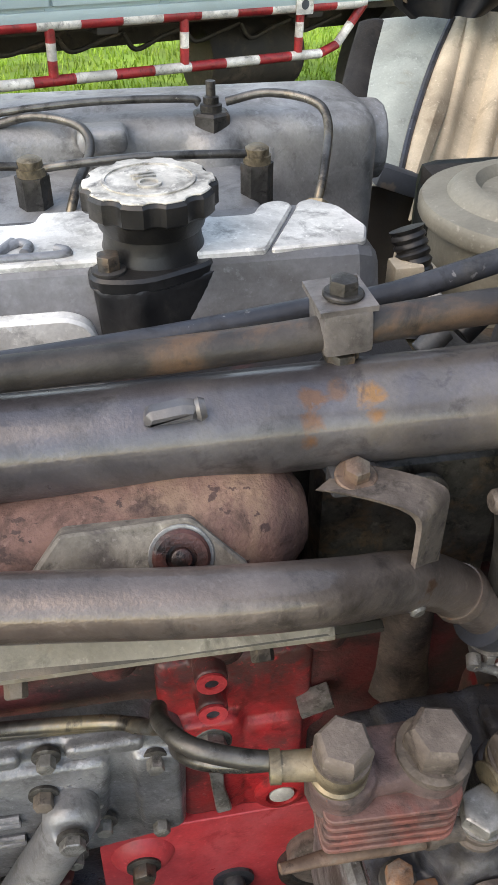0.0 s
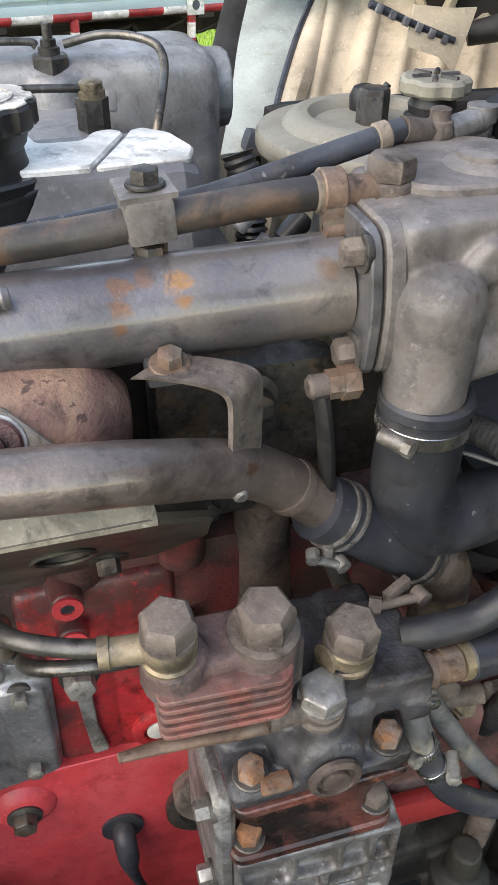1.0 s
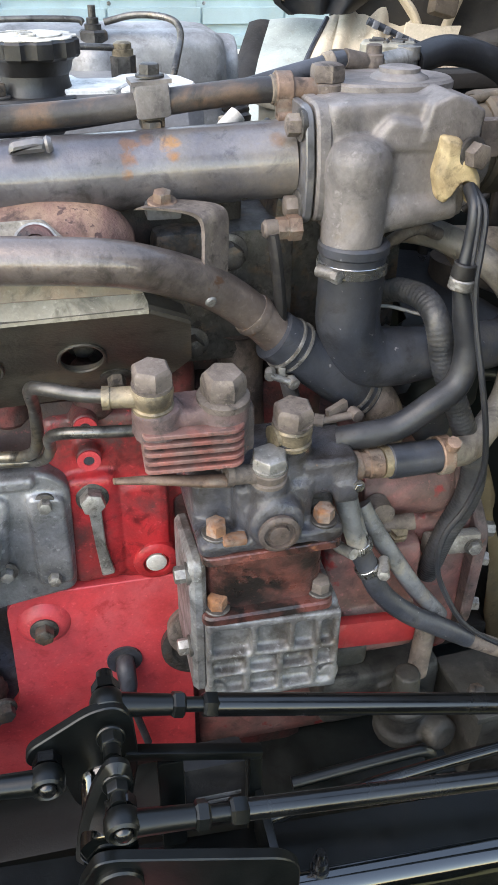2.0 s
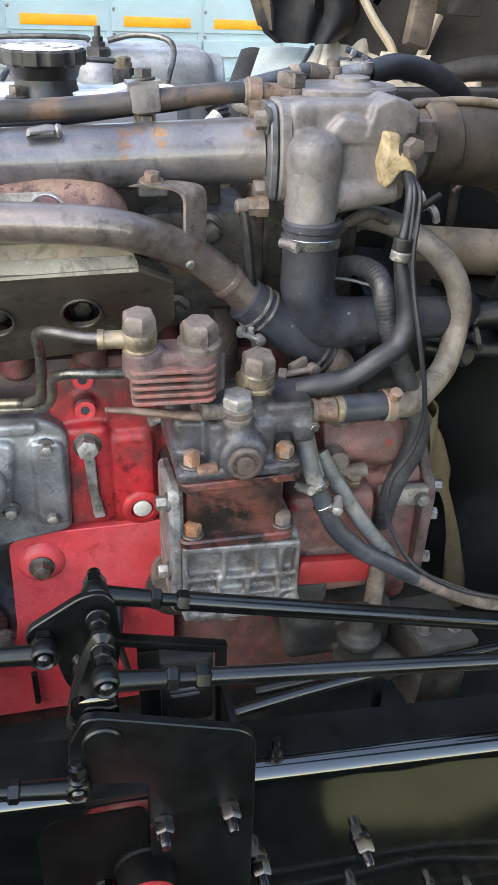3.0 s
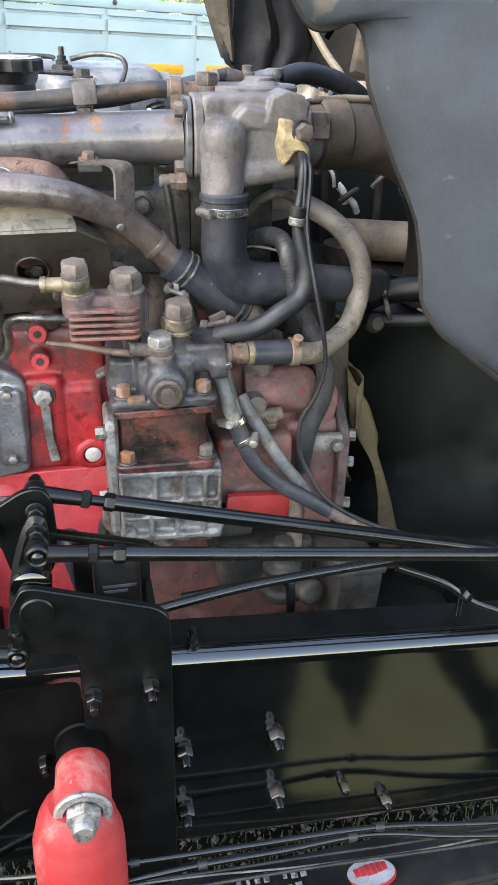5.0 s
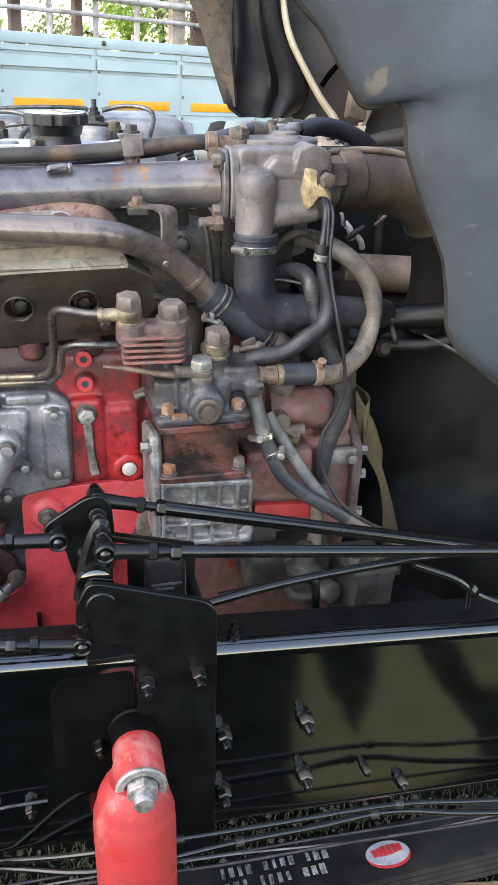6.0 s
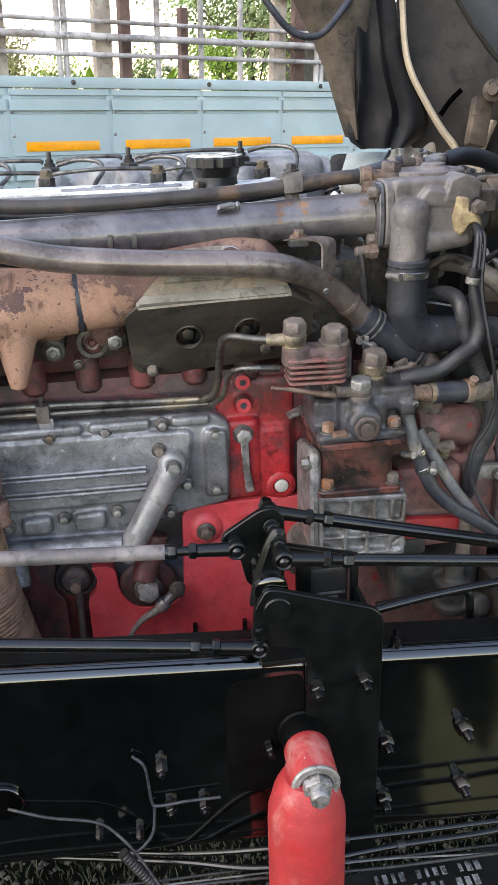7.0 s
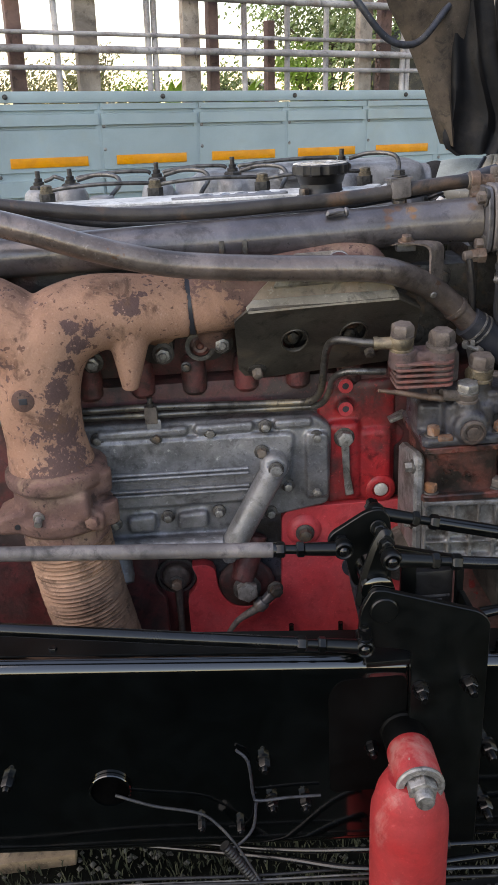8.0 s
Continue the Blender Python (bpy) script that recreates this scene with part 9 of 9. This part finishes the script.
def tree(name, x, y, h, spread, material, seed, label, leaf=0.09, count=2600, low=0.35):
    rnd = random.Random(seed)
    th = thing(name, (x, y, 0), label, "tree")
    bm = tube(nb(), [(x, y, 0), (x + 0.05, y, h * 0.2), (x - 0.04, y, h * 0.45), (x, y, h * 0.8)], [0.10, 0.08, 0.06, 0.02], 10, 4)
    tips = [Vector((x, y, h * 0.8))]
    for k in range(11):
        a = rnd.uniform(0, 6.28)
        z0 = h * rnd.uniform(low * 0.7, 0.7)
        d = spread * rnd.uniform(0.45, 1.0)
        e = Vector((x + d * math.cos(a), y + d * math.sin(a), z0 + h * rnd.uniform(0.05, 0.35)))
        tube(bm, [(x, y, z0), ((x + e.x) / 2, (y + e.y) / 2, z0 + (e.z - z0) * 0.4), tuple(e)], [0.035, 0.022, 0.008], 7, 3)
        tips += [e, Vector(((x + e.x) / 2, (y + e.y) / 2, (z0 + e.z) / 2 + 0.1))]
    part("trunk", bm, M_BARK, th)
    verts, faces = [], []
    for _ in range(count):
        c = rnd.choice(tips) + Vector((rnd.gauss(0, 1), rnd.gauss(0, 1), rnd.gauss(0, 0.8))) * spread * 0.20
        n = Vector((rnd.gauss(0, 1), rnd.gauss(0, 1), rnd.gauss(0.4, 1))).normalized()
        u = n.orthogonal().normalized()
        v = n.cross(u)
        s = leaf * rnd.uniform(0.6, 1.3)
        i = len(verts)
        verts += [tuple(c - u * s - Vector(th.location)), tuple(c + v * s * 0.45 + n * s * 0.1 - Vector(th.location)), tuple(c + u * s - Vector(th.location)), tuple(c - v * s * 0.45 + n * s * 0.1 - Vector(th.location))]
        faces += [(i, i + 1, i + 2), (i, i + 2, i + 3)]
    me = bpy.data.meshes.new("crown")
    me.from_pydata(verts, [], faces)
    me.materials.append(material)
    cr = new("crown", me)
    cr.parent = th
    return th


tree("tree", 2.6, 17.0, 5.2, 1.9, M_LEAF, 1, "broad green tree behind the truck rack", 0.06, 9000, 0.25)
tree("tree", 4.4, 19.0, 5.0, 2.0, M_LEAF, 2, "dense dark green tree behind the rack", 0.06, 8000, 0.25)
tree("tree", 1.9, 15.0, 2.3, 0.8, M_LEAF_BRIGHT, 3, "low bright green bush behind the truck", 0.05, 4500, 0.2)
tree("tree", -3.2, 17.0, 2.45, 1.2, M_LEAF_OLIVE, 4, "sparse dark shrub against the bright sky", 0.05, 3800, 0.3)
tree("tree", -2.0, 16.0, 2.4, 0.9, M_LEAF_OLIVE, 5, "feathery shrub against the bright sky", 0.045, 3200, 0.3)
tree("tree", -5.2, 18.0, 2.6, 1.6, M_LEAF_OLIVE, 6, "sparse dark tree far to the side", 0.05, 3800, 0.3)
tree("tree", -0.9, 17.0, 2.2, 1.1, M_LEAF_BRIGHT, 7, "low green hedge bush", 0.05, 4000, 0.2)
tree("tree", 0.5, 18.0, 2.2, 1.1, M_LEAF, 8, "low hedge bush behind the truck", 0.05, 4000, 0.2)


def banana(x, y, h, seed):
    rnd = random.Random(seed)
    th = thing("banana_plant", (x, y, 0), "bright green banana plant with upright broad leaves", "plant", "banana plants")
    part("stem", tube(nb(), [(x, y, 0), (x, y, h * 0.6)], [0.06, 0.04], 10, 1), M_LEAF_BRIGHT, th)
    for k in range(5):
        a = rnd.uniform(0, 6.28)
        rows = []
        for i in range(7):
            u = i / 6
            d = 0.35 * u ** 1.6
            w = 0.10 * math.sin(math.pi * min(0.98, 0.1 + 0.88 * u))
            z = h * 0.55 + h * 0.5 * u - 0.25 * u ** 3
            rows.append([(x + d * math.cos(a) + w * q * math.sin(a), y + d * math.sin(a) - w * q * math.cos(a), z - abs(q) * 0.03) for q in (-1, 0, 1)])
        part("leaf", sheet(nb(), rows, 0.004, (0, 0, -1)), M_LEAF_BRIGHT, th)
    return th


banana(-0.55, 15.0, 2.05, 1)
banana(0.75, 15.0, 2.0, 2)
house = thing("house", (1.75, 32.0, 0), "small white gabled house far behind the trees", "house")
bm = box(nb(), (1.75, 33.0, 0.9), (2.4, 3.0, 1.8), 0.01)
part("wall", bm, M_WALL, house)
bm = nb()
prism(bm, [(0.3, 1.75), (1.75, 2.25), (3.2, 1.75), (3.2, 1.66), (1.75, 2.15), (0.3, 1.66)], 31.3, 34.8, "y")
part("roof", bm, M_ROOF, house)
shed = thing("shed", (5.0, 15.5, 0), "dark timber shed with a corrugated roof", "shed")
bm = box(nb(), (5.4, 16.0, 1.1), (4.2, 2.0, 2.2), 0.01)
part("wall", bm, M_CHASSIS, shed)
rows = [[(3.2 + 0.055 * i, 14.7 + 2.6 * j / 3, 2.15 + 0.5 * j / 3 + 0.02 * (i % 2)) for j in range(4)] for i in range(80)]
part("roof", sheet(nb(), rows, 0.01, (0, 0, -1)), M_STEEL_DARK, shed)
